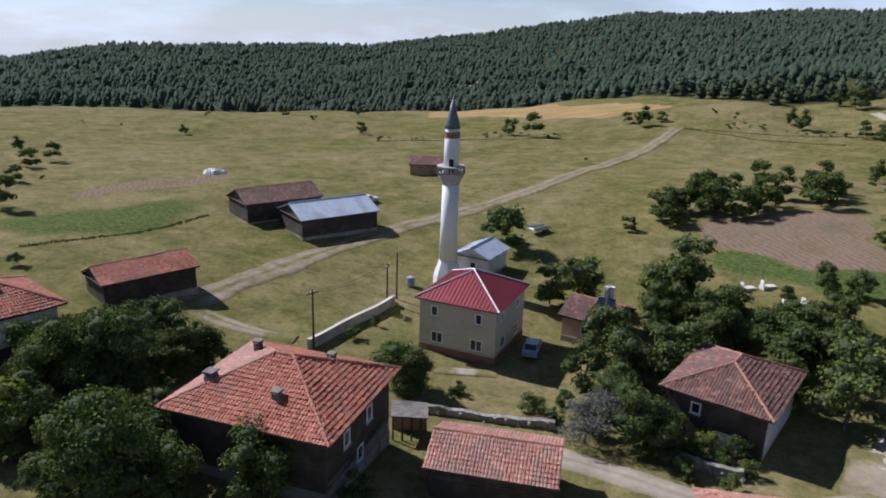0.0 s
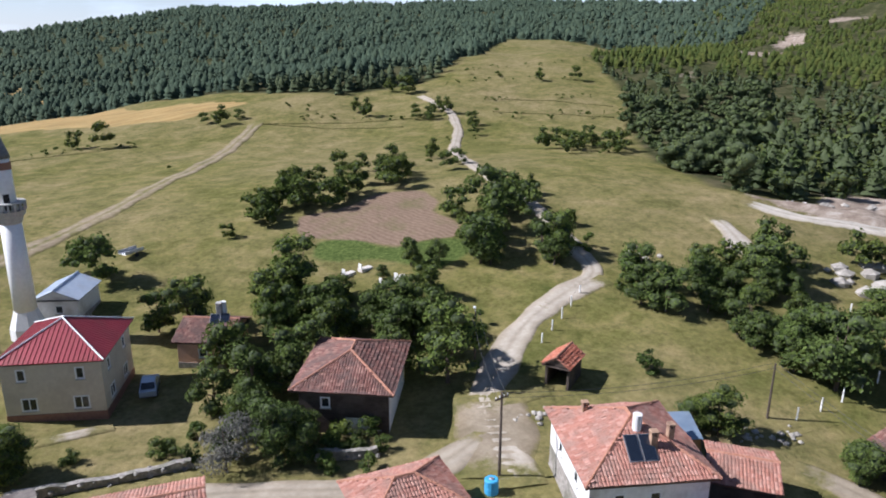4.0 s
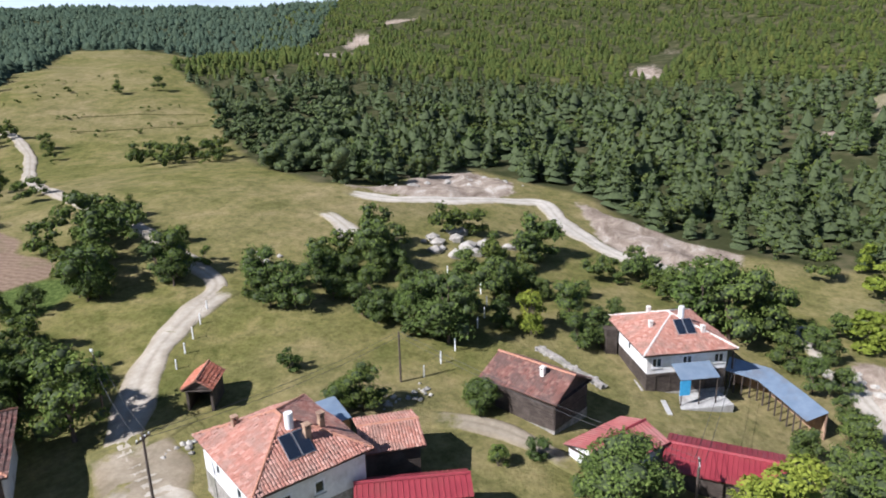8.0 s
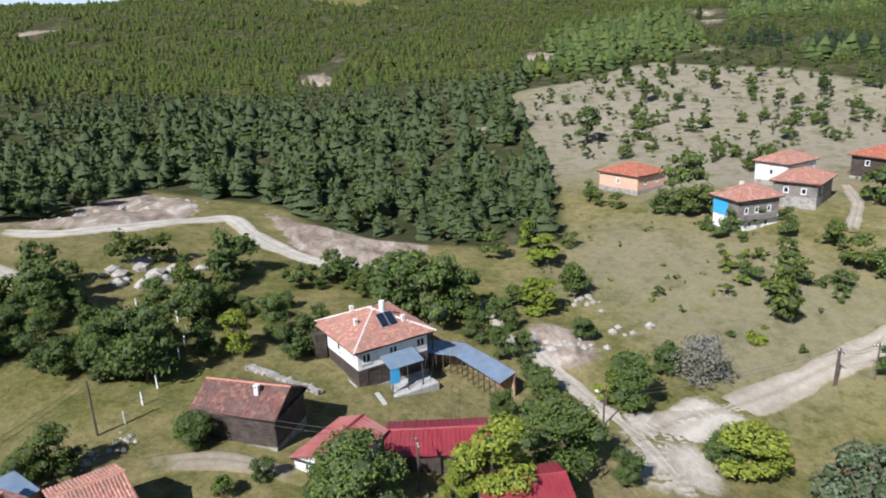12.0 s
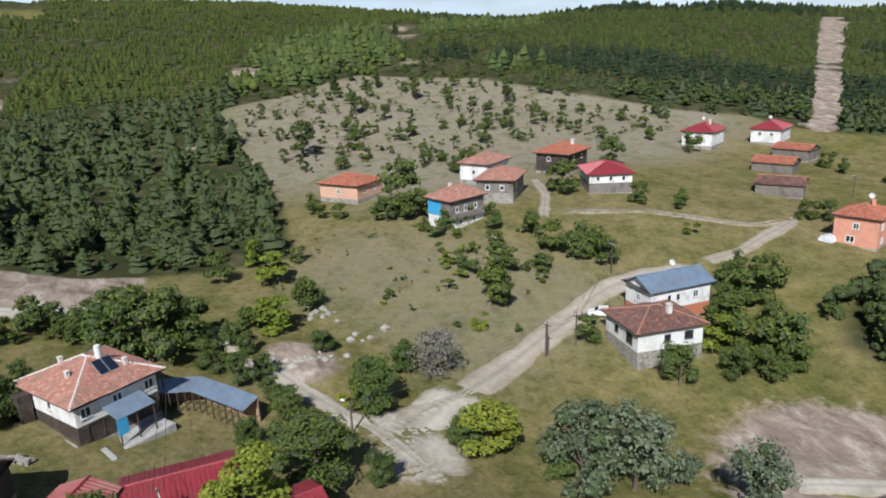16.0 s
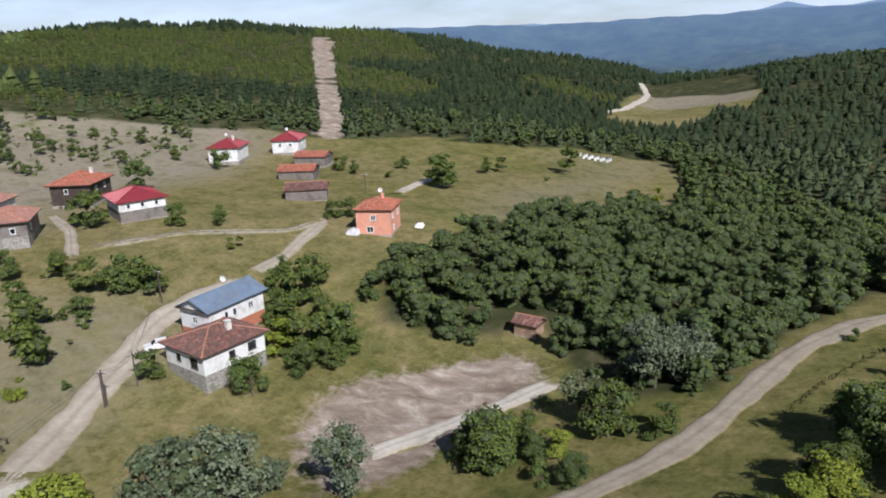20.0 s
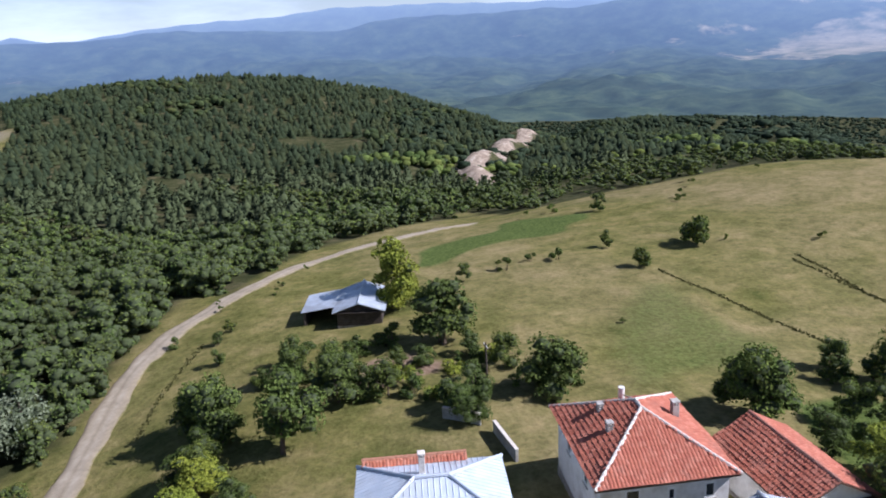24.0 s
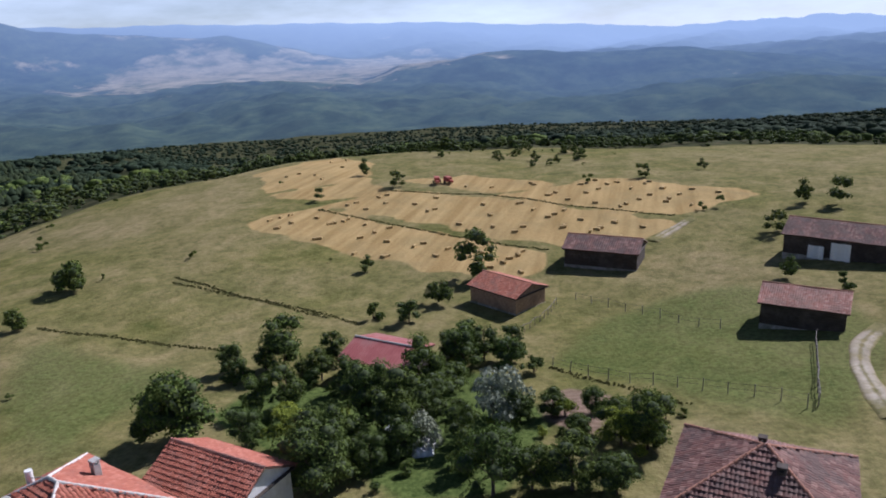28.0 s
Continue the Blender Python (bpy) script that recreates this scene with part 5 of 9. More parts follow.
def tree_proto(kind, height, width, low, leaf, mat, n_leaf, size, seed, n_clumps=16, trunk=0.16, bush=False, limbs=6):
    rng = np.random.default_rng(seed)
    root = new(kind)
    root.empty_display_size = 0.3
    c, r = clumps(height, width, low, n_clumps, rng)
    g = Geo()
    if bush:
        for k in range(5):
            x, y, z = c[k % len(c)]
            g.tube((x * 0.1, y * 0.1, -0.2), (x * 0.7, y * 0.7, z * 0.8), 0.05, 0.02, 5)
    else:
        bend = rng.normal(0, 0.12, 2)
        fork = Vector((bend[0], bend[1], low + 0.2 * (height - low)))
        g.tube((0, 0, -0.4), (bend[0] * 0.4, bend[1] * 0.4, low * 0.5), trunk * 1.35, trunk, 8)
        g.tube((bend[0] * 0.4, bend[1] * 0.4, low * 0.5), fork, trunk, trunk * 0.75, 8)
        g.tube(fork, (bend[0], bend[1], height * 0.85), trunk * 0.7, 0.03, 6)
        for k in range(limbs):
            x, y, z = c[k % len(c)]
            mid = fork.lerp(Vector((x, y, z)), 0.5) + Vector((0, 0, 0.2))
            g.tube(fork, mid, trunk * 0.5, trunk * 0.3, 5)
            g.tube(mid, (x, y, z), trunk * 0.3, 0.02, 5)
    part("trunk" if not bush else "woody_base", g, "bark", root)
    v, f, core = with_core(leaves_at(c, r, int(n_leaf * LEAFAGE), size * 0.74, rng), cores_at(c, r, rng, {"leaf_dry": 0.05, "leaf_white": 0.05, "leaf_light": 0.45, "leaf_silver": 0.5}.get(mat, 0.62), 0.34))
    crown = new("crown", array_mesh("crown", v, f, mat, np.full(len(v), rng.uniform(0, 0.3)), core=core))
    crown.parent = root
    return root


def needles_at(centres, radii, n, size, rng, slim=0.36):
    """n needle sprays on a pine's branch pads: slim blades that point outwards and up."""
    w = np.array(radii) ** 2
    pick = rng.choice(len(centres), n, p=w / w.sum())
    d = rng.normal(size=(n, 3))
    d /= np.linalg.norm(d, axis=1)[:, None]
    p = np.array(centres)[pick] + d * (np.array(radii)[pick] * rng.uniform(0.5, 1.0, n))[:, None]
    out = p * [1, 1, 0]
    out /= np.linalg.norm(out, axis=1)[:, None] + 1e-6
    a = out * 0.7 + rng.normal(0, 0.45, (n, 3)) + [0, 0, 0.45]
    a /= np.linalg.norm(a, axis=1)[:, None]
    b = np.cross(a, rng.normal(size=(n, 3)))
    b /= np.linalg.norm(b, axis=1)[:, None] + 1e-9
    s = size * rng.uniform(0.7, 1.3, n)[:, None]
    v = np.stack([p - a * s * 0.45, p - b * s * slim * 0.5, p + a * s * 0.55, p + b * s * slim * 0.5], 1).reshape(-1, 3)
    return v, np.arange(n * 4).reshape(n, 4)


def pine_clumps(height, width, low, n, rng):
    """Branch pads of a pine: wide below, rounded towards the tip, uneven."""
    c, r = [], []
    for k in range(n):
        f = (k + rng.uniform(0, 0.8)) / n
        spread = width * 0.5 * (1 - f) ** 0.5 * min(1.0, 0.5 + 1.5 * f)
        a = k * 2.4 + rng.uniform(-0.6, 0.6)
        q = spread * rng.uniform(0.25, 0.8)
        c.append((q * math.cos(a), q * math.sin(a), low + (height - low) * f * 0.95))
        r.append(width * (0.13 + 0.13 * (1 - f)) * rng.uniform(0.75, 1.25))
    c.append((0, 0, height * 0.95))
    r.append(width * 0.07)
    return c, r


def pine_proto(height, width, mat, seed):
    rng = np.random.default_rng(seed)
    root = new("pine")
    g = Geo()
    g.tube((0, 0, -0.5), (0, 0, height * 0.9), 0.2, 0.03, 7)
    part("trunk", g, "bark", root)
    c, r = pine_clumps(height, width, height * 0.14, 24, rng)
    v, f, core = with_core(needles_at(c, r, 1500, 0.62, rng), cores_at(c, r, rng, 0.6))
    crown = new("crown", array_mesh("crown", v, f, mat, np.zeros(len(v)), core=core))
    crown.parent = root
    return root


# kind: name, height, width, crown's foot, leaf material, leaves, leaf size, clumps, stem, shapes
TREES = {
    "walnut": ("tree", 7.5, 7.4, 0.8, "leaf", 3000, 0.38, 26, 0.19, 3), "dark": ("tree", 5.5, 5.6, 0.3, "leaf_dark", 2300, 0.33, 22, 0.14, 3),
    "orchard": ("tree", 4.2, 4.4, 0.9, "leaf", 1500, 0.29, 15, 0.12, 2), "lime": ("tree", 7.0, 5.0, 0.5, "leaf_light", 3200, 0.36, 20, 0.15, 2),
    "willow": ("tree", 6.0, 5.8, 0.4, "leaf_silver", 2500, 0.31, 24, 0.15, 2), "bush": ("bush", 2.0, 2.6, 0.0, "leaf_dark", 700, 0.24, 11, 0.1, 3),
    "green_bush": ("bush", 2.2, 2.8, 0.0, "leaf", 760, 0.26, 11, 0.1, 2), "lime_bush": ("bush", 2.0, 2.6, 0.0, "leaf_light", 700, 0.25, 10, 0.1, 1),
    "grey_bush": ("bush", 2.8, 3.2, 0.1, "leaf_dry", 900, 0.28, 10, 0.1, 1), "silver_shrub": ("bush", 2.6, 3.0, 0.1, "leaf_white", 800, 0.30, 10, 0.1, 1),
    "grey_tree": ("tree", 5.0, 5.4, 0.2, "leaf_dry", 2400, 0.26, 22, 0.1, 1),
    "round_pine": ("pine", 6.0, 4.2, 0.3, "needle", 1500, 0.38, 16, 0.15, 2)}
REACH = ((62, 0.95, 0.84), (108, 0.46, 1.12), (1e9, 0.15, 1.9))
PROTO = {}
for i, (kind, (name, hh, ww, low, leaf, count, size, nc, stem, shapes)) in enumerate(TREES.items()):
    for tier, (_far, much, big) in enumerate(REACH):
        PROTO[(kind, tier)] = [tree_proto(name, hh, ww, low, 0, leaf, int(count * much), size * big, 11 + 20 * i + 5 * tier + k, nc - 4 * tier, stem, name == "bush", 6 - tier) for k in range(shapes)]
PROTO[("pine", 0)] = PROTO[("pine", 1)] = PROTO[("pine", 2)] = [pine_proto(9.0, 4.6, "needle", 181 + k) for k in range(2)]
BASE_H = {"grey_tree": 5.0, "walnut": 7.5, "dark": 5.5, "orchard": 4.2, "lime": 7.0, "willow": 6.0, "bush": 2.0, "green_bush": 2.2, "lime_bush": 2.0, "grey_bush": 2.8, "silver_shrub": 2.6, "pine": 9.0, "round_pine": 6.0}
TREE_SAYS = {"grey_tree": ("large grey thorny shrub with bare fine twigs", "bush"),
    "walnut": ("full broadleaf tree with a dense mid-green crown", "tree"), "dark": ("dark green broadleaf tree with a low crown", "tree"),
    "orchard": ("small orchard tree with an open green crown", "tree"), "lime": ("yellow-green broadleaf tree in full leaf", "tree"),
    "willow": ("silvery grey-green willow tree by the stream", "tree"), "bush": ("dark green wild bush in dry grass", "bush"),
    "green_bush": ("leafy green bush in the grass", "bush"), "lime_bush": ("yellow-green leafy bush in the grass", "bush"),
    "grey_bush": ("grey leafless thorny bush by the lane", "bush"), "silver_shrub": ("pale silver-leaved garden shrub", "bush"),
    "pine": ("tall dark green pine tree", "tree"), "round_pine": ("dark rounded young pine on the slope", "tree")}
USED = {}
GROWN = {"bush": ("dark", 1.2), "green_bush": ("walnut", 1.2), "lime_bush": ("lime", 1.7), "grey_bush": ("grey_tree", 1.0)}
FAR_TREES, FAR_SET = {"tree": 96, "bush": 126}, []


def plant(kind, x, y, height, wide=1.0):
    """Sets a tree of that kind and height at a spot on the ground; a bush that has grown tall is a low broad tree."""
    if kind == "orchard" and math.hypot(x, y) > 85:
        kind, wide = "dark", 0.95
    if height > 3.0 and kind in GROWN:
        kind, wide = GROWN[kind]
    if math.hypot(x, y) > FAR_TREES.get(TREES.get(kind, ("",))[0], 1e9):
        FAR_SET.append((kind, x, y, height, wide))
        return
    tier = 0 if kind == "pine" else next(i for i, q in enumerate(REACH) if math.hypot(x, y) < q[0])
    pool = PROTO[(kind, tier)]
    k = USED[(kind, tier)] = USED.get((kind, tier), -1) + 1
    src = pool[k % len(pool)]
    s = height / BASE_H[kind]
    m = Matrix.LocRotScale((x, y, ground_z(x, y) - 0.05), Euler((0, 0, (k * 2.399) % 6.283)), (s * wide, s * wide, s))
    label, cat = TREE_SAYS[kind]
    if k < len(pool):
        src.matrix_basis = m
        ob = src
    else:
        ob = copy_thing(src, Matrix.Identity(4))
        ob.matrix_basis = m
    return tagged(ob, label, cat, "trees and bushes of the village")


def far_trees():
    """All the single trees that stand far off, joined leaf by leaf."""
    V, F, C = {}, {}, {}
    for k, (kind, x, y, height, wide) in enumerate(FAR_SET):
        pool = PROTO[(kind, 2)]
        src = pool[k % len(pool)]
        s, a = height / BASE_H[kind], k * 2.399
        me = next(o for o in src.children if o.name.startswith("crown")).data
        v, f, c = np.empty(len(me.vertices) * 3, np.float32), np.empty(len(me.polygons) * 3, np.int32), np.empty(len(me.polygons), np.int32)
        me.vertices.foreach_get("co", v), me.polygons.foreach_get("vertices", f), me.polygons.foreach_get("material_index", c)
        v = v.reshape(-1, 3)
        leaf = TREES[kind][4]
        base = sum(len(q) for q in V.setdefault(leaf, []))
        V[leaf].append(np.stack([(v[:, 0] * math.cos(a) - v[:, 1] * math.sin(a)) * s * wide + x, (v[:, 0] * math.sin(a) + v[:, 1] * math.cos(a)) * s * wide + y, v[:, 2] * s + ground_z(x, y) - 0.05], 1))
        F.setdefault(leaf, []).append(f.reshape(-1, 3) + base)
        C.setdefault(leaf, []).append(c)
    rng = np.random.default_rng(5)
    for leaf in sorted(V):
        tint = np.concatenate([np.full(len(q), rng.uniform(0, 0.4)) for q in V[leaf]])
        ob = new("distant_trees", array_mesh("distant_trees", np.concatenate(V[leaf]), np.concatenate(F[leaf]), leaf, tint, core=np.concatenate(C[leaf])))
        tagged(ob, FAR_SAYS[leaf], "trees", kind="stuff")


FAR_SAYS = {"leaf_white": "white-leaved shrubs far off in the gardens", "leaf_dry": "grey thorny bushes far off on the slopes", "needle": "small pines far off on the slopes",
            "leaf": "full green broadleaf trees standing far off on the slopes", "leaf_dark": "dark green broadleaf trees and hedges far off on the slopes",
            "leaf_light": "yellow-green trees standing far off among the meadows", "leaf_silver": "silvery willow trees far off by the stream"}


# woods: crowns in stock, strewn over the wooded slopes
def tiers(levels, sides, rng):
    """A young conifer: stacked ragged skirts of branches."""
    V, F = [], []
    for k in range(levels):
        z0, z1 = 0.06 + 0.72 * k / levels, 0.06 + 0.94 * (k + 1.55) / (levels + 0.55)
        r = 0.27 * (1 - 0.62 * k / levels)
        a = np.arange(sides) * 6.2832 / sides + rng.uniform(0, 6)
        ring = np.stack([r * rng.uniform(0.7, 1.25, sides) * np.cos(a), r * rng.uniform(0.7, 1.25, sides) * np.sin(a), z0 + rng.uniform(-0.05, 0.06, sides)], 1)
        F.append(np.array([(i, (i + 1) % sides, sides) for i in range(sides)]) + (sides + 1) * k)
        V.append(np.r_[ring, [[rng.normal(0, 0.02), rng.normal(0, 0.02), z1]]])
    return np.concatenate(V), np.concatenate(F)


def stock(kind, detail, seed):
    """One crown of unit height: vertices, triangles, marks of the inside that takes the shade colour."""
    rng = np.random.default_rng(seed)
    if kind == "pine":
        if detail >= 2:
            v, f = tiers((3, 2)[detail - 2], (6, 5)[detail - 2], rng)
            return v, f, np.zeros(len(f))
        c, r = pine_clumps(1.0, 0.55, 0.10, (15, 9)[detail], rng)
        blades = needles_at(c, r, (300, 74)[detail], (0.125, 0.19)[detail], rng, (0.36, 0.46)[detail])
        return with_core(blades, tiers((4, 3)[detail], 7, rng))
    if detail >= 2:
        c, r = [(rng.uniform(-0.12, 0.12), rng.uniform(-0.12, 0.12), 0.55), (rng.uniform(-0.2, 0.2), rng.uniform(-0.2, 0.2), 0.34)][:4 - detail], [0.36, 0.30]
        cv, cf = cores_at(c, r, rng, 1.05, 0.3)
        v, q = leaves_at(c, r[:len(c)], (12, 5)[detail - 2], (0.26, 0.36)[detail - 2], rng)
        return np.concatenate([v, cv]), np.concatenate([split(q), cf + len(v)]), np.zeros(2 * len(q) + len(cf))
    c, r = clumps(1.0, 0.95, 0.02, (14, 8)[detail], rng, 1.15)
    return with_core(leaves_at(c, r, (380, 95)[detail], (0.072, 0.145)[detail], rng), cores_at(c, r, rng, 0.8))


STOCK = {(k, d): [stock(k, d, 300 + 10 * d + i + (50 if k == "pine" else 0)) for i in range(5)] for k in ("pine", "leafy") for d in range(4)}
# how far the land itself hides what lies behind it, by bearing and range
SIGHT_A, SIGHT_R = np.arange(-328, 32.5, 0.5), np.arange(60, 1401, 10.0)
_a, _r = np.meshgrid(np.radians(SIGHT_A), SIGHT_R, indexing="ij")
SIGHT = np.maximum.accumulate((relief(-_r * np.sin(_a), _r * np.cos(_a)) - 30) / _r, axis=1)


ROOM = {"valley_cut": 4, "clearing": 7, "clearing_b": 7, "hill_clearing": 6, "firebreak": 1.5, "gully_a": 6, "gully_b": 4, "gully_d": 4, "gully_f": 6}


def strew(names, spacing, seed, near_limit=(0, 1400), keep_out=(), spread=78, pack=1.0):
    """Random spots in the woods, wider apart with distance and behind the crests."""
    rng = np.random.default_rng(seed)
    out = []
    for r0, r1 in ((30, 120), (120, 180), (180, 260), (260, 380), (380, 540), (540, 760), (760, 1050), (1050, 1380)):
        if r1 <= near_limit[0] or r0 >= near_limit[1]:
            continue
        gap = spacing * (1 + max(0.0, (r0 + r1) / 2 - 200) / spread / 14)
        gap *= pack if r1 <= 180 else 1.0
        n = int(math.pi * (r1**2 - r0**2) / gap**2)
        r, a = np.sqrt(rng.uniform(r0**2, r1**2, n)), rng.uniform(0, 2 * math.pi, n)
        x, y = -r * np.sin(a), r * np.cos(a)
        d = woods_at(x, y, names) + 2.5 * wobble(x, y, 7.0)
        ok = d > 0
        if r1 > 260:
            hid = (relief(x, y) + 8 - 32) / r < SIGHT[np.clip(((bearing(x, y) + 328) / 0.5).astype(int), 0, len(SIGHT_A) - 1), np.clip(((r - 80) / 10).astype(int), 0, len(SIGHT_R) - 1)]
            ok &= ~hid | (rng.uniform(size=n) < 0.12)
        for k in keep_out:
            ok &= edge_distance(x, y, COVER[k]) < -ROOM.get(k, -0.5)
        for px, py, rad in CLEAR:
            ok &= (x - px) ** 2 + (y - py) ** 2 > rad**2
        out.append(np.stack([x[ok], y[ok], np.full(ok.sum(), gap), d[ok]], 1))
    return np.concatenate(out)


def grove(name, label, spots, kind, mat, height, seed, wide=1.0, warm=0.6):
    rng = np.random.default_rng(seed)
    V, Q, T, C = [], [], [], []
    base = 0
    z = relief(spots[:, 0], spots[:, 1])
    for (x, y, gap, d), zz in zip(spots, z):
        r = math.hypot(x, y)
        detail = 0 if r < 165 else (1 if r < 300 else (2 if r < 640 else 3))
        v, q, core = STOCK[(kind, detail)][rng.integers(5)]
        h = height * rng.choice([0.45, 0.7, 0.85, 1.0, 1.2], p=[0.12, 0.22, 0.28, 0.24, 0.14]) * rng.uniform(0.9, 1.1)
        a = rng.uniform(0, 6.283)
        w = h * wide * (1.2 if kind == "pine" and detail > 1 else 1.0) * rng.uniform(0.85, 1.2) * min(1.6, max(1.0, gap / 5.0))
        ca, sa = math.cos(a) * w, math.sin(a) * w
        V.append(np.stack([v[:, 0] * ca - v[:, 1] * sa + x, v[:, 0] * sa + v[:, 1] * ca + y, v[:, 2] * h + zz - 0.15], 1))
        Q.append(q + base)
        C.append(core)
        T.append(np.full(len(v), rng.uniform(0, 1) ** 2 * 0.8 * warm))
        base += len(v)
    ob = new(name, array_mesh(name, np.concatenate(V), np.concatenate(Q), mat, np.concatenate(T), core=np.concatenate(C)))
    return tagged(ob, label, "forest", kind="stuff")


# ---- distance: the far valley and its mountains ----
CREST = [(40, -1.6), (60, -1.2), (76, -0.82), (82, -0.47), (93, 0.23), (110, 1.28), (127, 1.79), (134, 1.9), (146, 2.08), (156, 2.38), (164, 2.5), (168, 2.0), (173, 1.9), (176, 1.63), (180, 1.3), (184, 0.83), (186.4, 1.27), (189, 0.74), (200, 0.5), (230, 0.3)]
MOUNTAIN = [(100, -3.5), (112, -1.5), (117, -0.7), (123, 0.87), (126, 0.76), (131.6, 1.3), (135.5, 1.7), (138, 2.35), (141.5, 2.1), (146, 1.6), (152.7, 1.6), (161.3, 1.4), (164.3, 0.75), (168, 0.95), (175.7, 1.36), (179.4, 1.09), (184, 0.91), (191, 0.8), (199, 0.54), (207, 0.5), (215, 0.8), (230, 0.6)]
SPUR = [(40, -4.5), (70, -4), (75.7, -3.36), (81.5, -2.34), (85.3, -1.85), (89, -1.5), (97.5, -1.5), (103.5, -1.1), (106.2, -1.66), (110.6, -2.0), (118, -5), (230, -8)]


def make_distance():
    az = np.radians(np.linspace(40, 230, 520))
    r = np.linspace(1230, 4750, 110)
    R, A = np.meshgrid(r, az, indexing="ij")
    x, y = -R * np.sin(A), R * np.cos(A)
    el = np.interp(R, [1330, 1400, 1900, 2600, 3300, 3900, 4300, 4750], [-9.5, -6.9, -5.0, -3.4, -2.2, -1.3, -0.5, 0.1])
    z = 32 + R * np.tan(np.radians(el))
    rough = np.clip(1 - ((np.degrees(A) - 119) / 15) ** 2 * 0.4, 0, 1) * np.exp(-(((R - 3350) / 640) ** 2))
    hills = wobble(x, y, 330.0) * 30 + wobble(x + 300, y, 140.0) * 15 + np.abs(wobble(x, y + 90, 60.0)) * 13 + wobble(x, y, 24.0) * 5
    z = z + hills * (1 - 0.9 * rough) * np.clip((R - 1330) / 300, 0.2, 1)
    for at, span, line in ((3000, 420, SPUR), (4050, 330, MOUNTAIN), (4640, 260, CREST)):
        wave = 0.05 * np.sin(np.degrees(A) * 0.63 + at * 0.3) + 0.03 * np.sin(np.degrees(A) * 2.3) + (0.02 if at > 4500 else 0.08) * wobble(x, y, 120.0)
        top = 32 + R * np.tan(np.radians(np.interp(np.degrees(A), [c[0] for c in line], [c[1] for c in line]) + wave))
        z = np.maximum(z, z + (top - z) * np.exp(-(((R - at) / span) ** 2)))
    v = np.stack([x, y, z], -1).reshape(-1, 3)
    i, j = np.meshgrid(np.arange(109), np.arange(519), indexing="ij")
    a = i * 520 + j
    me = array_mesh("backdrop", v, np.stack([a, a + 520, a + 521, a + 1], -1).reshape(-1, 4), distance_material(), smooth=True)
    me.attributes.new("plain", "FLOAT", "POINT").data.foreach_set("value", rough.ravel().astype(np.float32))
    # haze amount: rises with distance, and further on the sunward side
    me.attributes.new("haze_depth", "FLOAT", "POINT").data.foreach_set("value", ((R - 1330) / 3420 + 0.13 * np.clip((126 - np.degrees(A)) / 30, -0.8, 1)).ravel().astype(np.float32))
    tagged(new("backdrop", me), "hazy blue wooded valley and mountains in the far distance", "distance", kind="structure")


def distance_material():
    m, n, l, b = material("far_hills", 1.0)
    v = coords(n, l, True)
    big, fine = noise_at(n, l, v, 0.0035, 6, 0.62), noise_at(n, l, v, 0.02, 6, 0.7)
    wood = steps(n, l, fine, (0.35, (0.030, 0.050, 0.034)), (0.65, (0.070, 0.096, 0.058)))
    wood = mixed(n, l, 0.8, wood, steps(n, l, noise_at(n, l, v, 0.0075, 5, 0.6), (0.38, grey(0.55)), (0.5, grey(1.0)), (0.62, (1.5, 1.4, 1.2))), "MULTIPLY")
    field = steps(n, l, noise_at(n, l, v, 0.008, 5, 0.7), (0.35, (0.12, 0.135, 0.065)), (0.48, (0.30, 0.26, 0.16)), (0.62, (0.46, 0.39, 0.26)))
    add = n.new("ShaderNodeMath")
    add.operation = "MULTIPLY_ADD"
    l.new(attribute(n, "plain"), add.inputs[0])
    add.inputs[1].default_value = 0.40
    l.new(big, add.inputs[2])
    col = mixed(n, l, steps(n, l, add.outputs[0], (0.69, grey(0)), (0.77, grey(1))), wood, field)
    l.new(col, b.inputs["Base Color"])
    b.inputs["Specular IOR Level"].default_value = 0.0
    # aerial haze painted on as blue emission, stronger with distance
    haze_glow = n.new("ShaderNodeEmission")
    l.new(steps(n, l, attribute(n, "haze_depth"), (0.0, (0.14, 0.23, 0.36)), (0.6, (0.19, 0.30, 0.52)), (1.0, (0.40, 0.55, 0.82))), haze_glow.inputs["Color"])
    haze_glow.inputs["Strength"].default_value = 1.0
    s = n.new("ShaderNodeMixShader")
    l.new(steps(n, l, attribute(n, "haze_depth"), (0.0, grey(0.20)), (0.35, grey(0.38)), (0.62, grey(0.52)), (0.80, grey(0.62)), (1.0, grey(0.84))), s.inputs[0])
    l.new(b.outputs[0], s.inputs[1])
    l.new(haze_glow.outputs[0], s.inputs[2])
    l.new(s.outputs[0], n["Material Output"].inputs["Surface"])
    return m


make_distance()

# ---- the village: houses and barns ----
house("mosque", "two-storey beige plastered village mosque with a red sheet-metal hip roof", 2.8, 72.5, -3.1, 9.6, 9.9, -24, 6.2, "metal_red", "hip", 2.4, 0.45, "plaster_beige",
      plinth=0.9, cap="white_paint", category="mosque",
      windows=[(0, 0.20, 4.3, 0.75, 1.15, 1), (0, 0.78, 4.3, 0.75, 1.15, 1), (0, 0.24, 1.3, 1.35, 1.25), (0, 0.76, 1.3, 1.35, 1.25),
               (1, 0.22, 4.3, 0.75, 1.15, 1), (1, 0.75, 4.3, 0.75, 1.15, 1), (1, 0.25, 1.3, 1.35, 1.25), (1, 0.72, 1.3, 1.35, 1.25)])
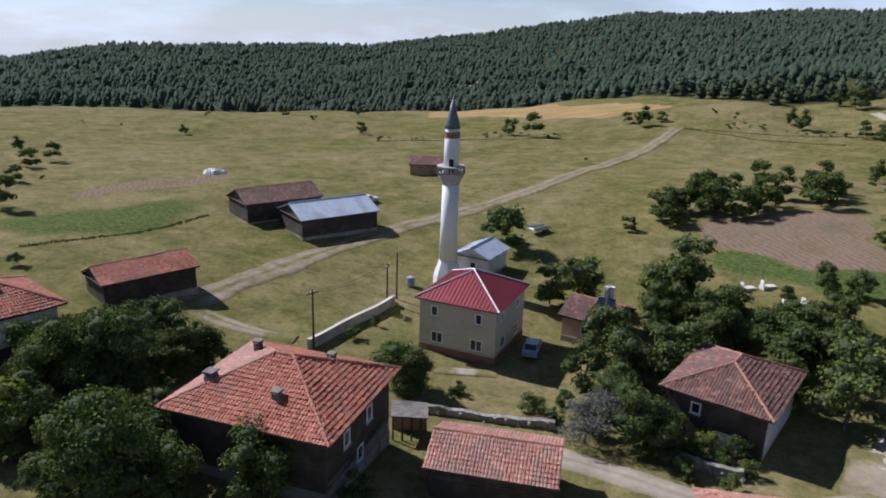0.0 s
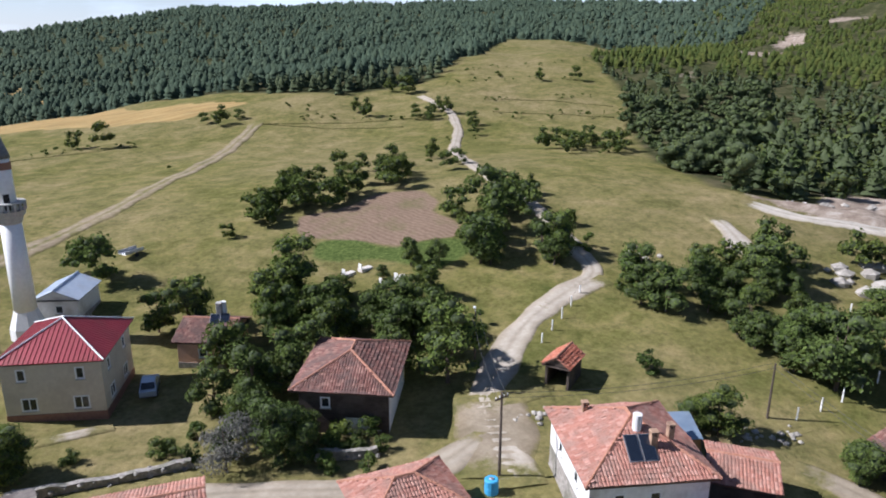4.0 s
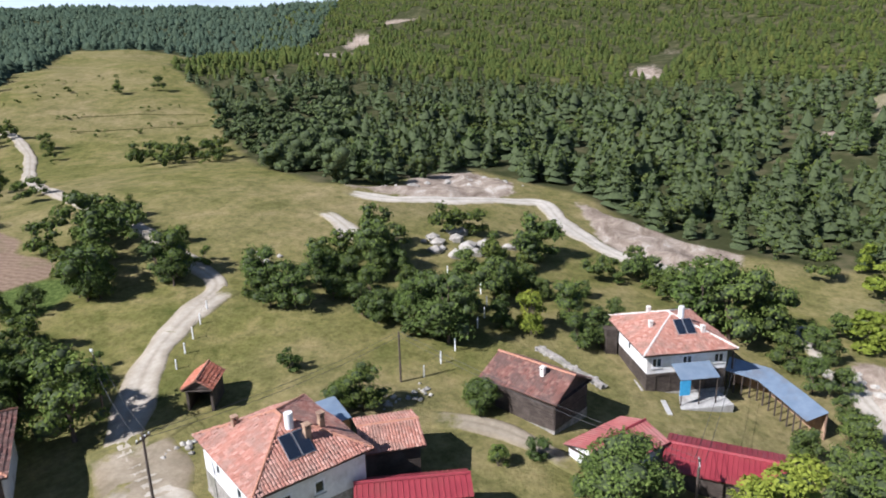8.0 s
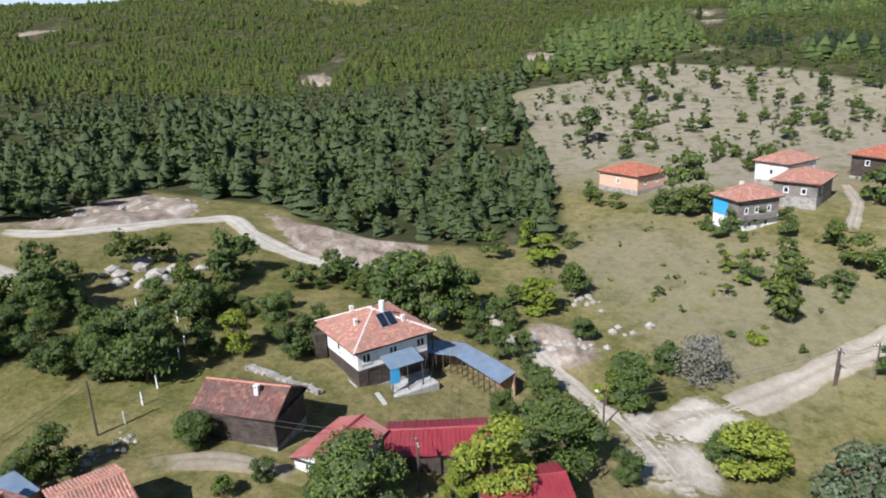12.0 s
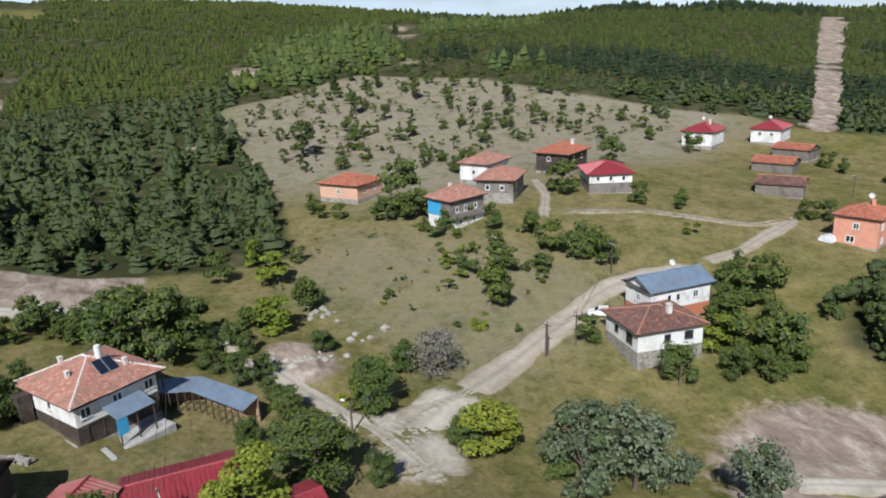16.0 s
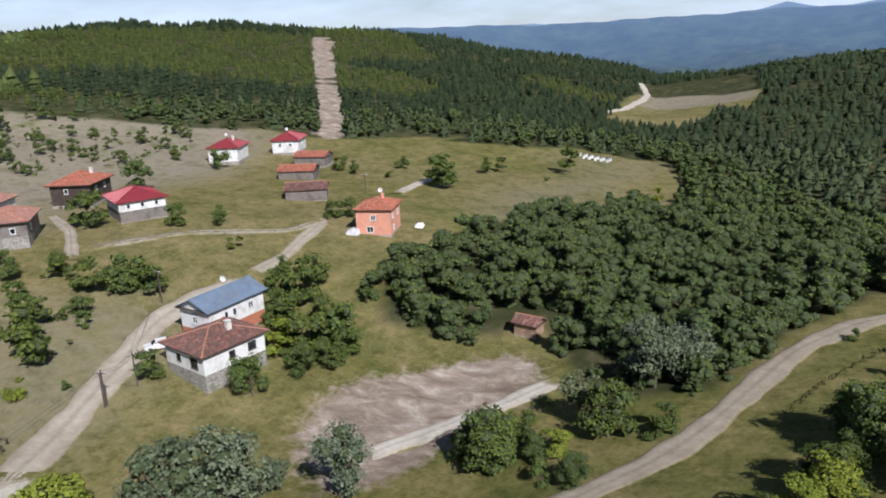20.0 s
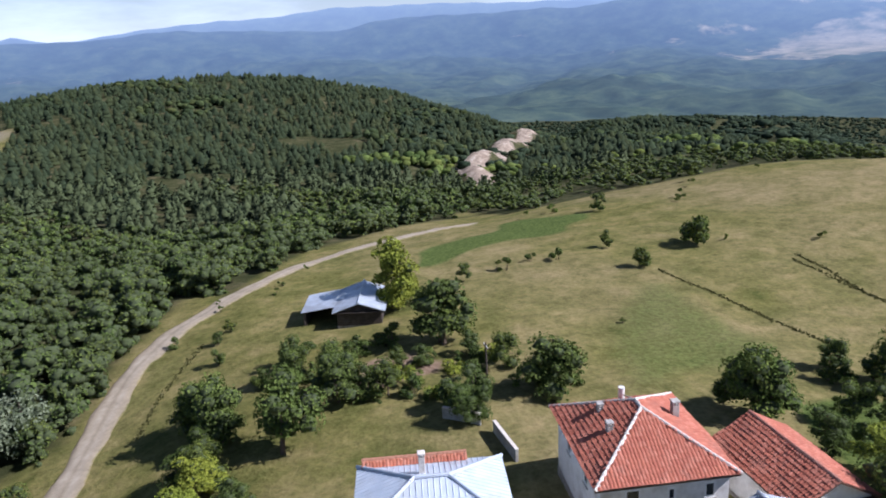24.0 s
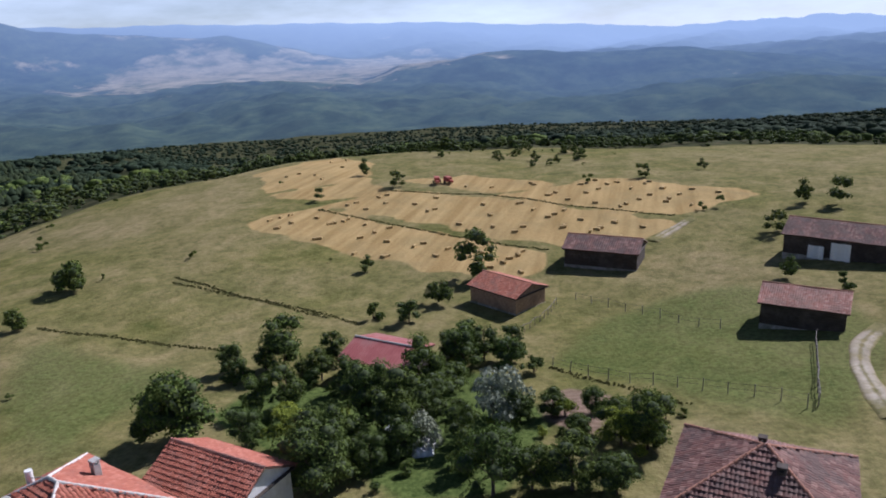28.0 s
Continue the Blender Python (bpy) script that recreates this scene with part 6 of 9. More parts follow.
# west slope tiled paler to paint the sun falling on it
house("farmhouse", "large old farmhouse with orange clay tile hip roof", -11.7, 46.0, -0.3, 13.3, 11.9, -18, 5.5, "tile_orange", "hip", 2.6, 0.7, "timber", "timber_grey", 1.4, sunlit=("left",),
      chimneys=[(-3.6, 2.1, 6.9, 0.5, 0.55), (-4.3, -2.8, 6.5, 0.5, 0.75), (1.4, -3.4, 6.55, 0.35, 0.6), (2.4, 2.6, 6.8, 0.4, 0.55)], chimney_mat="timber_grey",
      windows=[(1, 0.3, 3.2, 0.9, 1.2), (1, 0.65, 3.2, 0.9, 1.2), (1, 0.5, 0.8, 0.9, 1.2)])
barn("tile_shed", "low shed with a sagging orange tile roof beside the lane", 3.8, 44.3, -1.4, 9.4, 6.4, -12, 2.7, "tile_pale", "gable_x", 1.3, category="shed")
old = house("old_house", "old timber house with weathered tile roof and whitewashed lower wall", 25.4, 56.2, -3.55, 9.35, 11.4, -37, 5.2, "tile_old", "hip", 1.95, 0.7, "timber",
      doors=[(0, 0.86, 1.5, 0.8, 1.1)], windows=[(1, 0.4, 3.6, 0.7, 0.9), (0, 0.3, 3.4, 0.8, 1.0)])
part("whitewash", Geo().box(3.985, -4.9, -1.2, 4.04, 4.9, 4.7), "plaster_white", old, "whitewashed side wall")
part("whitewash", Geo().box(0.2, -5.06, -1.2, 2.5, -5.005, 2.5), "plaster_white", old, "whitewashed lower wall")
part("corner_post", Geo().box(3.8, -5.12, -1.2, 4.1, -4.9, 5.0), "timber", old)
house("whitewashed_house", "whitewashed farmhouse with clay tile roof and open wooden porch", -40.9, 56.0, 1.0, 11.5, 9.5, 51, 5.2, "tile_orange", "hip", 2.2, 0.7, "plaster_white", "timber", 2.4,
      windows=[(1, 0.3, 3.0, 0.8, 1.0), (1, 0.7, 3.0, 0.8, 1.0), (0, 0.6, 3.0, 0.8, 1.0)], chimneys=[(1.0, 0.5, 7.3, 0.9, 0.8)])
barn("cart_shed", "long dark timber cart shed with an orange tile roof", -34.9, 75.2, 0.4, 11.0, 6.4, 45, 2.8, "tile_orange", "gable_x", 1.3, category="shed")
barn("timber_barn", "dark timber barn with a faded tile roof patched in zinc", -29.1, 113.7, -0.4, 13.5, 8.6, 38, 3.2, "tile_old", "gable_x", 1.7)
barn("steel_roof_barn", "dark timber barn with a blue-grey sheet metal roof", -19.4, 108.7, -0.9, 13.6, 9.4, 36, 3.0, "metal_zinc", "gable_x", 1.7, cap="metal_zinc")
barn("field_hut", "ruined mud-brick hut with a red tile roof in the meadow", -5.1, 157.1, -1.5, 8.6, 7.5, -3, 2.5, "tile_old", "gable_x", 1.3, wall="adobe", near=False, planks=(), category="hut")
house("washroom", "small white outbuilding with a pale sheet metal gable roof", 4.5, 94.1, -2.0, 5.6, 7.0, -28, 2.8, "metal_pale", "gable_y", 1.2, 0.35, "plaster_white", windows=[(0, 0.55, 1.0, 0.9, 1.0)], category="outbuilding", cap="metal_pale")
house("cottage", "small cottage with red tile roof half hidden by trees", 17.1, 75.1, -3.0, 6.4, 7.4, -35, 2.8, "tile_old", "gable_x", 1.4, 0.45, "plaster_peach", chimneys=[(0.8, 0.3, 4.4, 1.2, 0.55)], chimney_mat="concrete",
      windows=[(0, 0.5, 1.0, 0.9, 1.0)], solar=(1.2, -1.4, 3.5, 10))
house("cart_shelter", "small open wooden shelter with an orange tile roof", 44.7, 48.5, -2.1, 3.0, 4.2, -63, 2.4, "tile_orange", "gable_y", 1.0, 0.25, "timber", category="shelter", plinth=0.0, open_front=True)
house("solar_house", "farmhouse with pale orange tile roof and solar water heater", 36.3, 32.2, -2.4, 10.6, 9.6, -115, 5.0, "tile_pale", "hip", 2.4, 0.5, "plaster_white", "stone", 2.2,
      windows=[(1, 0.25, 3.0, 0.8, 1.0), (1, 0.55, 3.0, 0.8, 1.0), (0, 0.3, 3.0, 0.8, 1.0), (0, 0.7, 3.0, 0.8, 1.0)], chimneys=[(-2.6, -2.4, 6.1, 0.6, 0.45), (2.8, 0.8, 6.5, 0.7, 0.5), (2.0, 2.4, 6.4, 0.8, 0.45)],
      solar=(3.9, -0.2, 5.85, 90, 33))
house("tiled_annex", "low timber annex with a pale tile roof beside the farmhouse", 44.2, 27.7, -2.8, 5.2, 5.8, -50, 3.0, "tile_pale", "gable_x", 0.9, 0.4, "timber", category="annex")
barn("log_barn", "dark log barn with a moss-stained clay tile roof on stone footings", 60.2, 20.4, -4.0, 9.0, 6.6, -105, 3.2, "tile_old", "gable_x", 1.7, chimneys=[(1.5, -1.0, 4.4, 0.6, 0.45)], chimney_mat="mortar")
house("red_shed", "long low white shed with a red sheet metal roof", 55.8, 11.3, -5.3, 5.6, 7.6, -118, 2.3, "metal_faded", "gable_y", 0.9, 0.35, "plaster_white", category="shed", doors=[(0, 0.45, 0.3, 1.1, 1.3)], cap="metal_red")
house("red_store", "open-sided store with a bright red sheet metal roof", 58.3, 2.6, -6.6, 9.8, 6.2, -88, 2.5, "metal_red", "gable_x", 0.9, 0.35, "timber", category="shed", cap="metal_red")
home = house("balcony_house", "two-storey white house with clay tile roof and blue awning", 77.5, 10.6, -6.2, 11.4, 10.6, -146, 5.2, "tile_pale", "hip", 2.3, 0.8, "plaster_white", "timber", 2.7, cap="mortar",
             windows=[(1, 0.12, 3.4, 1.1, 1.1), (1, 0.9, 3.4, 1.1, 1.1), (0, 0.5, 3.4, 0.8, 1.1), (1, 0.5, 3.4, 1.1, 1.1)], doors=[(1, 0.3, 0.1, 3.4, 2.4), (1, 0.76, 0.1, 2.6, 2.4)],
             chimneys=[(-2.0, -1.6, 6.9, 0.4, 0.4), (1.0, -2.6, 6.5, 0.35, 0.4), (3.2, 2.4, 6.5, 0.3, 0.4)], chimney_mat="mortar", solar=(3.4, 0.6, 6.3, 90, 33))
# its porch: a sheet awning on posts over a paved step, with boards and a hung sheet under it
part("awning", Geo().add([(5.1, -1.9, 3.75), (7.6, -1.9, 3.05), (7.6, 2.4, 3.05), (5.1, 2.4, 3.75), (5.1, -1.9, 3.82), (7.6, -1.9, 3.12), (7.6, 2.4, 3.12), (5.1, 2.4, 3.82)],
                         [(3, 2, 1, 0), (4, 5, 6, 7), (0, 1, 5, 4), (1, 2, 6, 5), (2, 3, 7, 6), (3, 0, 4, 7)]), "metal_blue", home, "blue-grey sheet metal awning")
for yy in (-1.7, 0.3, 2.2):
    part("awning_post", Geo().tube((7.45, yy, -1.2), (7.45, yy, 3.1), 0.08, 0.07, 6), "timber", home)
part("porch_step", Geo().box(5.11, -3.6, -1.2, 8.2, 3.9, 0.06, 0.04), "concrete", home)
part("hung_sheet", Geo().box(7.5, -1.95, 1.3, 7.58, -0.8, 3.0, 0.02), "blue_paint", home, "bright blue plastic sheet")
part("timber_bay", Geo().box(-4.9, -6.1, 0.4, -3.0, -4.72, 4.6, 0.03), "timber", home, "dark board bay on the side wall")
part("stone_footing", Geo().box(-3.0, -5.0, -1.4, 5.0, -4.76, 1.0, 0.05), "stone", home)
house("near_red_house", "low house with patched red and pale tile roof by the lane", 20.7, 37.9, -2.0, 8.0, 6.5, -8, 2.6, "tile_pale", "hip", 1.5, 0.45, "plaster_white")
FAR = dict(near=False)
house("orange_house", "peach house with orange tile hip roof on the hillside", 164.3, -40.8, -3.6, 12.2, 11.0, -142, 3.6, "tile_orange", "hip", 2.0, 0.6, "plaster_peach", windows=[(1, 0.3, 1.4, 1.0, 1.1), (1, 0.7, 1.4, 1.0, 1.1), (0, 0.5, 1.4, 1.0, 1.1)], **FAR)
blue = house("blue_gable_house", "timber-framed three-storey house with tile roof and bright blue end", 130.8, -54.1, -4.9, 8.0, 10.7, -160, 6.2, "tile_pale", "hip", 2.0, 0.7, "timber_grey", "plaster_white", 2.8,
      windows=[(1, 0.2, 3.6, 0.8, 1.1), (1, 0.45, 3.6, 0.8, 1.1), (1, 0.75, 3.6, 0.8, 1.1), (1, 0.3, 1.0, 0.8, 1.0), (1, 0.7, 1.0, 0.8, 1.0), (0, 0.5, 3.6, 0.8, 1.1)], chimneys=[(-0.5, -1.0, 7.8, 0.7, 0.6)], chimney_mat="mortar", **FAR)
part("blue_boards", Geo().box(-3.32, -4.72, 2.9, 0.6, -4.655, 6.0), "blue_paint", blue, "bright blue painted boards")
part("balcony", Geo().box(3.31, -4.2, 2.6, 4.2, 3.6, 3.5, 0.03), "timber_grey", blue, "grey board balcony")
house("stepped_house", "old house with pale tile roof over weathered timber walls", 140.9, -69.3, -3.0, 9.5, 12.4, -130, 5.2, "tile_pale", "hip", 2.0, 0.7, "timber_grey", "stone", 2.4, windows=[(0, 0.3, 3.0, 0.9, 1.1), (0, 0.7, 3.0, 0.9, 1.1), (1, 0.3, 3.0, 0.9, 1.1)], **FAR)
house("white_back_house", "white house with pale tile roof behind the stepped one", 159.0, -73.8, -1.8, 9.0, 12.0, -145, 4.4, "tile_pale", "hip", 2.0, 0.6, "plaster_white", windows=[(0, 0.5, 1.8, 0.9, 1.1)], **FAR)
house("porch_house", "timber house with orange tile roof and red balcony", 157.6, -95.1, -1.6, 10.5, 12.6, -148, 5.0, "tile_orange", "hip", 2.2, 0.8, "timber", windows=[(1, 0.3, 3.0, 0.9, 1.1), (1, 0.7, 3.0, 0.9, 1.1), (0, 0.4, 3.0, 0.9, 1.1)], chimneys=[(2.0, 2.0, 6.6, 0.8, 0.7)], chimney_mat="mortar", **FAR)
house("red_roof_house", "timber-framed house with a crimson sheet metal roof", 134.5, -92.6, -2.4, 10.6, 12.4, -112, 4.6, "metal_red", "hip", 2.0, 0.6, "plaster_white", "timber_grey", 2.6, windows=[(0, 0.2, 3.1, 0.8, 1.0), (0, 0.5, 3.1, 0.8, 1.0), (0, 0.8, 3.1, 0.8, 1.0)], cap="metal_red", **FAR)
house("crimson_house", "white house with a crimson metal hip roof at the wood's edge", 168.3, -150.0, -1.2, 10.0, 12.0, -150, 4.4, "metal_red", "hip", 2.2, 0.6, "plaster_white", windows=[(1, 0.4, 2.4, 1.0, 1.1), (1, 0.75, 2.4, 1.0, 1.1), (0, 0.5, 2.4, 1.0, 1.1)], chimneys=[(1.5, 1.0, 6.3, 0.8, 0.6)], chimney_mat="mortar", cap="metal_red", **FAR)
house("magenta_house", "white house with a bright crimson roof near the pines", 163.7, -171.7, -1.5, 9.5, 13.0, -150, 4.2, "metal_red", "hip", 2.2, 0.6, "plaster_white", windows=[(0, 0.3, 2.2, 1.0, 1.1), (0, 0.7, 2.2, 1.0, 1.1), (1, 0.4, 2.2, 1.0, 1.1)], cap="metal_red", **FAR)
for k, (x, y, z, rot, roof) in enumerate(((146.1, -163.0, -3.6, -160, "tile_orange"), (135.3, -144.5, -4.0, -152, "tile_orange"), (116.6, -126.7, -4.2, -143, "tile_old"))):
    barn("hay_barn", ("grey board hay barn with an orange tile roof", "grey board hay barn with an orange tile roof", "grey board hay barn with a brown tile roof")[k], x, y, z, 10.4, 8.0, rot, 2.9, roof, "gable_x", 1.3, "timber_grey", near=False, planks=(0, 1), group="hay barns above the road")
house("salmon_house", "two-storey salmon-pink house with orange tile hip roof", 86.5, -114.7, -6.3, 8.2, 9.2, -159, 5.6, "tile_orange", "hip", 1.7, 0.5, "plaster_pink", near=False,
      windows=[(1, 0.25, 3.4, 1.1, 1.1), (1, 0.75, 3.4, 1.1, 1.1), (0, 0.5, 3.4, 1.0, 1.1), (1, 0.3, 0.9, 1.1, 1.1), (0, 0.4, 0.9, 1.4, 1.2)], chimneys=[(1.0, 0.6, 6.9, 0.8, 0.5)], chimney_mat="plaster_pink")
house("blue_roof_house", "white two-storey house with a blue-grey metal gable roof", 82.6, -68.7, -10.0, 7.4, 12.0, 180, 5.4, "metal_blue", "gable_y", 1.6, 0.6, "plaster_white", "brick", 2.2, near=False, cap="metal_blue",
      windows=[(1, 0.3, 3.2, 0.8, 1.2), (1, 0.45, 3.2, 0.8, 1.2), (1, 0.75, 3.2, 1.0, 1.2), (0, 0.5, 3.0, 1.0, 1.2)])
house("white_house", "white plastered house with a brown-red tile roof above the road", 76.1, -61.1, -11.4, 10.0, 11.3, 174, 4.6, "tile_old", "hip", 1.7, 0.6, "plaster_white", "stone", 1.7,
      windows=[(1, 0.45, 2.6, 0.9, 1.1, 1), (1, 0.78, 2.6, 1.3, 1.2, 1), (0, 0.35, 2.5, 0.9, 1.1, 1), (0, 0.75, 2.2, 1.6, 1.6, 1)], frame_mat="timber", chimneys=[(1.8, 1.2, 5.7, 1.0, 0.7)], chimney_mat="mortar")
barn("stream_hut", "small hut with red tile roof at the wood's edge", 41.5, -90.7, -11.8, 4.4, 3.6, 178, 2.2, "tile_old", "gable_x", 0.9, "adobe", near=False, planks=(), category="hut")
steel = barn("steel_shed", "low pasture barn with a bright galvanised gable roof and wing", -25.5, -90.2, -6.9, 9.4, 7.2, 67, 2.3, "metal_zinc", "gable_x", 1.25, over=0.6, cap="metal_zinc", planks=(0, 1))
part("wing_roof", Geo().add([(-4.7, -3.5, 2.3), (2.4, -3.5, 2.3), (2.4, -8.2, 1.65), (-4.7, -8.2, 1.65), (-4.7, -3.5, 2.36), (2.4, -3.5, 2.36), (2.4, -8.2, 1.71), (-4.7, -8.2, 1.71)],
                            [(0, 1, 2, 3), (7, 6, 5, 4), (1, 0, 4, 5), (2, 1, 5, 6), (3, 2, 6, 7), (0, 3, 7, 4)]), "metal_zinc", steel, "galvanised sheet roof of the side wing")
part("wing_wall", Geo().box(-4.5, -7.8, -1.2, -4.3, -3.0, 1.7), "timber", steel)
part("wing_wall", Geo().box(-4.3, -7.8, -1.2, 2.0, -7.6, 1.65), "timber", steel)
for x in (0.2, 2.1):
    part("wing_post", Geo().tube((x, -7.9, -1.2), (x, -7.9, 1.7), 0.08, 0.07, 6), "timber", steel)
roofed = house("red_tile_house", "white house with bright red tile hip roof and mortar-white ridges", -29.5, -35.9, -2.4, 11.0, 9.9, 73, 5.3, "tile_red", "hip", 2.7, 0.55, "plaster_white", cap="mortar",
      windows=[(1, 0.25, 3.4, 1.0, 1.3, 1), (1, 0.55, 3.6, 0.5, 0.9, 1), (1, 0.85, 3.5, 0.7, 1.1), (1, 0.55, 1.0, 0.8, 1.2, 1), (0, 0.3, 3.4, 0.8, 1.2), (0, 0.7, 3.4, 0.8, 1.2)],
      chimneys=[(-1.7, -2.2, 6.6, 0.5, 0.42), (0.9, -2.4, 6.5, 0.6, 0.45), (-0.6, 3.0, 6.8, 0.5, 0.5)], chimney_mat="concrete")
part("water_tank", Geo().tube((-3.5, 0.1, 5.9), (-3.5, 0.1, 7.5), 0.24, 0.24, 14), "white_paint", roofed, "white upright water tank")
part("tank_pipe", Geo().tube((-3.3, 0.1, 7.0), (-2.4, 0.9, 6.9), 0.035, 0.035, 6), "steel", roofed)
house("red_annex", "outbuilding with a bright red tile gable roof", -38.7, -30.7, -2.4, 9.4, 6.6, 79, 3.2, "tile_red", "gable_x", 1.8, 0.4, "plaster_white", category="annex", cap="tile_pale")
house("sheet_roof_house", "low house with pale blue sheet metal hip roof", -15.1, -39.9, -3.3, 11.0, 8.6, 160, 3.6, "metal_pale", "hip", 1.6, 0.45, "plaster_white", cap="metal_pale", chimneys=[(-0.6, 1.2, 5.0, 1.1, 0.45)], chimney_mat="mortar")
house("grey_roof_shed", "shed with a corrugated grey metal gable roof", -32.4, -25.8, -1.6, 4.6, 5.0, 79, 3.0, "metal_zinc", "gable_x", 1.0, 0.3, "timber_grey", category="shed", cap="metal_zinc")
house("crimson_shed", "garden house with crimson sheet metal roof among trees", -68.6, -29.2, -5.4, 8.4, 8.0, 78, 2.8, "metal_faded", "gable_x", 1.2, 0.45, "timber", category="shed", cap="mortar")
barn("garden_hut", "mud-brick hut with an orange ribbed tile roof", -95.3, -20.8, -6.2, 9.6, 7.2, 60, 2.6, "tile_orange", "gable_x", 1.3, "adobe", planks=(), category="hut")
barn("field_barn", "dark barn with a faded dusty tile roof at the stubble's edge", -114.2, -8.4, -5.3, 12.4, 7.6, 81, 2.9, "tile_old", "gable_x", 1.6, near=False)
barn("striped_barn", "dark timber barn with a ribbed faded red roof", -87.5, 16.9, -2.6, 9.6, 7.4, 76, 2.9, "tile_pale", "gable_x", 1.4)
barn("long_barn", "long dark barn with a patched tile roof and white tarpaulin", -114.6, 27.2, -2.2, 17.0, 8.6, 68, 3.2, "tile_old", "gable_x", 1.8)
house("weathered_house", "old house with a broad weathered grey-brown tile hip roof", -40.5, 6.5, 0.1, 10.4, 10.2, -100, 5.2, "tile_old", "hip", 2.6, 0.6, "timber", "stone", 2.4, chimneys=[(-1.0, 1.4, 7.0, 0.25, 0.5), (0.2, -1.8, 6.8, 0.25, 0.45)], chimney_mat="timber")


# minaret
def make_minaret():
    x, y, z = -0.15, 89.6, -3.1 + float(lift(-0.15, 89.6))
    t = thing("minaret", pose(x, y, z), "slender white minaret with one balcony and a dark lead spire", "minaret")
    g = Geo().lathe([(2.0, -1.0), (1.9, 2.0), (1.35, 3.6), (1.22, 4.0)], 8)
    part("base", g, "white_paint", t)
    part("shaft", Geo().lathe([(1.2, 4.0), (1.14, 9.0), (1.08, 14.4)], 16), "white_paint", t, smooth=True)
    part("balcony_corbel", Geo().lathe([(1.1, 14.2), (1.3, 14.6), (1.32, 14.85), (1.6, 15.15), (1.62, 15.4), (1.8, 15.7)], 16), "concrete", t)
    rail = Geo()
    for k in range(16):
        a = 2 * math.pi * k / 16
        rail.box(1.72 * math.cos(a) - 0.09, 1.72 * math.sin(a) - 0.09, 15.7, 1.72 * math.cos(a) + 0.09, 1.72 * math.sin(a) + 0.09, 16.5)
    rail.lathe([(1.62, 16.5), (1.82, 16.5), (1.82, 16.65), (1.62, 16.65)], 16)
    part("balcony_rail", rail, "concrete", t)
    part("upper_shaft", Geo().lathe([(0.98, 15.7), (0.95, 18.5), (0.92, 21.4)], 16), "white_paint", t, smooth=True)
    # black block on the shaft, painted shade of a balcony doorway
    part("door_niche", Geo().box(-0.3, -1.02, 15.8, 0.3, -0.75, 17.6), "dark", t)
    part("band", Geo().lathe([(1.0, 20.2), (1.0, 21.0)], 16), "plinth", t, "dark red painted band")
    part("spire", Geo().lathe([(1.02, 21.4), (0.95, 21.9), (0.5, 23.4), (0.12, 24.9)], 16), "lead", t, smooth=True)
    part("finial", Geo().lathe([(0.05, 24.8), (0.05, 25.1), (0.13, 25.2), (0.05, 25.3), (0.02, 25.6)], 8), "steel", t)


make_minaret()

# ---- woods ----
CLEAR = [(o.matrix_world.translation.x, o.matrix_world.translation.y, 6.5) for o in scene.objects if o.parent is None and o.get("category") in ("house", "barn", "shed", "hut", "mosque", "annex", "shelter", "outbuilding")]
for _w, _g, _r, _l, pts in ROADS:
    for q in smooth_line(pts, 3.0)[::1]:
        CLEAR.append((q[0], q[1], _w * 0.5 + 1.0))
CLEAR = [c for c in CLEAR if math.hypot(c[0], c[1]) < 260]

def some(n, seed, share):
    return np.random.default_rng(seed).uniform(size=n) < share


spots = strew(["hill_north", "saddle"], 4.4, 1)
grove("north_pine_forest", "dense dark pine forest over the hill behind the meadow", spots, "pine", "needle_haze", 6.4, 2, 1.25, 0.15)
spots = strew(["hill_east", "hill_back"], 3.9, 3, keep_out=("scree", "heath", "cutbank", "cutbank_b", *GULLIES), pack=0.9)
x, y, r = spots[:, 0], spots[:, 1], np.hypot(spots[:, 0], spots[:, 1])
open_wood = np.where(r < 290, np.clip((bearing(x, y) + 98) / 14, 0.7, 1) * 0.86, 0.95)
spots = spots[some(len(spots), 31, open_wood)]
x, y, r = spots[:, 0], spots[:, 1], np.hypot(spots[:, 0], spots[:, 1])
belt = (bearing(x, y) > -56) & (r + 30 * wobble(x, y, 25.0) < 245)
young = ~belt & (r + 38 * wobble(x, y, 40.0) + 14 * wobble(x, y, 11.0) > 262 - 55 * np.clip((bearing(x, y) + 78) / 14, 0, 1) + 258 * np.clip((-84 - bearing(x, y)) / 22 + 0.35 * wobble(x, y, 60.0), 0, 1))
near = spots[~young & ~belt]
mix = some(len(near), 8, 0.58)
grove("stream_broadleaf_belt", "grey-green broadleaf trees along the foot of the pine hill", spots[belt], "leafy", "leaf_dusky", 6.5, 17, 1.05, 0.4)
grove("east_pine_forest", "open dark pine wood on the slope above the road", near[mix], "pine", "needle", 7.6, 4, 1.25)
grove("east_oak_scrub", "rounded dark scrub oak and pine above the road", near[~mix], "leafy", "leaf_dark", 4.4, 16, 1.0)
spots = spots[young]
x, y = spots[:, 0], spots[:, 1]
dark = wobble(x, y, 52.0) + 0.5 * wobble(x, y, 15.0) > 0.72
grove("young_pine_plantation", "bright green young pine plantation covering the hill", spots[~dark], "pine", "needle_young", 3.9, 5, 1.35)
grove("dark_pine_stands", "darker stands of older pine among the plantation", spots[dark], "pine", "needle_mid", 5.4, 18, 1.25)
spots = strew(["hill_south", "far_ridge", "road_trees"], 3.8, 6, keep_out=("firebreak", "heath", "hill_clearing", *GULLIES))
x, y, r = spots[:, 0], spots[:, 1], np.hypot(spots[:, 0], spots[:, 1])
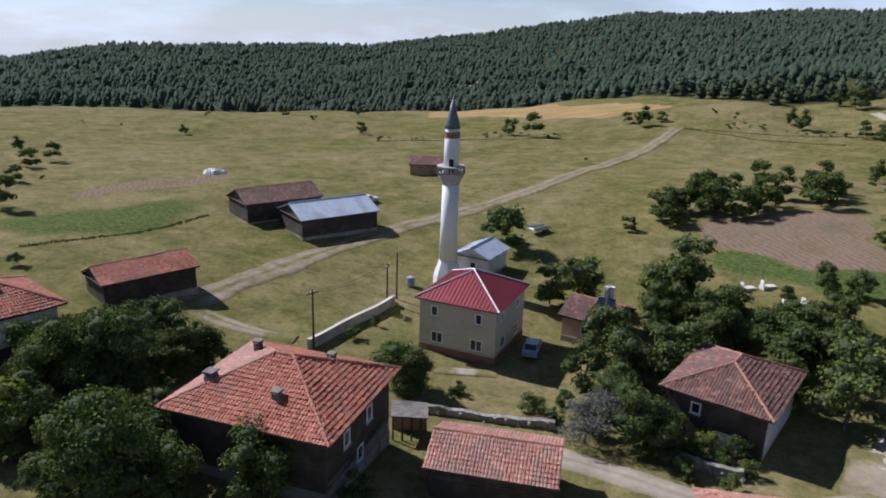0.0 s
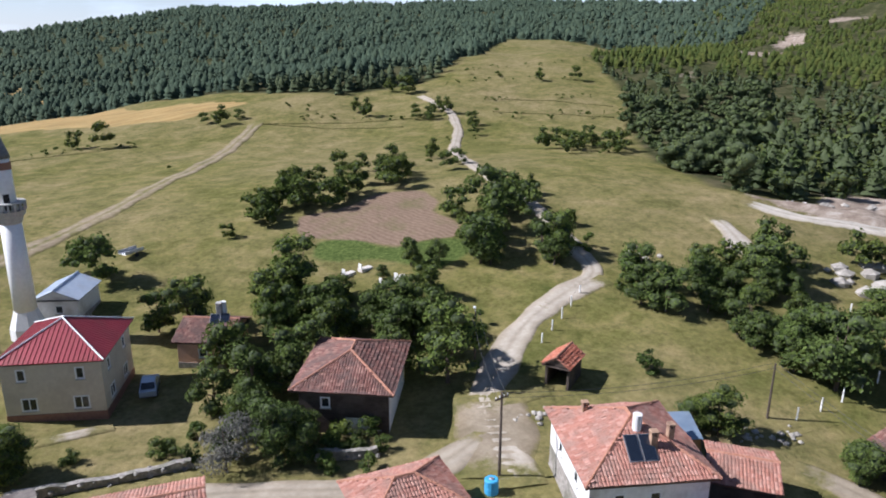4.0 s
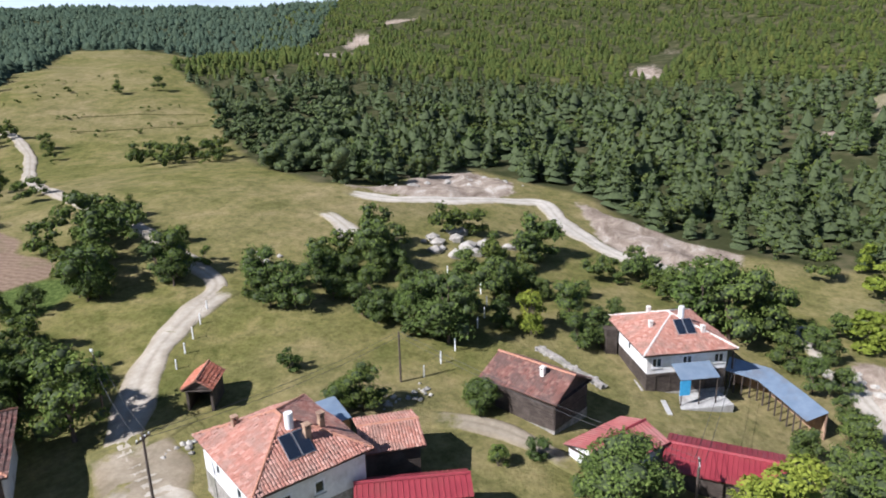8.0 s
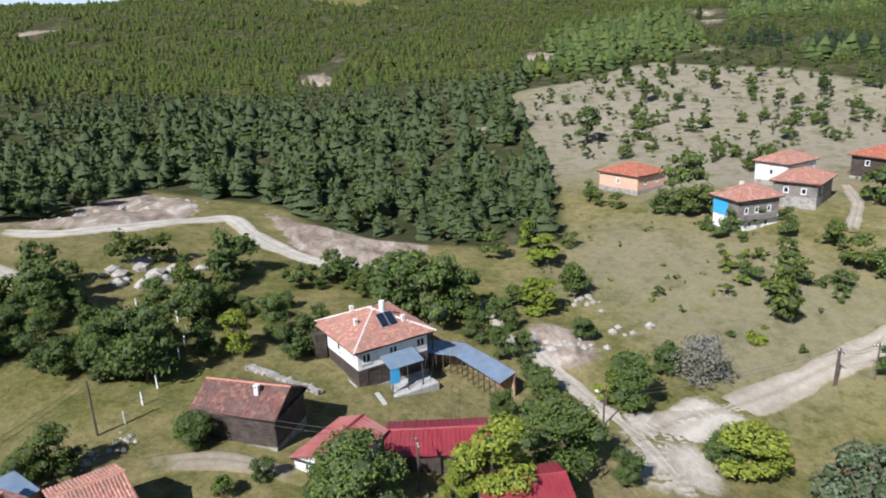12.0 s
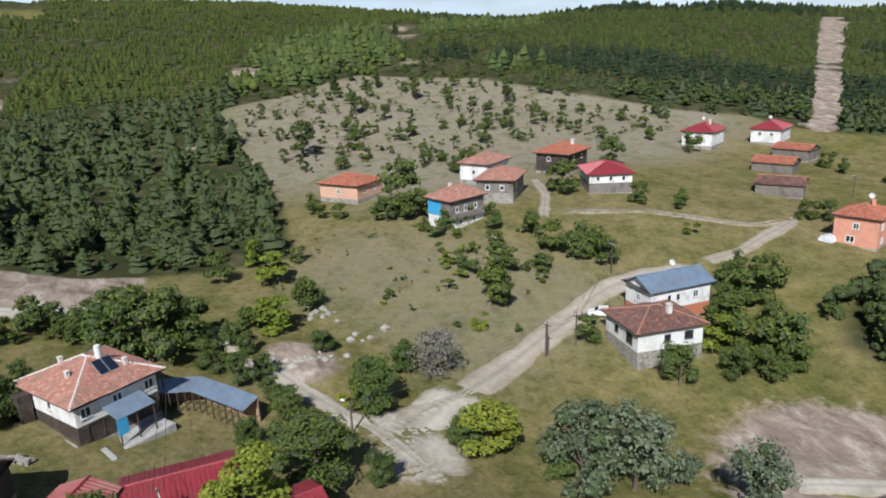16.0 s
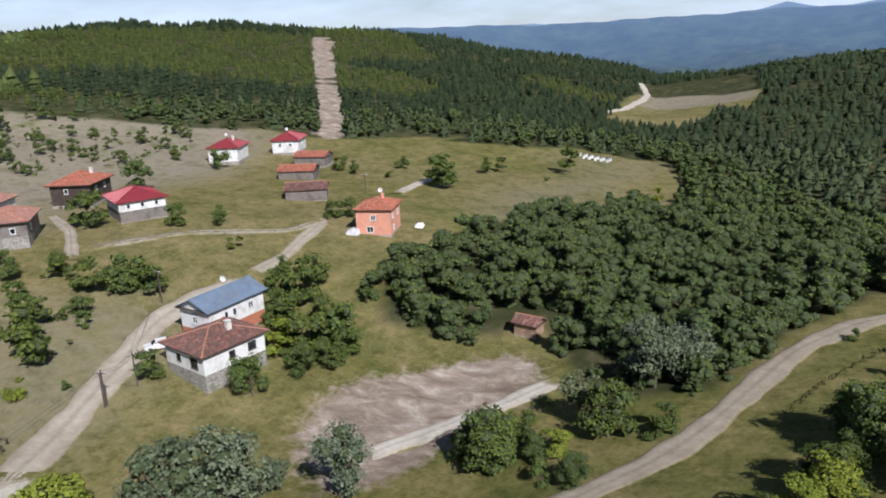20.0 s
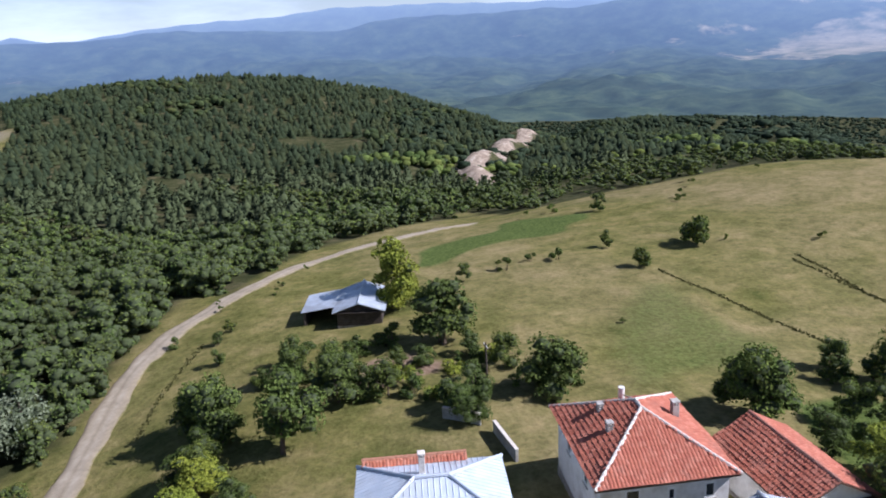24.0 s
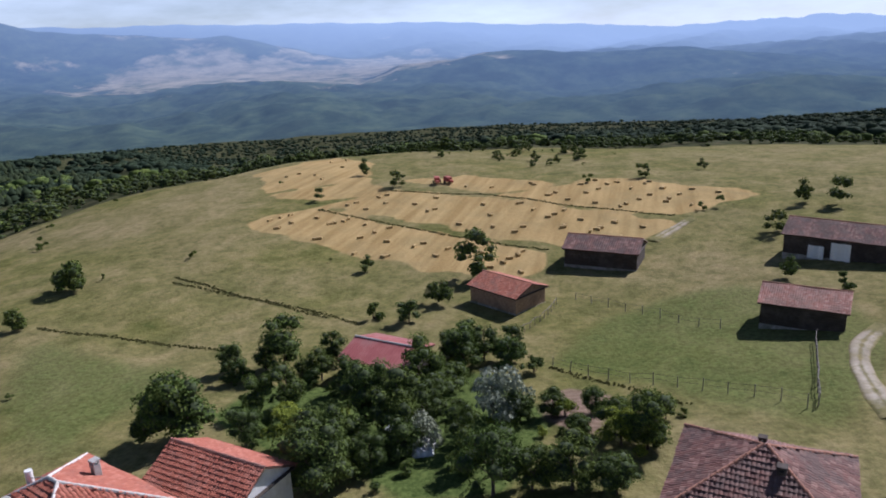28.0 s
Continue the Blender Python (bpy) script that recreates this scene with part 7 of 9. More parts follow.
pick = wobble(x, y, 45.0) + np.clip((bearing(x, y) + 146) / -5, 0, 1) * 1.5 + np.clip((300 - r) / 60, -0.4, 1) + np.clip((r - 560) / 60, 0, 0.8) > 0.35
grove("south_pine_plantation", "green pine plantation on the hill above the houses", spots[~pick], "pine", "needle_mid", 3.8, 7, 1.35, 0.4)
low = (r[pick] < 300) & some(pick.sum(), 33, 0.6)
grove("south_pine_forest", "dark pine stands on the southern hill", spots[pick][~low], "pine", "needle_dark", 5.6, 8, 1.25, 0.3)
grove("south_oak_scrub", "dark scrub and broadleaf at the foot of the southern hill", spots[pick][low], "leafy", "leaf_dark", 5.0, 19, 1.05, 0.5)
spots = strew(["valley_wood", "edge_south", "valley_edge"], 4.3, 9, keep_out=("valley_cut", "clearing", "clearing_b", "hill_clearing"), pack=0.78)
x, y, r = spots[:, 0], spots[:, 1], np.hypot(spots[:, 0], spots[:, 1])
pick = (wobble(x, y, 28.0) + (r - 250) / 150) > 0.1
near = spots[~pick]
pale = some(len(near), 35, np.where(wobble(near[:, 0], near[:, 1], 16.0) > 0.2, 0.75, 0.3))
grove("valley_broadleaf_wood", "dense broadleaf wood along the stream in the valley", near[~pale], "leafy", "leaf_dark", 5.6, 10, 1.05)
grove("valley_ash_trees", "lighter green broadleaf trees mixed into the valley wood", near[pale], "leafy", "leaf", 5.2, 20, 1.05, 0.8)
half = (wobble(x[pick], y[pick], 33.0) > -0.35) | some(pick.sum(), 3, 0.3)
grove("valley_pine_wood", "dark pine wood on the far side of the valley", spots[pick][half], "pine", "needle_dark", 6.0, 11, 1.3, 0.3)
grove("valley_mixed_wood", "mixed broadleaf wood on the far side of the valley", spots[pick][~half], "leafy", "leaf_slope_shade", 5.4, 12, 1.1, 0.5)
spots = strew(["far_edge"], 6.6, 13)
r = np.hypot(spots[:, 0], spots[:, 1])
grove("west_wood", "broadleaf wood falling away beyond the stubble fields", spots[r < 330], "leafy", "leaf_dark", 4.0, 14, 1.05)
grove("far_west_wood", "wooded slopes far beyond the stubble fields, leaf colour tinted blue for haze", spots[r >= 330], "leafy", "leaf_haze", 4.6, 15, 1.05, 0.15)
rng = np.random.default_rng(21)
for name, gap, kinds in (("creek_wood", 3.2, ("dark", "walnut", "dark", "dark")), ("stream_clump", 3.3, ("dark", "walnut", "dark")), ("house_wood", 3.6, ("dark", "green_bush", "walnut", "dark")), ("mosque_wood", 3.7, ("dark", "walnut", "dark")),
                         ("track_hedge", 4.6, ("dark", "walnut")), ("hedge_a", 4.6, ("dark", "dark")), ("hedge_b", 5.5, ("bush", "dark")), ("road_hedge", 7.0, ("dark", "bush")),
                         ("west_garden", 3.6, ("dark", "green_bush", "green_bush", "walnut", "lime_bush")), ("pasture_belt", 4.2, ("dark", "bush", "green_bush")), ("north_garden", 4.0, ("walnut", "dark", "dark")), ("old_garden", 3.6, ("dark", "bush")), ("front_garden", 2.8, ("bush", "green_bush")), ("field_hedge", 8.0, ("dark", "bush", "dark")), ("white_house_wood", 3.8, ("dark", "green_bush", "dark")), ("village_scrub", 3.6, ("green_bush", "dark", "bush", "green_bush"))):
    for k, (x, y, g, d) in enumerate(strew([name], gap, 40 + len(name), (0, 260))):
        kind = kinds[k % len(kinds)]
        tall = {"house_wood": 0.62, "west_garden": 0.62, "pasture_belt": 0.62, "field_hedge": 0.6, "village_scrub": 0.6, "creek_wood": 0.95, "stream_clump": 0.9}.get(name, 1.0)
        plant(kind, x, y, BASE_H[kind] * tall * rng.uniform(0.6, 1.05))

# ---- single trees and bushes ----
for kind, x, y, h in [("walnut", -26.6, 51.4, 8.5), ("walnut", -21.6, 37.8, 7.6), ("lime_bush", -30.8, 42, 5.2), ("dark", -11.9, 39.7, 5.6), ("dark", -21.7, 58.8, 4), ("green_bush", -3.4, 59.2, 5), ("bush", -5.5, 40.6, 2.3), ("dark", -30.8, 44.8, 5), ("dark", -20, 44, 5.5), ("green_bush", -24.7, 37.4, 3.6), ("dark", -81.4, 213.7, 3.1), ("dark", -85.5, 149.7, 4.3), ("dark", -86, 141, 4.6), ("dark", -103.7, 166.8, 3.8), ("dark", -66.7, 102.6, 5.2), ("dark", -78, 122.9, 3.5), ("dark", -28.7, 225.5, 3.6), ("bush", -49.9, 256.1, 2.8), ("bush", -66.1, 282.1, 3.5), ("bush", -37.4, 286.1, 3.6), ("bush", -75.2, 127, 1.1), ("bush", -102.2, 217.9, 1.4), ("bush", -118.6, 225.9, 1.4), ("bush", -51.2, 78.3, 1.7)]:
    plant(kind, x, y, h)
for kind, x, y, h in [("bush", -90.6, 262.7, 2.1), ("bush", 33.1, 173.7, 1.1)]:
    plant(kind, x, y, h)
for kind, x, y, h in [("walnut", 8.5, 102, 7.1), ("dark", 7, 106.2, 5.2), ("walnut", 16, 82.1, 7.4), ("dark", 12.8, 83.4, 5.2), ("walnut", 28.8, 82.3, 8.9), ("grey_bush", 11.9, 51.8, 5.1), ("dark", 15.9, 51.6, 5.8), ("green_bush", 8, 56.6, 2.2), ("green_bush", -4.3, 59.4, 5), ("orchard", 46.1, 81.9, 4.5), ("orchard", 49.5, 79.9, 4.1), ("walnut", 43.4, 72.4, 4.9), ("dark", 28.2, 108, 2.8), ("dark", 34.6, 108.6, 4.8), ("dark", 42.2, 111.5, 5.9), ("dark", 46.1, 110.8, 6), ("dark", 52.9, 113.9, 5.2), ("dark", 60.6, 113.2, 5.8), ("walnut", 54.3, 76.8, 7.6), ("dark", 60.9, 83.8, 5.4), ("dark", 62, 72.7, 5.6), ("bush", 72.2, 78.7, 2.6), ("bush", 68.5, 71.2, 2.4), ("bush", 53.1, 45, 2.4)]:
    plant(kind, x, y, h)
for kind, x, y, h in [("walnut", 35.1, 54.9, 8.6), ("orchard", 102.7, 211.6, 6.4), ("orchard", 113.3, 196.5, 3.9), ("orchard", 116.4, 193.2, 3.8), ("orchard", 123.6, 195.9, 5.7), ("orchard", 25, 223, 7.6), ("orchard", 18.3, 227.3, 6), ("dark", 61.6, 232, 6.5), ("bush", 57.4, 238, 3.8), ("bush", 68.7, 236.2, 3.8), ("dark", 176.1, 212.5, 5), ("dark", 187.3, 205.9, 5.6), ("dark", 128.1, 229.4, 7.5), ("dark", 125, 236.6, 5.1), ("bush", 168.2, 229.3, 2.9), ("bush", 160.7, 239, 2.6), ("bush", 90.6, 228.7, 2.7), ("bush", 86.2, 239.4, 2), ("bush", 33, 173.3, 1.4), ("bush", 139.8, 180.1, 2.4), ("bush", 147.5, 172.3, 2), ("bush", 157.6, 166.4, 2.4), ("orchard", 76.1, 93.8, 3.8), ("orchard", 41.2, 80.9, 2.4)]:
    plant(kind, x, y, h)
for kind, x, y, h in [("dark", 14, 63.3, 5), ("dark", 17.4, 62, 6.8), ("walnut", 22.8, 63.6, 7.1), ("dark", 28.9, 69, 6.3), ("dark", 34.4, 70, 5.7), ("dark", 16.9, 69.2, 6.6), ("dark", -29.8, 230.9, 3.5), ("bush", 219.5, 223.4, 3)]:
    plant(kind, x, y, h)
for kind, x, y, h in [("dark", 38.5, 63.9, 6.5), ("walnut", 37.6, 58.6, 6.2), ("dark", 39.3, 68.6, 5.5), ("dark", 34.2, 64.7, 6.0), ("dark", 40.2, 72.5, 4.5), ("bush", 41.8, 60.8, 2.2), ("bush", 44.3, 62.9, 2.0), ("bush", 42.6, 69.0, 2.5), ("dark", 31.5, 60.5, 5.5), ("bush", 18.1, 52.5, 2.4), ("green_bush", 20.8, 50.6, 2.0), ("dark", 16.5, 55.0, 3.8), ("green_bush", 14.3, 56.8, 2.8), ("dark", 12.6, 54.2, 3.2), ("bush", 9.8, 55.2, 1.6), ("bush", 22.6, 48.9, 1.4), ("green_bush", 11.2, 58.4, 1.8)]:
    plant(kind, x, y, h)
for kind, x, y, h in [("green_bush", 50.3, 34.1, 4.8), ("bush", 49.1, 35.9, 3.3), ("lime", 77.4, 27, 5.4), ("dark", 67.7, 33.6, 8.5), ("green_bush", 56.1, 24.4, 3.6), ("dark", 78.2, 18.8, 5.1), ("bush", 67.7, 73.6, 2.5), ("bush", 53, 44.5, 1.7), ("orchard", 123.2, 200.3, 5.1), ("orchard", 115.1, 201, 4), ("orchard", 117.9, 196.5, 4), ("orchard", 103.1, 219.4, 5), ("orchard", 72.4, 79.1, 2.7), ("dark", 86.8, 18.7, 3.7), ("walnut", 81.6, 23.2, 5.8), ("dark", 68, 37.4, 4.3), ("dark", 74.3, 29.6, 4.3)]:
    plant(kind, x, y, h)
for kind, x, y, h in [("walnut", 48.7, 11.5, 4.2), ("lime", 51.2, 0.9, 4.4), ("walnut", 62.8, -6.7, 5), ("walnut", 73.2, -19, 7.2), ("lime", 73.4, -16.3, 5.2), ("grey_bush", 80.3, -29.7, 6.9), ("dark", 83, -26.9, 4.5), ("lime_bush", 97.7, -11.9, 5.4), ("dark", 105.3, -17.8, 5), ("bush", 98.5, -7.9, 3.5), ("green_bush", 90.4, -17.1, 2.6), ("lime_bush", 61.8, -28.4, 6.5), ("green_bush", 62.8, -26.2, 4.3), ("lime", 76, 26.3, 6.5), ("dark", 75.7, 20.4, 4.4), ("walnut", 91.5, 5, 10.7), ("walnut", 94.8, 0.3, 8.5), ("walnut", 91.6, 8.9, 9.1), ("walnut", 82.7, -4.8, 4.6), ("walnut", 73.9, -8.5, 3.9), ("dark", 67.9, -4.1, 3.5)]:
    plant(kind, x, y, h)
for kind, x, y, h in [("dark", 88, -2, 4.9), ("green_bush", 56.3, 24.9, 2.9), ("bush", 104.7, -30.9, 1.6), ("bush", 102.9, -41.1, 1.9), ("lime_bush", 89.3, -40.4, 2.3), ("bush", 51.7, 17.1, 2.2), ("green_bush", 49, 19.7, 2.1), ("dark", 58.1, -15, 4.1)]:
    plant(kind, x, y, h)
for kind, x, y, h in [("round_pine", 211.2, -39, 10.9), ("round_pine", 248.3, -65.7, 8.7), ("round_pine", 237.4, -73.1, 5.8), ("round_pine", 261.2, -92.9, 8.2), ("round_pine", 241.9, -122.6, 8), ("round_pine", 198.9, -93.1, 6.2), ("round_pine", 181.5, -66.2, 4.1), ("bush", 211.6, -54, 6), ("bush", 216.7, -74.7, 5.1), ("pine", 420.5, -138.6, 9), ("bush", 270, -113.3, 5.2), ("bush", 216.8, -105.8, 3), ("bush", 223.4, -124.2, 3.4), ("bush", 242.1, -137.4, 4.4), ("pine", 217.8, -16, 10.2), ("lime_bush", 118.3, -14.6, 6.2), ("lime", 127.4, -12.5, 5.5), ("dark", 121.1, -5.9, 5.3), ("bush", 126.4, -20.3, 3.3)]:
    plant(kind, x, y, h)
for kind, x, y, h in [("lime_bush", 98.6, -10.7, 5.2), ("dark", 104.6, -17.4, 5.2), ("dark", 89.3, -16.3, 3.9), ("bush", 104.4, -30.8, 1.9), ("bush", 101.7, -8.1, 3), ("walnut", 74.1, -18.5, 7), ("dark", 82.5, -25.7, 4.7), ("grey_bush", 80.5, -29.2, 6.4), ("green_bush", 106.2, -45.6, 3.8), ("bush", 102.8, -40.4, 2.2), ("dark", 95.3, -46.4, 8.5), ("lime_bush", 89.9, -39.9, 2.7), ("bush", 116.9, -44.8, 2.4), ("dark", 114.8, -62.6, 4.9), ("dark", 114.2, -55, 3.7), ("lime_bush", 113.9, -49.1, 2.8), ("walnut", 143.8, -46.7, 11.6), ("dark", 135.5, -47.4, 7.1), ("walnut", 140.7, -41.8, 6), ("dark", 126.5, -50, 4.6), ("dark", 128.1, -55.6, 4), ("dark", 134.7, -81.1, 8.7), ("walnut", 156.3, -109.4, 7.9), ("dark", 198, -92.2, 6.2)]:
    plant(kind, x, y, h)
for kind, x, y, h in [("round_pine", 238, -119.7, 7.3), ("dark", 168.7, -72.5, 7.4), ("dark", 170.9, -70.2, 4.5), ("round_pine", 180.6, -65.2, 4), ("round_pine", 237.5, -72.9, 5.7), ("round_pine", 207.8, -37.9, 11.1), ("round_pine", 250.7, -65.9, 7.7), ("round_pine", 260, -92.6, 7.5), ("dark", 107.2, -63.1, 5.9), ("green_bush", 104, -66, 5.8), ("dark", 100.4, -67.2, 6.2), ("dark", 98.6, -68.4, 5.2), ("dark", 120.3, -91.6, 5.2), ("dark", 112.9, -96.3, 4.3), ("bush", 101.9, -89.4, 2.9), ("walnut", 161.3, -140.1, 6.3), ("dark", 178.1, -138.5, 4.6), ("round_pine", 201.3, -145.5, 5.7), ("green_bush", 80.9, -53.1, 4.3), ("walnut", 67.5, -58.9, 6.2), ("dark", 67.4, -71.2, 7.3), ("walnut", 64.5, -74.8, 7.2), ("lime_bush", 71.9, -68.9, 5.3), ("dark", 78.3, -80.7, 7.6)]:
    plant(kind, x, y, h)
for kind, x, y, h in [("dark", 79.7, -87.1, 5.9), ("dark", 78.4, -76, 4.7), ("dark", 96.9, -117.6, 4.9), ("dark", 127, -158.1, 4.2), ("dark", 99, -160.3, 9), ("dark", 98.6, -114.6, 4.7), ("bush", 121.9, -175.4, 4), ("bush", 115.2, -159.6, 2.9), ("bush", 134.4, -161.4, 4.7)]:
    plant(kind, x, y, h)
for kind, x, y, h in [("lime_bush", 62.8, -29.1, 5.9), ("green_bush", 64.5, -27.2, 4.2), ("willow", 53.2, -34.8, 10.7), ("willow", 51.2, -39.7, 9.9), ("willow", 50.4, -45.6, 4.3), ("willow", 43.6, -48.5, 8), ("green_bush", 54.8, -33, 3.4), ("bush", 203.3, -120.7, 3), ("bush", 209.1, -115.4, 3.4), ("bush", 217, -102.5, 4.1), ("bush", 249.9, -102.2, 4.5), ("bush", 242.3, -107.9, 3.7), ("bush", 218.6, -86.8, 3.3), ("bush", 200.9, -102.6, 2.8), ("bush", 214.5, -69.8, 4.2), ("bush", 199.1, -54.3, 4.2), ("bush", 231.5, -58.5, 5.4), ("bush", 216.5, -138.1, 3.6), ("bush", 198.3, -122, 3.3), ("bush", 185.4, -73, 3.2), ("round_pine", 272.1, -134.7, 4.6), ("round_pine", 299.5, -110.3, 5.7), ("round_pine", 289, -126.9, 4.7), ("pine", 299.6, -77.9, 6.8)]:
    plant(kind, x, y, h)
for kind, x, y, h in [("pine", 284, -84.9, 6.6), ("pine", 285, -67, 8.5), ("lime_bush", 111, -43.4, 3.1), ("lime_bush", 105.5, -44.2, 2.4), ("bush", 98.6, -55.7, 2.2), ("bush", 87, -45, 1.5), ("bush", 69.2, -87, 2.8)]:
    plant(kind, x, y, h)
for kind, x, y, h in [("dark", 148.6, -33.7, 4.2), ("dark", 155.7, -29.2, 5), ("bush", 151.7, -30.8, 3.2), ("green_bush", 124.2, -46.9, 3.4), ("dark", 128.1, -45.8, 3.4), ("green_bush", 121.9, -49.6, 2.9), ("green_bush", 121.6, -58.2, 3.9), ("dark", 103.2, -51.3, 5), ("green_bush", 107.6, -52.2, 4.2), ("dark", 95.2, -46.5, 3.4), ("green_bush", 101.7, -57.5, 3.5), ("dark", 104.1, -63.6, 4.6), ("green_bush", 102.8, -65.8, 4.6), ("dark", 117.3, -64, 3.9), ("dark", 138.9, -43.7, 6), ("walnut", 138.9, -46.2, 6), ("green_bush", 142, -40.4, 3.6)]:
    plant(kind, x, y, h)
for kind, x, y, h in [("green_bush", 30.5, -58.1, 6.2), ("dark", 33.6, -58.7, 4.9), ("lime_bush", 25.5, -63, 3.6), ("dark", 29.9, -63.7, 4.3), ("willow", 19.8, -80, 8.6), ("willow", 16.3, -82.4, 7.5), ("dark", 21.4, -67.5, 7.2), ("willow", 25.8, -70.6, 6.6), ("willow", 23.3, -87.3, 6.5), ("dark", -2.4, -70, 6.4), ("dark", 0.8, -61.2, 4.3), ("walnut", -1.6, -65.2, 3.9), ("dark", 80, -205.8, 8.4), ("dark", 97.4, -158.5, 8.3), ("dark", 99.4, -186.4, 5.1), ("dark", 96.5, -191.9, 4.9), ("lime", 45.2, -176.7, 5.8), ("bush", 67, -147.5, 2.2), ("bush", 79.8, -187.7, 2), ("bush", 15.8, -69.4, 3.4), ("bush", 21.3, -57, 3.2), ("green_bush", 24.6, -56.5, 2.3)]:
    plant(kind, x, y, h)
for kind, x, y, h in [("orchard", -8, -60.3, 8.4), ("walnut", -2.7, -68.3, 6.9), ("dark", -0.4, -71.6, 4.8), ("dark", -13.3, -78.5, 4.5), ("walnut", -15.7, -69, 5.4), ("walnut", -0.8, -60, 4.8), ("lime_bush", 1.2, -53.6, 4.5), ("walnut", 3.6, -53.1, 3.4), ("dark", 31.2, -57.7, 7.1), ("dark", 27.1, -60.2, 4), ("dark", 34.4, -59.1, 4.6), ("bush", -8.3, -112.1, 1), ("bush", -18.8, -114.9, 1.2), ("orchard", -5.2, -87, 2.4), ("bush", 16.4, -68.1, 2.5), ("bush", -20.1, -76.6, 2.7)]:
    plant(kind, x, y, h)
for kind, x, y, h in [("lime", -30.1, -89.1, 11.0), ("lime", -30.5, -88.8, 8.6), ("lime", -29.7, -89.5, 6.8), ("dark", -30.4, -73.1, 9.1), ("dark", -33.9, -64, 4.5), ("walnut", -35.6, -55.6, 5.7), ("dark", -33.7, -56.8, 3.8), ("walnut", -48.4, -42.5, 6.2), ("dark", -47.7, -45.6, 3.4), ("dark", -12.7, -74.5, 4.8), ("walnut", -15.3, -66.2, 5.7), ("walnut", -3.2, -67.1, 6.8), ("lime_bush", -0.2, -58.4, 4.7), ("green_bush", -24.3, -54, 3.6), ("dark", -25.5, -53.4, 3.7), ("bush", -22.2, -62.1, 2.4), ("dark", -2.7, -52.7, 3.8), ("bush", -24.6, -76.5, 3), ("bush", -8, -108.1, 1.1), ("bush", -17, -109.9, 1.4), ("orchard", -92.1, -127.4, 4.5), ("dark", -86.5, -90.5, 5), ("bush", -108.5, -120.3, 2.2), ("bush", -122.5, -131.8, 2.1), ("orchard", -73.1, -98.6, 3.2), ("bush", -58.4, -99.8, 2)]:
    plant(kind, x, y, h)
for kind, x, y, h in [("bush", -52.1, -96.9, 2.3), ("bush", -50.5, -97.7, 2.1), ("bush", -62.5, -97.7, 2.6), ("orchard", -43.7, -95.7, 3), ("dark", -70.5, -85.5, 2.9), ("bush", -91.4, -89, 1.3), ("bush", -85.8, -137.4, 2.7), ("bush", -78.6, -136.1, 1.8), ("bush", -53.1, -68.1, 0.8), ("bush", -0.8, -98, 1.7), ("orchard", -8, -96.9, 2.1), ("orchard", -6, -93.4, 2.2), ("bush", -24.9, -123.9, 1.1)]:
    plant(kind, x, y, h)
for kind, x, y, h in [("orchard", -85.5, -90.4, 5.8), ("bush", -85.7, -92.9, 3.8), ("dark", -70.8, -86.3, 3.1), ("bush", -128.7, -139.2, 2.7), ("bush", -111.4, -124.2, 2.6), ("bush", -104.1, -80.5, 1.7), ("bush", -144.9, -133.2, 1.8), ("dark", -104.5, -46.7, 3), ("walnut", -105.5, -28.2, 8.1), ("dark", -160.1, -61.8, 4.5), ("orchard", -174.8, -76.4, 4.6), ("bush", -169.6, -17, 2.5), ("orchard", -176.3, -4.2, 4.1), ("dark", -188.1, 9.8, 2.9), ("bush", -144.2, 7.6, 2), ("bush", -146.4, 11.4, 2.3), ("orchard", -147.7, 26.2, 4.8), ("dark", -145.2, 32.5, 5.5), ("orchard", -127.8, 18.9, 4.4), ("dark", -104.1, 17.5, 3.5), ("orchard", -144.9, -75.1, 3.2), ("bush", -99.2, 23.9, 2.3), ("bush", -159.4, -93.5, 1.5), ("bush", -107.2, -54.8, 0.8)]:
    plant(kind, x, y, h)
for kind, x, y, h in [("walnut", -66.9, -41.6, 7), ("dark", -70.1, -36.8, 4.4), ("walnut", -47.8, -41.9, 7.1), ("dark", -48.6, -35.1, 4), ("walnut", -44.3, -24.9, 6.9), ("lime_bush", -48.7, -30, 4.5), ("dark", -52.9, -21.8, 6.7), ("walnut", -56.8, -26.9, 5.8), ("dark", -56.5, -20.3, 4.8), ("silver_shrub", -57.5, -13.9, 5.6), ("silver_shrub", -58.3, -12.4, 4.1), ("dark", -92.9, -30, 3.7), ("dark", -94, -31.7, 3.2), ("dark", -73.6, -19.1, 4.9), ("green_bush", -77.3, -22.2, 3.8), ("green_bush", -85.6, -32.7, 3.4), ("walnut", -53.2, -0.2, 5.4), ("lime_bush", -54, -2.3, 3.7), ("walnut", -44.2, -11.1, 6), ("dark", -45.2, -8.3, 3.9), ("green_bush", -45.7, -5.4, 4.8), ("bush", -70.9, -12.6, 2.1), ("green_bush", -45.5, -2.2, 3.3), ("silver_shrub", -51.4, -19.1, 3.5)]:
    plant(kind, x, y, h)
for kind, x, y, h in [("bush", -86.4, -38.1, 2.6), ("bush", -64.1, -45.1, 2.1), ("green_bush", -65.4, -20.1, 3.3), ("lime_bush", -59.5, -7.8, 2), ("dark", -74.3, -15.9, 4.3)]:
    plant(kind, x, y, h)
for kind, x, y, h in [("walnut", 49.0, 9.0, 6.6), ("lime", 52.4, -2.4, 8.0), ("walnut", 59.0, -9.2, 7.6)]:
    plant(kind, x, y, h, 1.42)
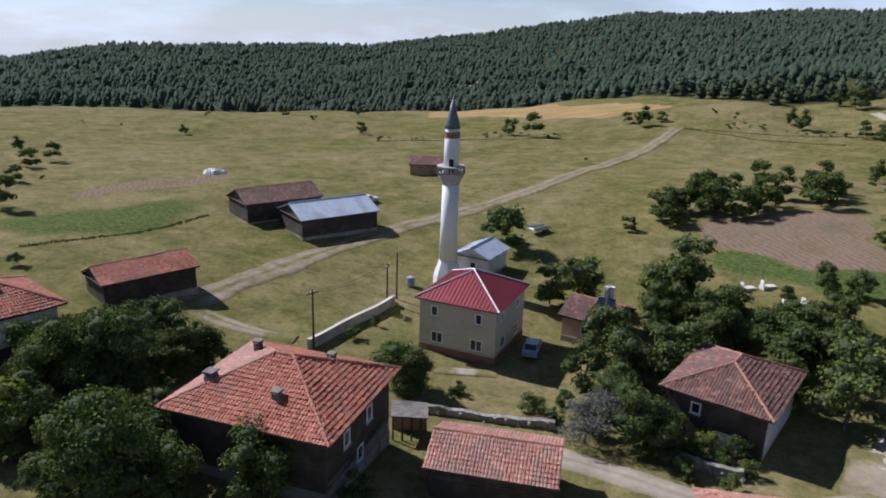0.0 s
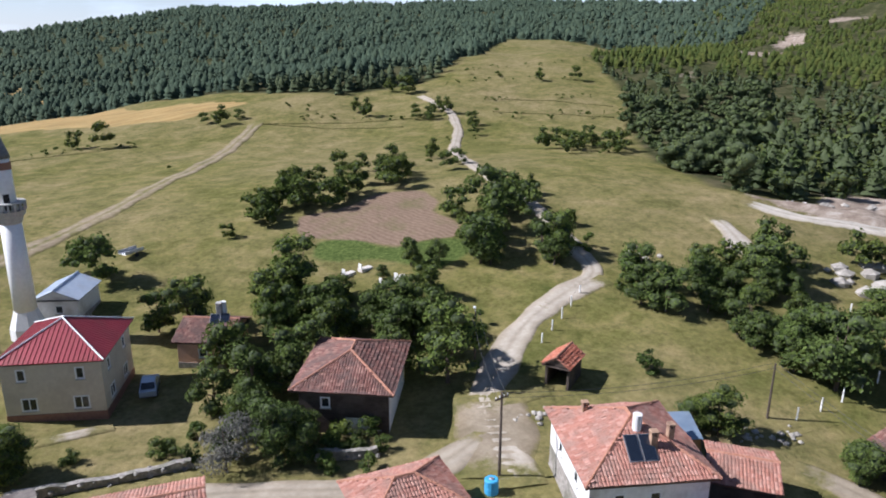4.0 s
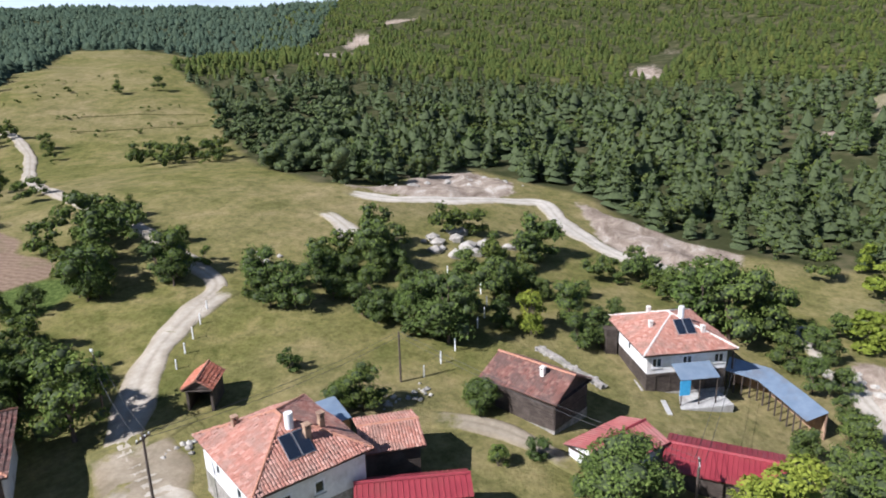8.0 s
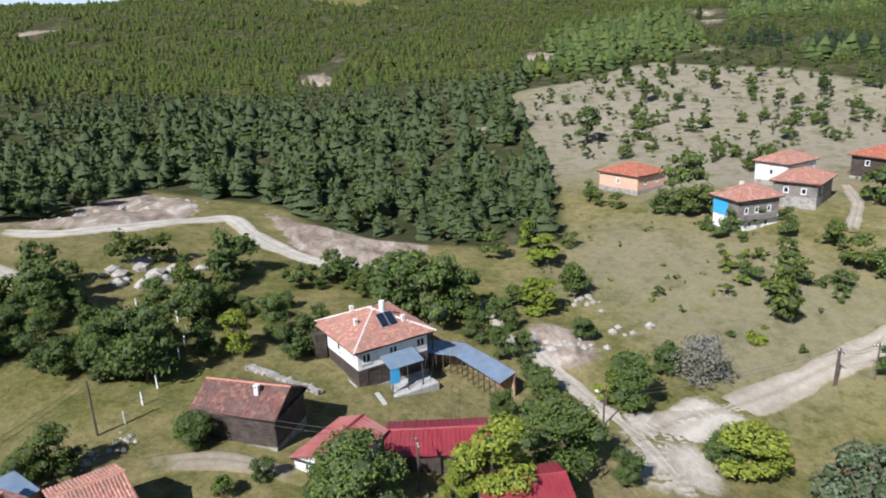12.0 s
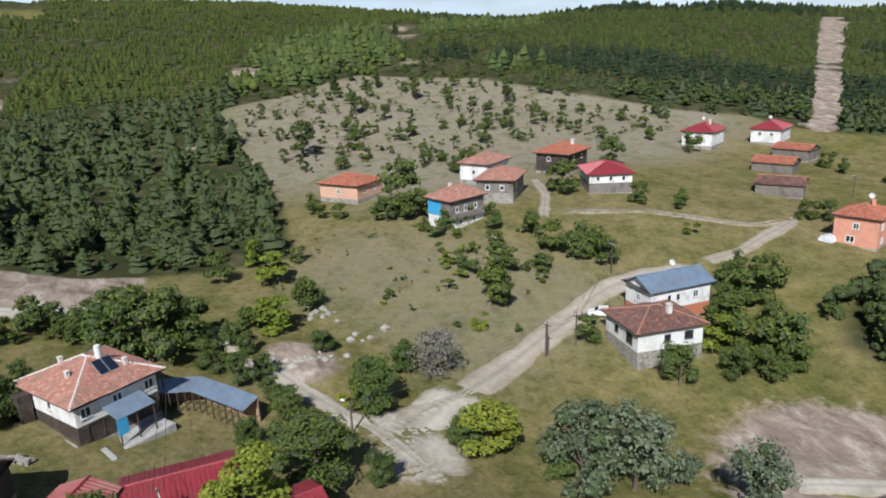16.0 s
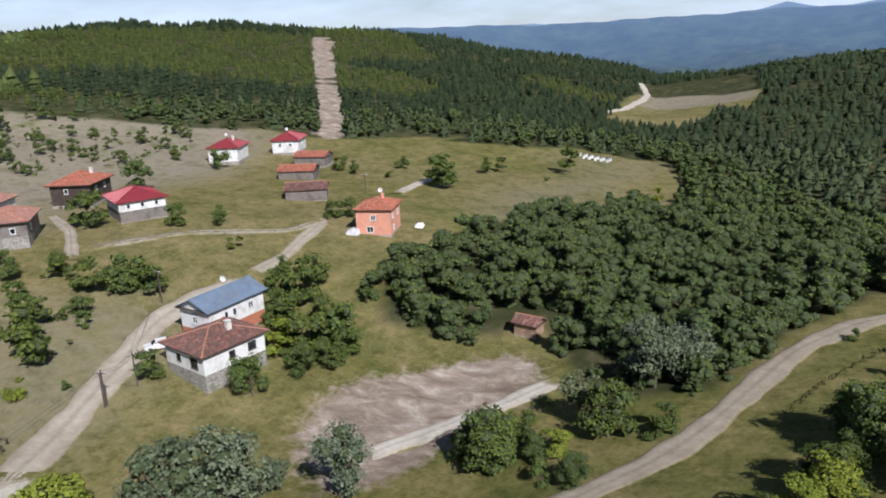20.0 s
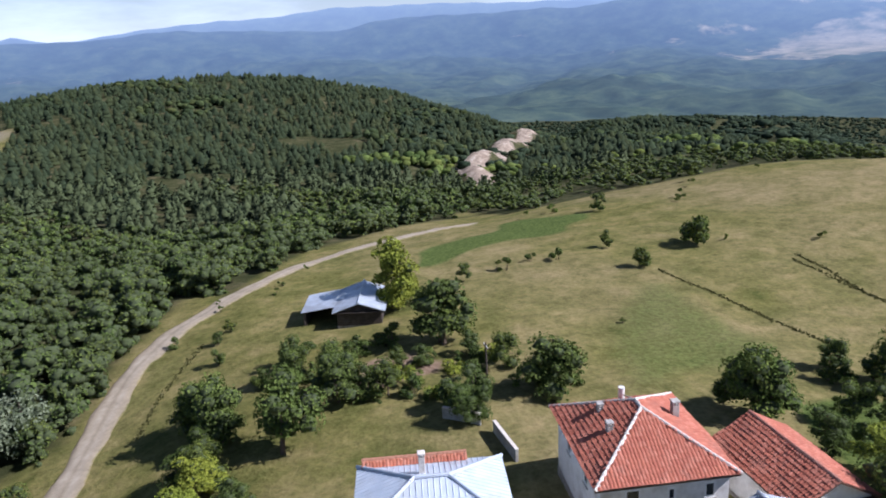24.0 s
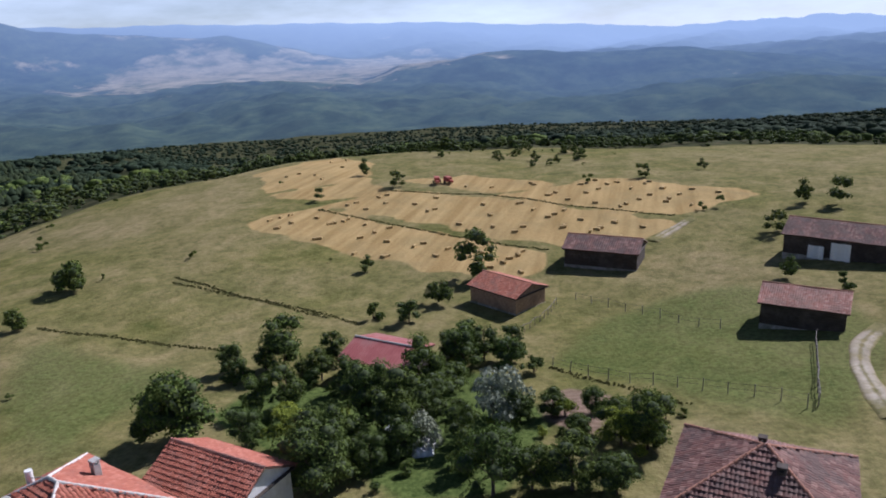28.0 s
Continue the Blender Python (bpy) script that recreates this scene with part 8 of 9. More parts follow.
for kind, x, y, h in [("dark", 97.8, -4, 3.2), ("green_bush", 94.4, -5.1, 3.6), ("dark", 91.3, -6.8, 4), ("green_bush", 85, -8, 3.2), ("dark", 78.3, -7.7, 3.6), ("green_bush", 74, -8.9, 4), ("dark", 100, 49.9, 5.2), ("dark", 100.4, 47.7, 4.6), ("dark", 103.3, 46, 5), ("dark", 68.1, -3.9, 3.6), ("bush", 21.4, 56.5, 1.8), ("green_bush", 22.2, 53.2, 2), ("bush", 22, 49.5, 1.6), ("green_bush", 24, 50.5, 2.2), ("bush", 24.1, 47.9, 1.5), ("dark", 19, 52.5, 3.4), ("bush", 18.3, 54.6, 2.4), ("bush", -10.2, 70.6, 1.6), ("bush", -8.3, 74.7, 1.4), ("green_bush", -6.1, 78.5, 1.7), ("bush", 0.9, 59.9, 1.5), ("walnut", -42.3, -24.5, 6.5), ("walnut", -56.4, -25.8, 6.2), ("dark", -62.2, -31.1, 4.8), ("walnut", -64.8, -24, 6), ("dark", -49.7, -20.7, 4.5), ("dark", -65.2, -35.9, 4.4), ("green_bush", -60.6, -19.9, 4.2), ("dark", -57.4, -35.7, 5), ("walnut", -70.9, -20.7, 5.5), ("dark", -12.1, -74.8, 4.6), ("walnut", -15.6, -69.4, 5.6), ("dark", -20, -64, 4.5), ("green_bush", -24.6, -57.2, 3.6), ("dark", -27.1, -57.4, 4.2)]:
    plant(kind, x, y, h)
for kind, x, y, h in [("green_bush", -35.9, -68.2, 1.3), ("bush", -30.7, -64.1, 1.65), ("green_bush", -26.6, -69.3, 2), ("lime_bush", -23.1, -67.1, 2.35), ("green_bush", -25.6, -78.3, 1.3), ("bush", -23.9, -78.2, 1.65), ("green_bush", -21.4, -76, 2), ("lime_bush", -28.2, -65.7, 2.35), ("green_bush", -32.5, -58.9, 1.3), ("bush", -19.2, -77.1, 1.65), ("green_bush", -23.1, -64.3, 2), ("lime_bush", -24.5, -60.8, 2.35), ("green_bush", -28.3, -60.9, 1.3), ("bush", -34.8, -57, 1.65), ("green_bush", -37.6, -55.9, 2), ("lime_bush", -33.7, -66.9, 2.35), ("green_bush", -17, -75.9, 1.3), ("bush", -15.7, -82.1, 1.65), ("dark", -30.3, -74.3, 7.6), ("dark", -35.1, -55.5, 6.6), ("walnut", -48.7, -41.6, 6.8)]:
    plant(kind, x, y, h, 1.15)
# bushes in broken rows along the terraces of the upper meadow
HEDGES = [
    [(144.0, 203.8), (161.7, 192.1), (186.0, 180.5)],
    [(134.9, 188.9), (152.9, 176.7), (171.1, 164.3)],
    [(143.3, 229.9), (167.3, 223.3), (187.8, 207.7)],
    [(186.7, 235.7), (203.2, 232.5), (226.3, 233.0)],
    [(84.4, 223.6), (102.7, 211.4), (119.1, 193.3)],
    [(161.5, 246.4), (177.7, 243.8), (191.8, 236.8)],
    [(72.6, 225.7), (90.8, 218.0), (103.8, 206.0), (115.7, 193.2)],
    [(-24.2, 214.8), (3.4, 225.3), (34.6, 218.8)],
]
rng = np.random.default_rng(61)
for line in HEDGES:
    for q in smooth_line(line, 2.6):
        if rng.uniform() < 0.62:
            plant("bush", q[0] + rng.normal(0, 0.5), q[1] + rng.normal(0, 0.5), rng.uniform(0.6, 1.9), 1.2)
rng = np.random.default_rng(77)
SCATTER = [("heath", 330, (0.8, 2.8), ("bush", "bush", "round_pine", "green_bush")), ("heath", 110, (2.4, 4.6), ("dark", "round_pine", "green_bush")), ("village_green", 34, (0.6, 1.4), ("bush", "lime_bush"))]
for name, count, (h0, h1), kinds in SCATTER:
    box = np.array(COVER[name])
    done = 0
    while done < count:
        x, y = rng.uniform(box[:, 0].min(), box[:, 0].max()), rng.uniform(box[:, 1].min(), box[:, 1].max())
        if edge_distance(np.array([x]), np.array([y]), COVER[name])[0] > 2 and all((x - a) ** 2 + (y - b) ** 2 > c * c for a, b, c in CLEAR):
            plant(kinds[done % len(kinds)], x, y, rng.uniform(h0, h1))
            done += 1
far_trees()
for (kind, tier), pool in PROTO.items():
    if kind == "pine" and tier:
        continue
    for ob in pool[max(0, USED.get((kind, tier), -1) + 1):]:
        for o in (*ob.children_recursive, ob):
            bpy.data.objects.remove(o)


# ---- fences, walls, poles ----
def utility_pole(x, y, height, lean=0.0, arm=True, lamp=False, label="dark wooden utility pole with insulators"):
    t = thing("utility_pole", pose(x, y, ground_z(x, y), lean, lean * 0.6, (x * 37 + y * 11) % 90), label, "pole", "utility poles")
    part("shaft", Geo().tube((0, 0, -0.6), (0, 0, height), 0.13, 0.09, 8), "wood_pole", t)
    if arm:
        a = part("crossarm", Geo().box(-0.7, -0.05, height - 0.5, 0.7, 0.05, height - 0.38, 0.01), "wood_pole", t)
        for k in (-0.6, -0.2, 0.2, 0.6):
            part("insulator", Geo().lathe([(0.03, 0.0), (0.06, 0.05), (0.04, 0.1), (0.05, 0.16)], 8, (k, 0, height - 0.38)), "white_paint", a)
    if lamp:
        a = part("lamp_arm", Geo().tube((0, 0, height - 0.4), (0.9, 0, height + 0.1), 0.03, 0.03, 6), "steel", t)
        part("lamp_head", Geo().box(0.75, -0.12, height + 0.03, 1.25, 0.12, height + 0.16, 0.03), "white_paint", a)
    return (x, y, ground_z(x, y) + height - 0.2)


def cable(a, b, sag=0.8, offset=0.0):
    a, b = Vector(a), Vector(b)
    side = (b - a).cross(Vector((0, 0, 1))).normalized() * offset
    g, n = Geo(), 14
    pts = [a.lerp(b, k / n) + side - Vector((0, 0, sag * 4 * (k / n) * (1 - k / n))) for k in range(n + 1)]
    flat = (b - a).cross(Vector((0, 0, 1))).normalized() * 0.022
    up = Vector((0, 0, 0.022))
    g.add([p + o for p in pts for o in (flat, up, -flat, -up)], [(4 * k + i, 4 * k + (i + 1) % 4, 4 * k + 4 + (i + 1) % 4, 4 * k + 4 + i) for k in range(n) for i in range(4)])
    tagged(new("overhead_cable", g.mesh("overhead_cable", "wire")), "thin black overhead cable strung between poles", "cable", "overhead cables")


def post_row(points, name, label, mat, height, gap, r=0.06, rails=0, wires=0, rail_mat=None, jitter=0.05, square=False):
    """Posts along a line with rails or wires from one to the next."""
    q = smooth_line(points, 0.5) if len(points) > 2 else np.stack([np.linspace(points[0][k], points[1][k], 60) for k in (0, 1)], 1)
    d = np.r_[0, np.cumsum(np.hypot(*np.diff(q, axis=0).T))]
    n = max(2, int(d[-1] / gap) + 1)
    s = np.linspace(0, d[-1], n)
    xs, ys = np.interp(s, d, q[:, 0]), np.interp(s, d, q[:, 1])
    rng = np.random.default_rng(int(abs(xs[0] * 10)) + n)
    t = thing(name, pose(xs[0], ys[0], ground_z(xs[0], ys[0])), label, "fence")
    base = Vector((xs[0], ys[0], ground_z(xs[0], ys[0])))
    tops = []
    for x, y in zip(xs, ys):
        p = Vector((x, y, ground_z(x, y))) - base
        h = height * rng.uniform(0.85, 1.12)
        top = p + Vector((rng.normal(0, jitter), rng.normal(0, jitter), h))
        g = Geo()
        if square:
            g.box(p.x - r, p.y - r, p.z - 0.3, p.x + r, p.y + r, p.z + h, 0.015)
        else:
            g.tube(p - Vector((0, 0, 0.3)), top, r, r * 0.8, 6)
        part("post", g, mat, t)
        tops.append((p, top))
    for k in range(rails + wires):
        f = 0.9 - 0.4 * k
        for (p, a), (p2, b) in zip(tops, tops[1:]):
            rr = 0.045 if k < rails else 0.012
            part("rail" if k < rails else "wire", Geo().tube(p.lerp(a, f), p2.lerp(b, f), rr, rr * 0.9, 5), rail_mat or mat, t)


def masonry(points, name, label, mat, height, thick, cap=None, rough=0.0, step=0.9):
    """A low wall that follows the ground, with a coping."""
    q = smooth_line(points, step)
    t = np.gradient(q, axis=0)
    t /= np.hypot(t[:, 0], t[:, 1])[:, None] + 1e-9
    nrm = np.stack([-t[:, 1], t[:, 0]], 1) * thick / 2
    rng = np.random.default_rng(len(q))
    z = relief(q[:, 0], q[:, 1])
    h = height * (1 + rough * rng.normal(0, 1, len(q)))
    o = thing(name, pose(q[0, 0], q[0, 1], z[0]), label, "wall")
    b = np.array([q[0, 0], q[0, 1], z[0]])
    body, top = Geo(), Geo()
    for geo, wide, lo, hi in ((body, 1.0, -0.5, 0.0), (top, 1.25, 0.002, 0.10)):
        v = []
        for i in range(len(q)):
            for s, zz in ((1, lo), (1, hi), (-1, hi), (-1, lo)):
                p = q[i] + nrm[i] * s * wide * (1 + rough * rng.normal(0, 0.4))
                v.append((p[0] - b[0], p[1] - b[1], z[i] + (h[i] + zz if zz != -0.5 else -0.5) - b[2]))
        f = [(4 * i + k, 4 * i + (k + 1) % 4, 4 * i + 4 + (k + 1) % 4, 4 * i + 4 + k) for i in range(len(q) - 1) for k in range(4)]
        geo.add(v, f + [(0, 1, 2, 3), tuple(4 * len(q) - k for k in (1, 2, 3, 4))])
    part("wall_body", body, mat, o)
    if cap:
        part("coping", top, cap, o)
    if rough:
        for k in range(min(60, len(q) * 3)):
            i = rng.integers(len(q))
            s = rng.uniform(0.12, 0.28)
            p = q[i] + nrm[i] * rng.choice([-1, 1]) * 1.1
            g = Geo()
            boulder(g, (p[0] - b[0], p[1] - b[1], z[i] + rng.uniform(0.05, max(0.1, h[i])) - b[2]), s, rng)
            part("stone", g, "stone", o)


def boulder(g, at, s, rng):
    n = 6
    x, y, z = at
    v = [(x, y, z + s * 0.7)] + [(x + s * math.cos(6.283 * k / n) * rng.uniform(0.75, 1.2), y + s * math.sin(6.283 * k / n) * rng.uniform(0.75, 1.2), z + s * rng.uniform(-0.1, 0.35)) for k in range(n)]
    v += [(x + s * 0.8 * math.cos(6.283 * k / n), y + s * 0.8 * math.sin(6.283 * k / n), z - s * 0.6) for k in range(n)]
    g.add(v, [(0, 1 + k, 1 + (k + 1) % n) for k in range(n)] + [(1 + k, 7 + k, 7 + (k + 1) % n, 1 + (k + 1) % n) for k in range(n)])


def rocks(points, label, count, s0, s1, seed, name="rock_pile", mat="rock"):
    rng = np.random.default_rng(seed)
    c = np.mean(points, axis=0)
    base = Vector((c[0], c[1], ground_z(*c)))
    t = thing(name, pose(*base), label, "rocks")
    for k in range(count):
        i = rng.integers(len(points))
        x, y = points[i][0] + rng.normal(0, s1 * 1.2), points[i][1] + rng.normal(0, s1 * 1.2)
        s = rng.uniform(s0, s1) * 0.62
        g = Geo()
        boulder(g, (x - base.x, y - base.y, ground_z(x, y) + s * 0.25 - base.z), s, rng)
        part("rock", g, mat, t)


STREET_POSTS = [(47.0, 55.1), (49.6, 56.5), (52.1, 58.0), (54.8, 59.4), (57.3, 60.9), (59.9, 62.3)]
post_row(STREET_POSTS, "post_fence", "row of white concrete fence posts along the street", "white_paint", 1.3, 3.0, 0.07, 0, 1, "wire", 0.02, True)
post_row([(58.4, 32.5), (61.3, 32.1), (64.1, 32.0), (66.7, 32.0), (69.4, 31.9), (76.6, 32.5), (82.2, 34.7), (84.0, 37.6), (85.4, 43.0)],
         "post_fence", "line of white concrete fence posts round the paddock", "white_paint", 1.5, 3.2, 0.07, 0, 1, "wire", 0.02, True)
post_row([(-97.7, -12.0), (-94.2, -5.8), (-91.6, -1.5), (-88.3, 3.0), (-85.2, 8.4)], "field_fence", "weathered wooden post fence across the pasture", "timber_grey", 1.25, 2.6, 0.06, 0, 2, "wire")
post_row([(-81.8, 17.2), (-72.7, 15.8), (-62.1, 13.9)], "rail_fence", "grey split-rail fence beside the pasture", "timber_grey", 1.3, 1.6, 0.07, 2, 0)
post_row([(-62.1, 13.9), (-64.1, 11.8), (-65.9, 7.9), (-67.6, 2.3), (-68.7, -3.8), (-73.1, -11.7)], "garden_fence", "old post and wire fence along the garden bank", "timber_grey", 1.35, 2.2, 0.055, 0, 2, "wire")
post_row([(-82.2, -17.2), (-88.9, -14.3), (-95.5, -13.4)], "garden_fence", "old stick fence by the garden hut", "timber_grey", 1.2, 1.2, 0.04, 1, 0)
post_row([(122.6, -72.4), (114.5, -89.3), (103.8, -95.1), (98.5, -105.0)], "lane_fence", "low pale fence along the hillside track", "timber_grey", 1.0, 2.4, 0.05, 1, 0)
masonry([(-14.6, 65.6), (-10.9, 73.6), (-6.3, 82.6)], "yard_wall", "grey concrete yard wall with a pale coping", "concrete", 1.1, 0.3, "mortar")
masonry([(-4.4, 56.3), (2.6, 54.8), (10.4, 53.9)], "retaining_wall", "rough dry-stone wall along the lane bank", "stone", 0.7, 0.5, None, 0.12)
masonry([(-22.2, -56.9), (-25.8, -51.8)], "garden_wall", "grey block garden wall with white coping", "concrete", 1.1, 0.25, "mortar")
masonry([(-25.8, -51.8), (-24.8, -44.5)], "garden_wall", "grey block garden wall with white coping", "concrete", 1.1, 0.25, "mortar")
masonry([(72.6, 25.0), (70.3, 19.0), (68.0, 14.8)], "bank_wall", "crumbling dry-stone bank below the house", "stone", 0.5, 0.6, None, 0.2)
masonry([(17.9, 50.1), (21.7, 47.7), (24.3, 47.3)], "corner_wall", "overgrown dry-stone wall at the lane corner", "stone", 0.9, 0.5, None, 0.15)

P1 = utility_pole(-13.8, 66.8, 6.6)
P2 = utility_pole(-7.6, 82.2, 5.2)
P3 = utility_pole(-6.5, 83.5, 6.2, arm=False, label="dark wooden pole strutted to its neighbour")
P4 = utility_pole(38.7, 55.4, 6.5, arm=False, lamp=True, label="street lamp on a dark wooden pole")
P5 = utility_pole(29.9, 39.1, 7.5)
P6 = utility_pole(57.1, 33.9, 5.6, arm=False)
P7 = utility_pole(52.6, 4.1, 5.0)
P8 = utility_pole(68.8, -15.1, 3.9, arm=False, lamp=True, label="street lamp on a pole at the junction")
P9 = utility_pole(79.8, -45.8, 4.6, 5, False, label="leaning strut of the double pole")
P10 = utility_pole(80.0, -46.2, 5.0)
P11 = utility_pole(80.7, -51.3, 5.0)
P12 = utility_pole(95.7, -67.6, 5.6)
P13 = utility_pole(134.5, -81.3, 5.2)
P14 = utility_pole(108.4, -139.2, 5.2)
P15 = utility_pole(-29.0, -58.8, 5.5)
P16 = utility_pole(77.9, 3.6, 4.6, arm=False)
for a, b in ((P1, P2), (P4, P5), (P5, P6), (P6, P7), (P7, P16), (P8, P10), (P10, P11), (P11, P12), (P12, P13)):
    for o in (-0.4, 0.4):
        cable(a, b, 0.7, o)


# ---- vehicles and yard things ----
def car(x, y, rot, paint, label, name="car"):
    t = thing(name, pose(x, y, ground_z(x, y), 0, 0, rot), label, "car")
    side = [(-2.0, 0.32), (2.0, 0.32), (2.05, 0.62), (1.95, 0.82), (1.0, 0.95), (0.35, 1.42), (-1.0, 1.45), (-1.75, 1.0), (-2.05, 0.9)]
    g = Geo()
    n = len(side)
    g.add([(a, s * (0.80 if b < 1.2 else 0.66), b) for s in (-1, 1) for a, b in side], [tuple(range(n)), tuple(range(2 * n - 1, n - 1, -1))] + [(i, n + i, n + (i + 1) % n, (i + 1) % n) for i in range(n)])
    body = part("body", g, paint, t)
    w = Geo().add([(0.95, -0.7, 0.99), (0.95, 0.7, 0.99), (0.42, 0.6, 1.38), (0.42, -0.6, 1.38)], [(0, 1, 2, 3)])
    for v in range(len(w.v)):
        w.v[v] = (w.v[v][0] + 0.03, w.v[v][1], w.v[v][2] + 0.02)
    part("windscreen", w, "glass", body)
    r = Geo().add([(-1.74, -0.66, 1.05), (-1.74, 0.66, 1.05), (-1.08, 0.6, 1.42), (-1.08, -0.6, 1.42)], [(3, 2, 1, 0)])
    for v in range(len(r.v)):
        r.v[v] = (r.v[v][0] - 0.03, r.v[v][1], r.v[v][2] + 0.02)
    part("rear_window", r, "glass", body)
    for s in (-1, 1):
        part("side_window", Geo().box(-1.3, s * 0.735 - 0.012, 0.98, 0.5, s * 0.735 + 0.012, 1.3), "glass", body)
        part("headlight", Geo().box(1.96, s * 0.55 - 0.16, 0.62, 2.06, s * 0.55 + 0.16, 0.76, 0.02), "white_paint", body)
        for a in (-1.25, 1.25):
            wh = part("wheel", Geo().tube((a, s * 0.68, 0.31), (a, s * 0.84, 0.31), 0.31, 0.31, 14), "rubber", t)
            part("rim", Geo().tube((a, s * 0.842, 0.31), (a, s * 0.852, 0.31), 0.18, 0.18, 10), "steel", wh)


car(9.3, 70.2, 75, "car_pale", "pale silver-blue hatchback parked beside the mosque")
car(85.7, -58.9, 60, "car_white", "white car parked beside the white house")
car(-15.1, 124.8, 40, "car_white", "white van parked behind the steel-roofed barn")


def trailer(x, y, rot, label):
    t = thing("farm_trailer", pose(x, y, ground_z(x, y), 0, 0, rot), label, "trailer")
    part("bed", Geo().box(-1.6, -0.8, 0.65, 1.6, 0.8, 0.78, 0.02), "steel", t)
    for s in (-1, 1):
        part("side_board", Geo().box(-1.6, s * 0.8 - 0.03, 0.784, 1.6, s * 0.8 + 0.03, 1.15, 0.01), "hay", t)
        part("wheel", Geo().tube((0.2, s * 0.86, 0.33), (0.2, s * 1.02, 0.33), 0.33, 0.33, 12), "rubber", t)
    part("drawbar", Geo().tube((1.6, 0, 0.7), (2.6, 0, 0.35), 0.05, 0.04, 6), "steel", t)


trailer(14.2, 109.1, 30, "pale flat farm trailer standing in the meadow")


def tarp_heap(x, y, s, label, seed, mat="hay"):
    rng = np.random.default_rng(seed)
    n = 9
    t = thing("tarpaulin_heap", pose(x, y, ground_z(x, y), 0, 0, rng.uniform(0, 180)), label, "tarpaulin")
    g = Geo()
    for i in range(n):
        for j in range(n):
            u, v = i / (n - 1) * 2 - 1, j / (n - 1) * 2 - 1
            h = max(0.0, (1 - u**4) * (1 - v**4)) * 0.6 * s * rng.uniform(0.6, 1.2)
            g.v.append((u * s * 1.2, v * s * 0.8, h + (0 if abs(u) < 1 and abs(v) < 1 else -0.1)))
    g.f += [(i * n + j, (i + 1) * n + j, (i + 1) * n + j + 1, i * n + j + 1) for i in range(n - 1) for j in range(n - 1)]
    part("sheet", g, mat, t)


tarp_heap(-49.9, 143.4, 1.6, "white plastic covered heap in the meadow", 1, "white_paint")
tarp_heap(-48.5, 145.1, 1.3, "white plastic covered bale in the meadow", 2, "white_paint")
tarp_heap(-51.0, -18.9, 1.3, "crumpled pale tarpaulin over garden clutter", 3)
tarp_heap(-54.0, -23.3, 0.8, "pale sheet lying under the garden trees", 4)
tarp_heap(-24.6, 51.6, 0.7, "white cloth hung in the tree shade", 5, "white_paint")
tarp_heap(89.1, -110.1, 1.8, "heap of white and grey rubble beside the pink house", 6)
tarp_heap(80.9, -121.5, 1.2, "small white dome-shaped cover in the garden", 7, "white_paint")


def drum(x, y, mat, label):
    t = thing("water_drum", pose(x, y, ground_z(x, y)), label, "drum")
    part("barrel", Geo().lathe([(0.5, 0.0), (0.55, 0.05), (0.55, 0.55), (0.57, 0.58), (0.55, 0.61), (0.55, 1.2), (0.5, 1.25)], 14), mat, t)
    part("lid", Geo().lathe([(0.2, 1.252), (0.2, 1.3), (0.15, 1.33)], 10), "steel", t)


drum(-5.0, 87.9, "metal_blue", "dull blue plastic water drum behind the mosque")
drum(28.2, 37.8, "blue_paint", "bright blue water drum beside the lane")
rocks([(73.0, 67.1), (74.5, 67.3), (74.4, 66.2)], "pile of pale field stones in the pasture", 16, 0.25, 0.8, 5)
rocks([(95.0, 47.0), (97.2, 46.1), (97.6, 44.3), (97.7, 43.1)], "grey rock outcrop among the stream trees", 26, 0.8, 2.4, 6, "rock_outcrop")
rocks([(133.6, 64.6), (139.9, 63.5), (140.3, 59.6), (142.8, 56.6), (124.5, 66.6), (118.6, 69.7)], "pale rock face cut for the hillside road", 30, 0.5, 1.4, 7, "rock_outcrop")
rocks([(88.7, -15.0), (87.6, -17.1), (90.0, -12.1), (92.8, -21.2)], "pale rock ledges above the stream road", 30, 0.4, 1.5, 8, "rock_ledge")
rocks([(53.5, 32.9), (54.7, 31.7), (57.0, 30.8), (51.9, 33.2)], "heap of grey stones beside the lane bush", 30, 0.2, 0.6, 9)
rocks([(101.5, -18.4), (101.5, -20.9), (88.0, -14.5), (87.6, -11.6)], "weathered pale rocks in the hillside grass", 24, 0.3, 1.1, 10, "rock_ledge")
rocks([(36.5, 45.1), (37.8, 45.0), (39.5, 44.6)], "rough stones and logs along the yard edge", 16, 0.2, 0.6, 12)


def grave(x, y, rot):
    t = thing("grave", pose(x, y, ground_z(x, y), 0, 0, rot), "white marble grave with low kerb and headstone", "grave", "graves in the orchard")
    part("kerb", Geo().box(-1.0, -0.5, -0.1, 1.0, 0.5, 0.35, 0.03), "mortar", t)
    part("headstone", Geo().box(-1.0, -0.3, 0.352, -0.88, 0.3, 1.1, 0.03), "white_paint", t)


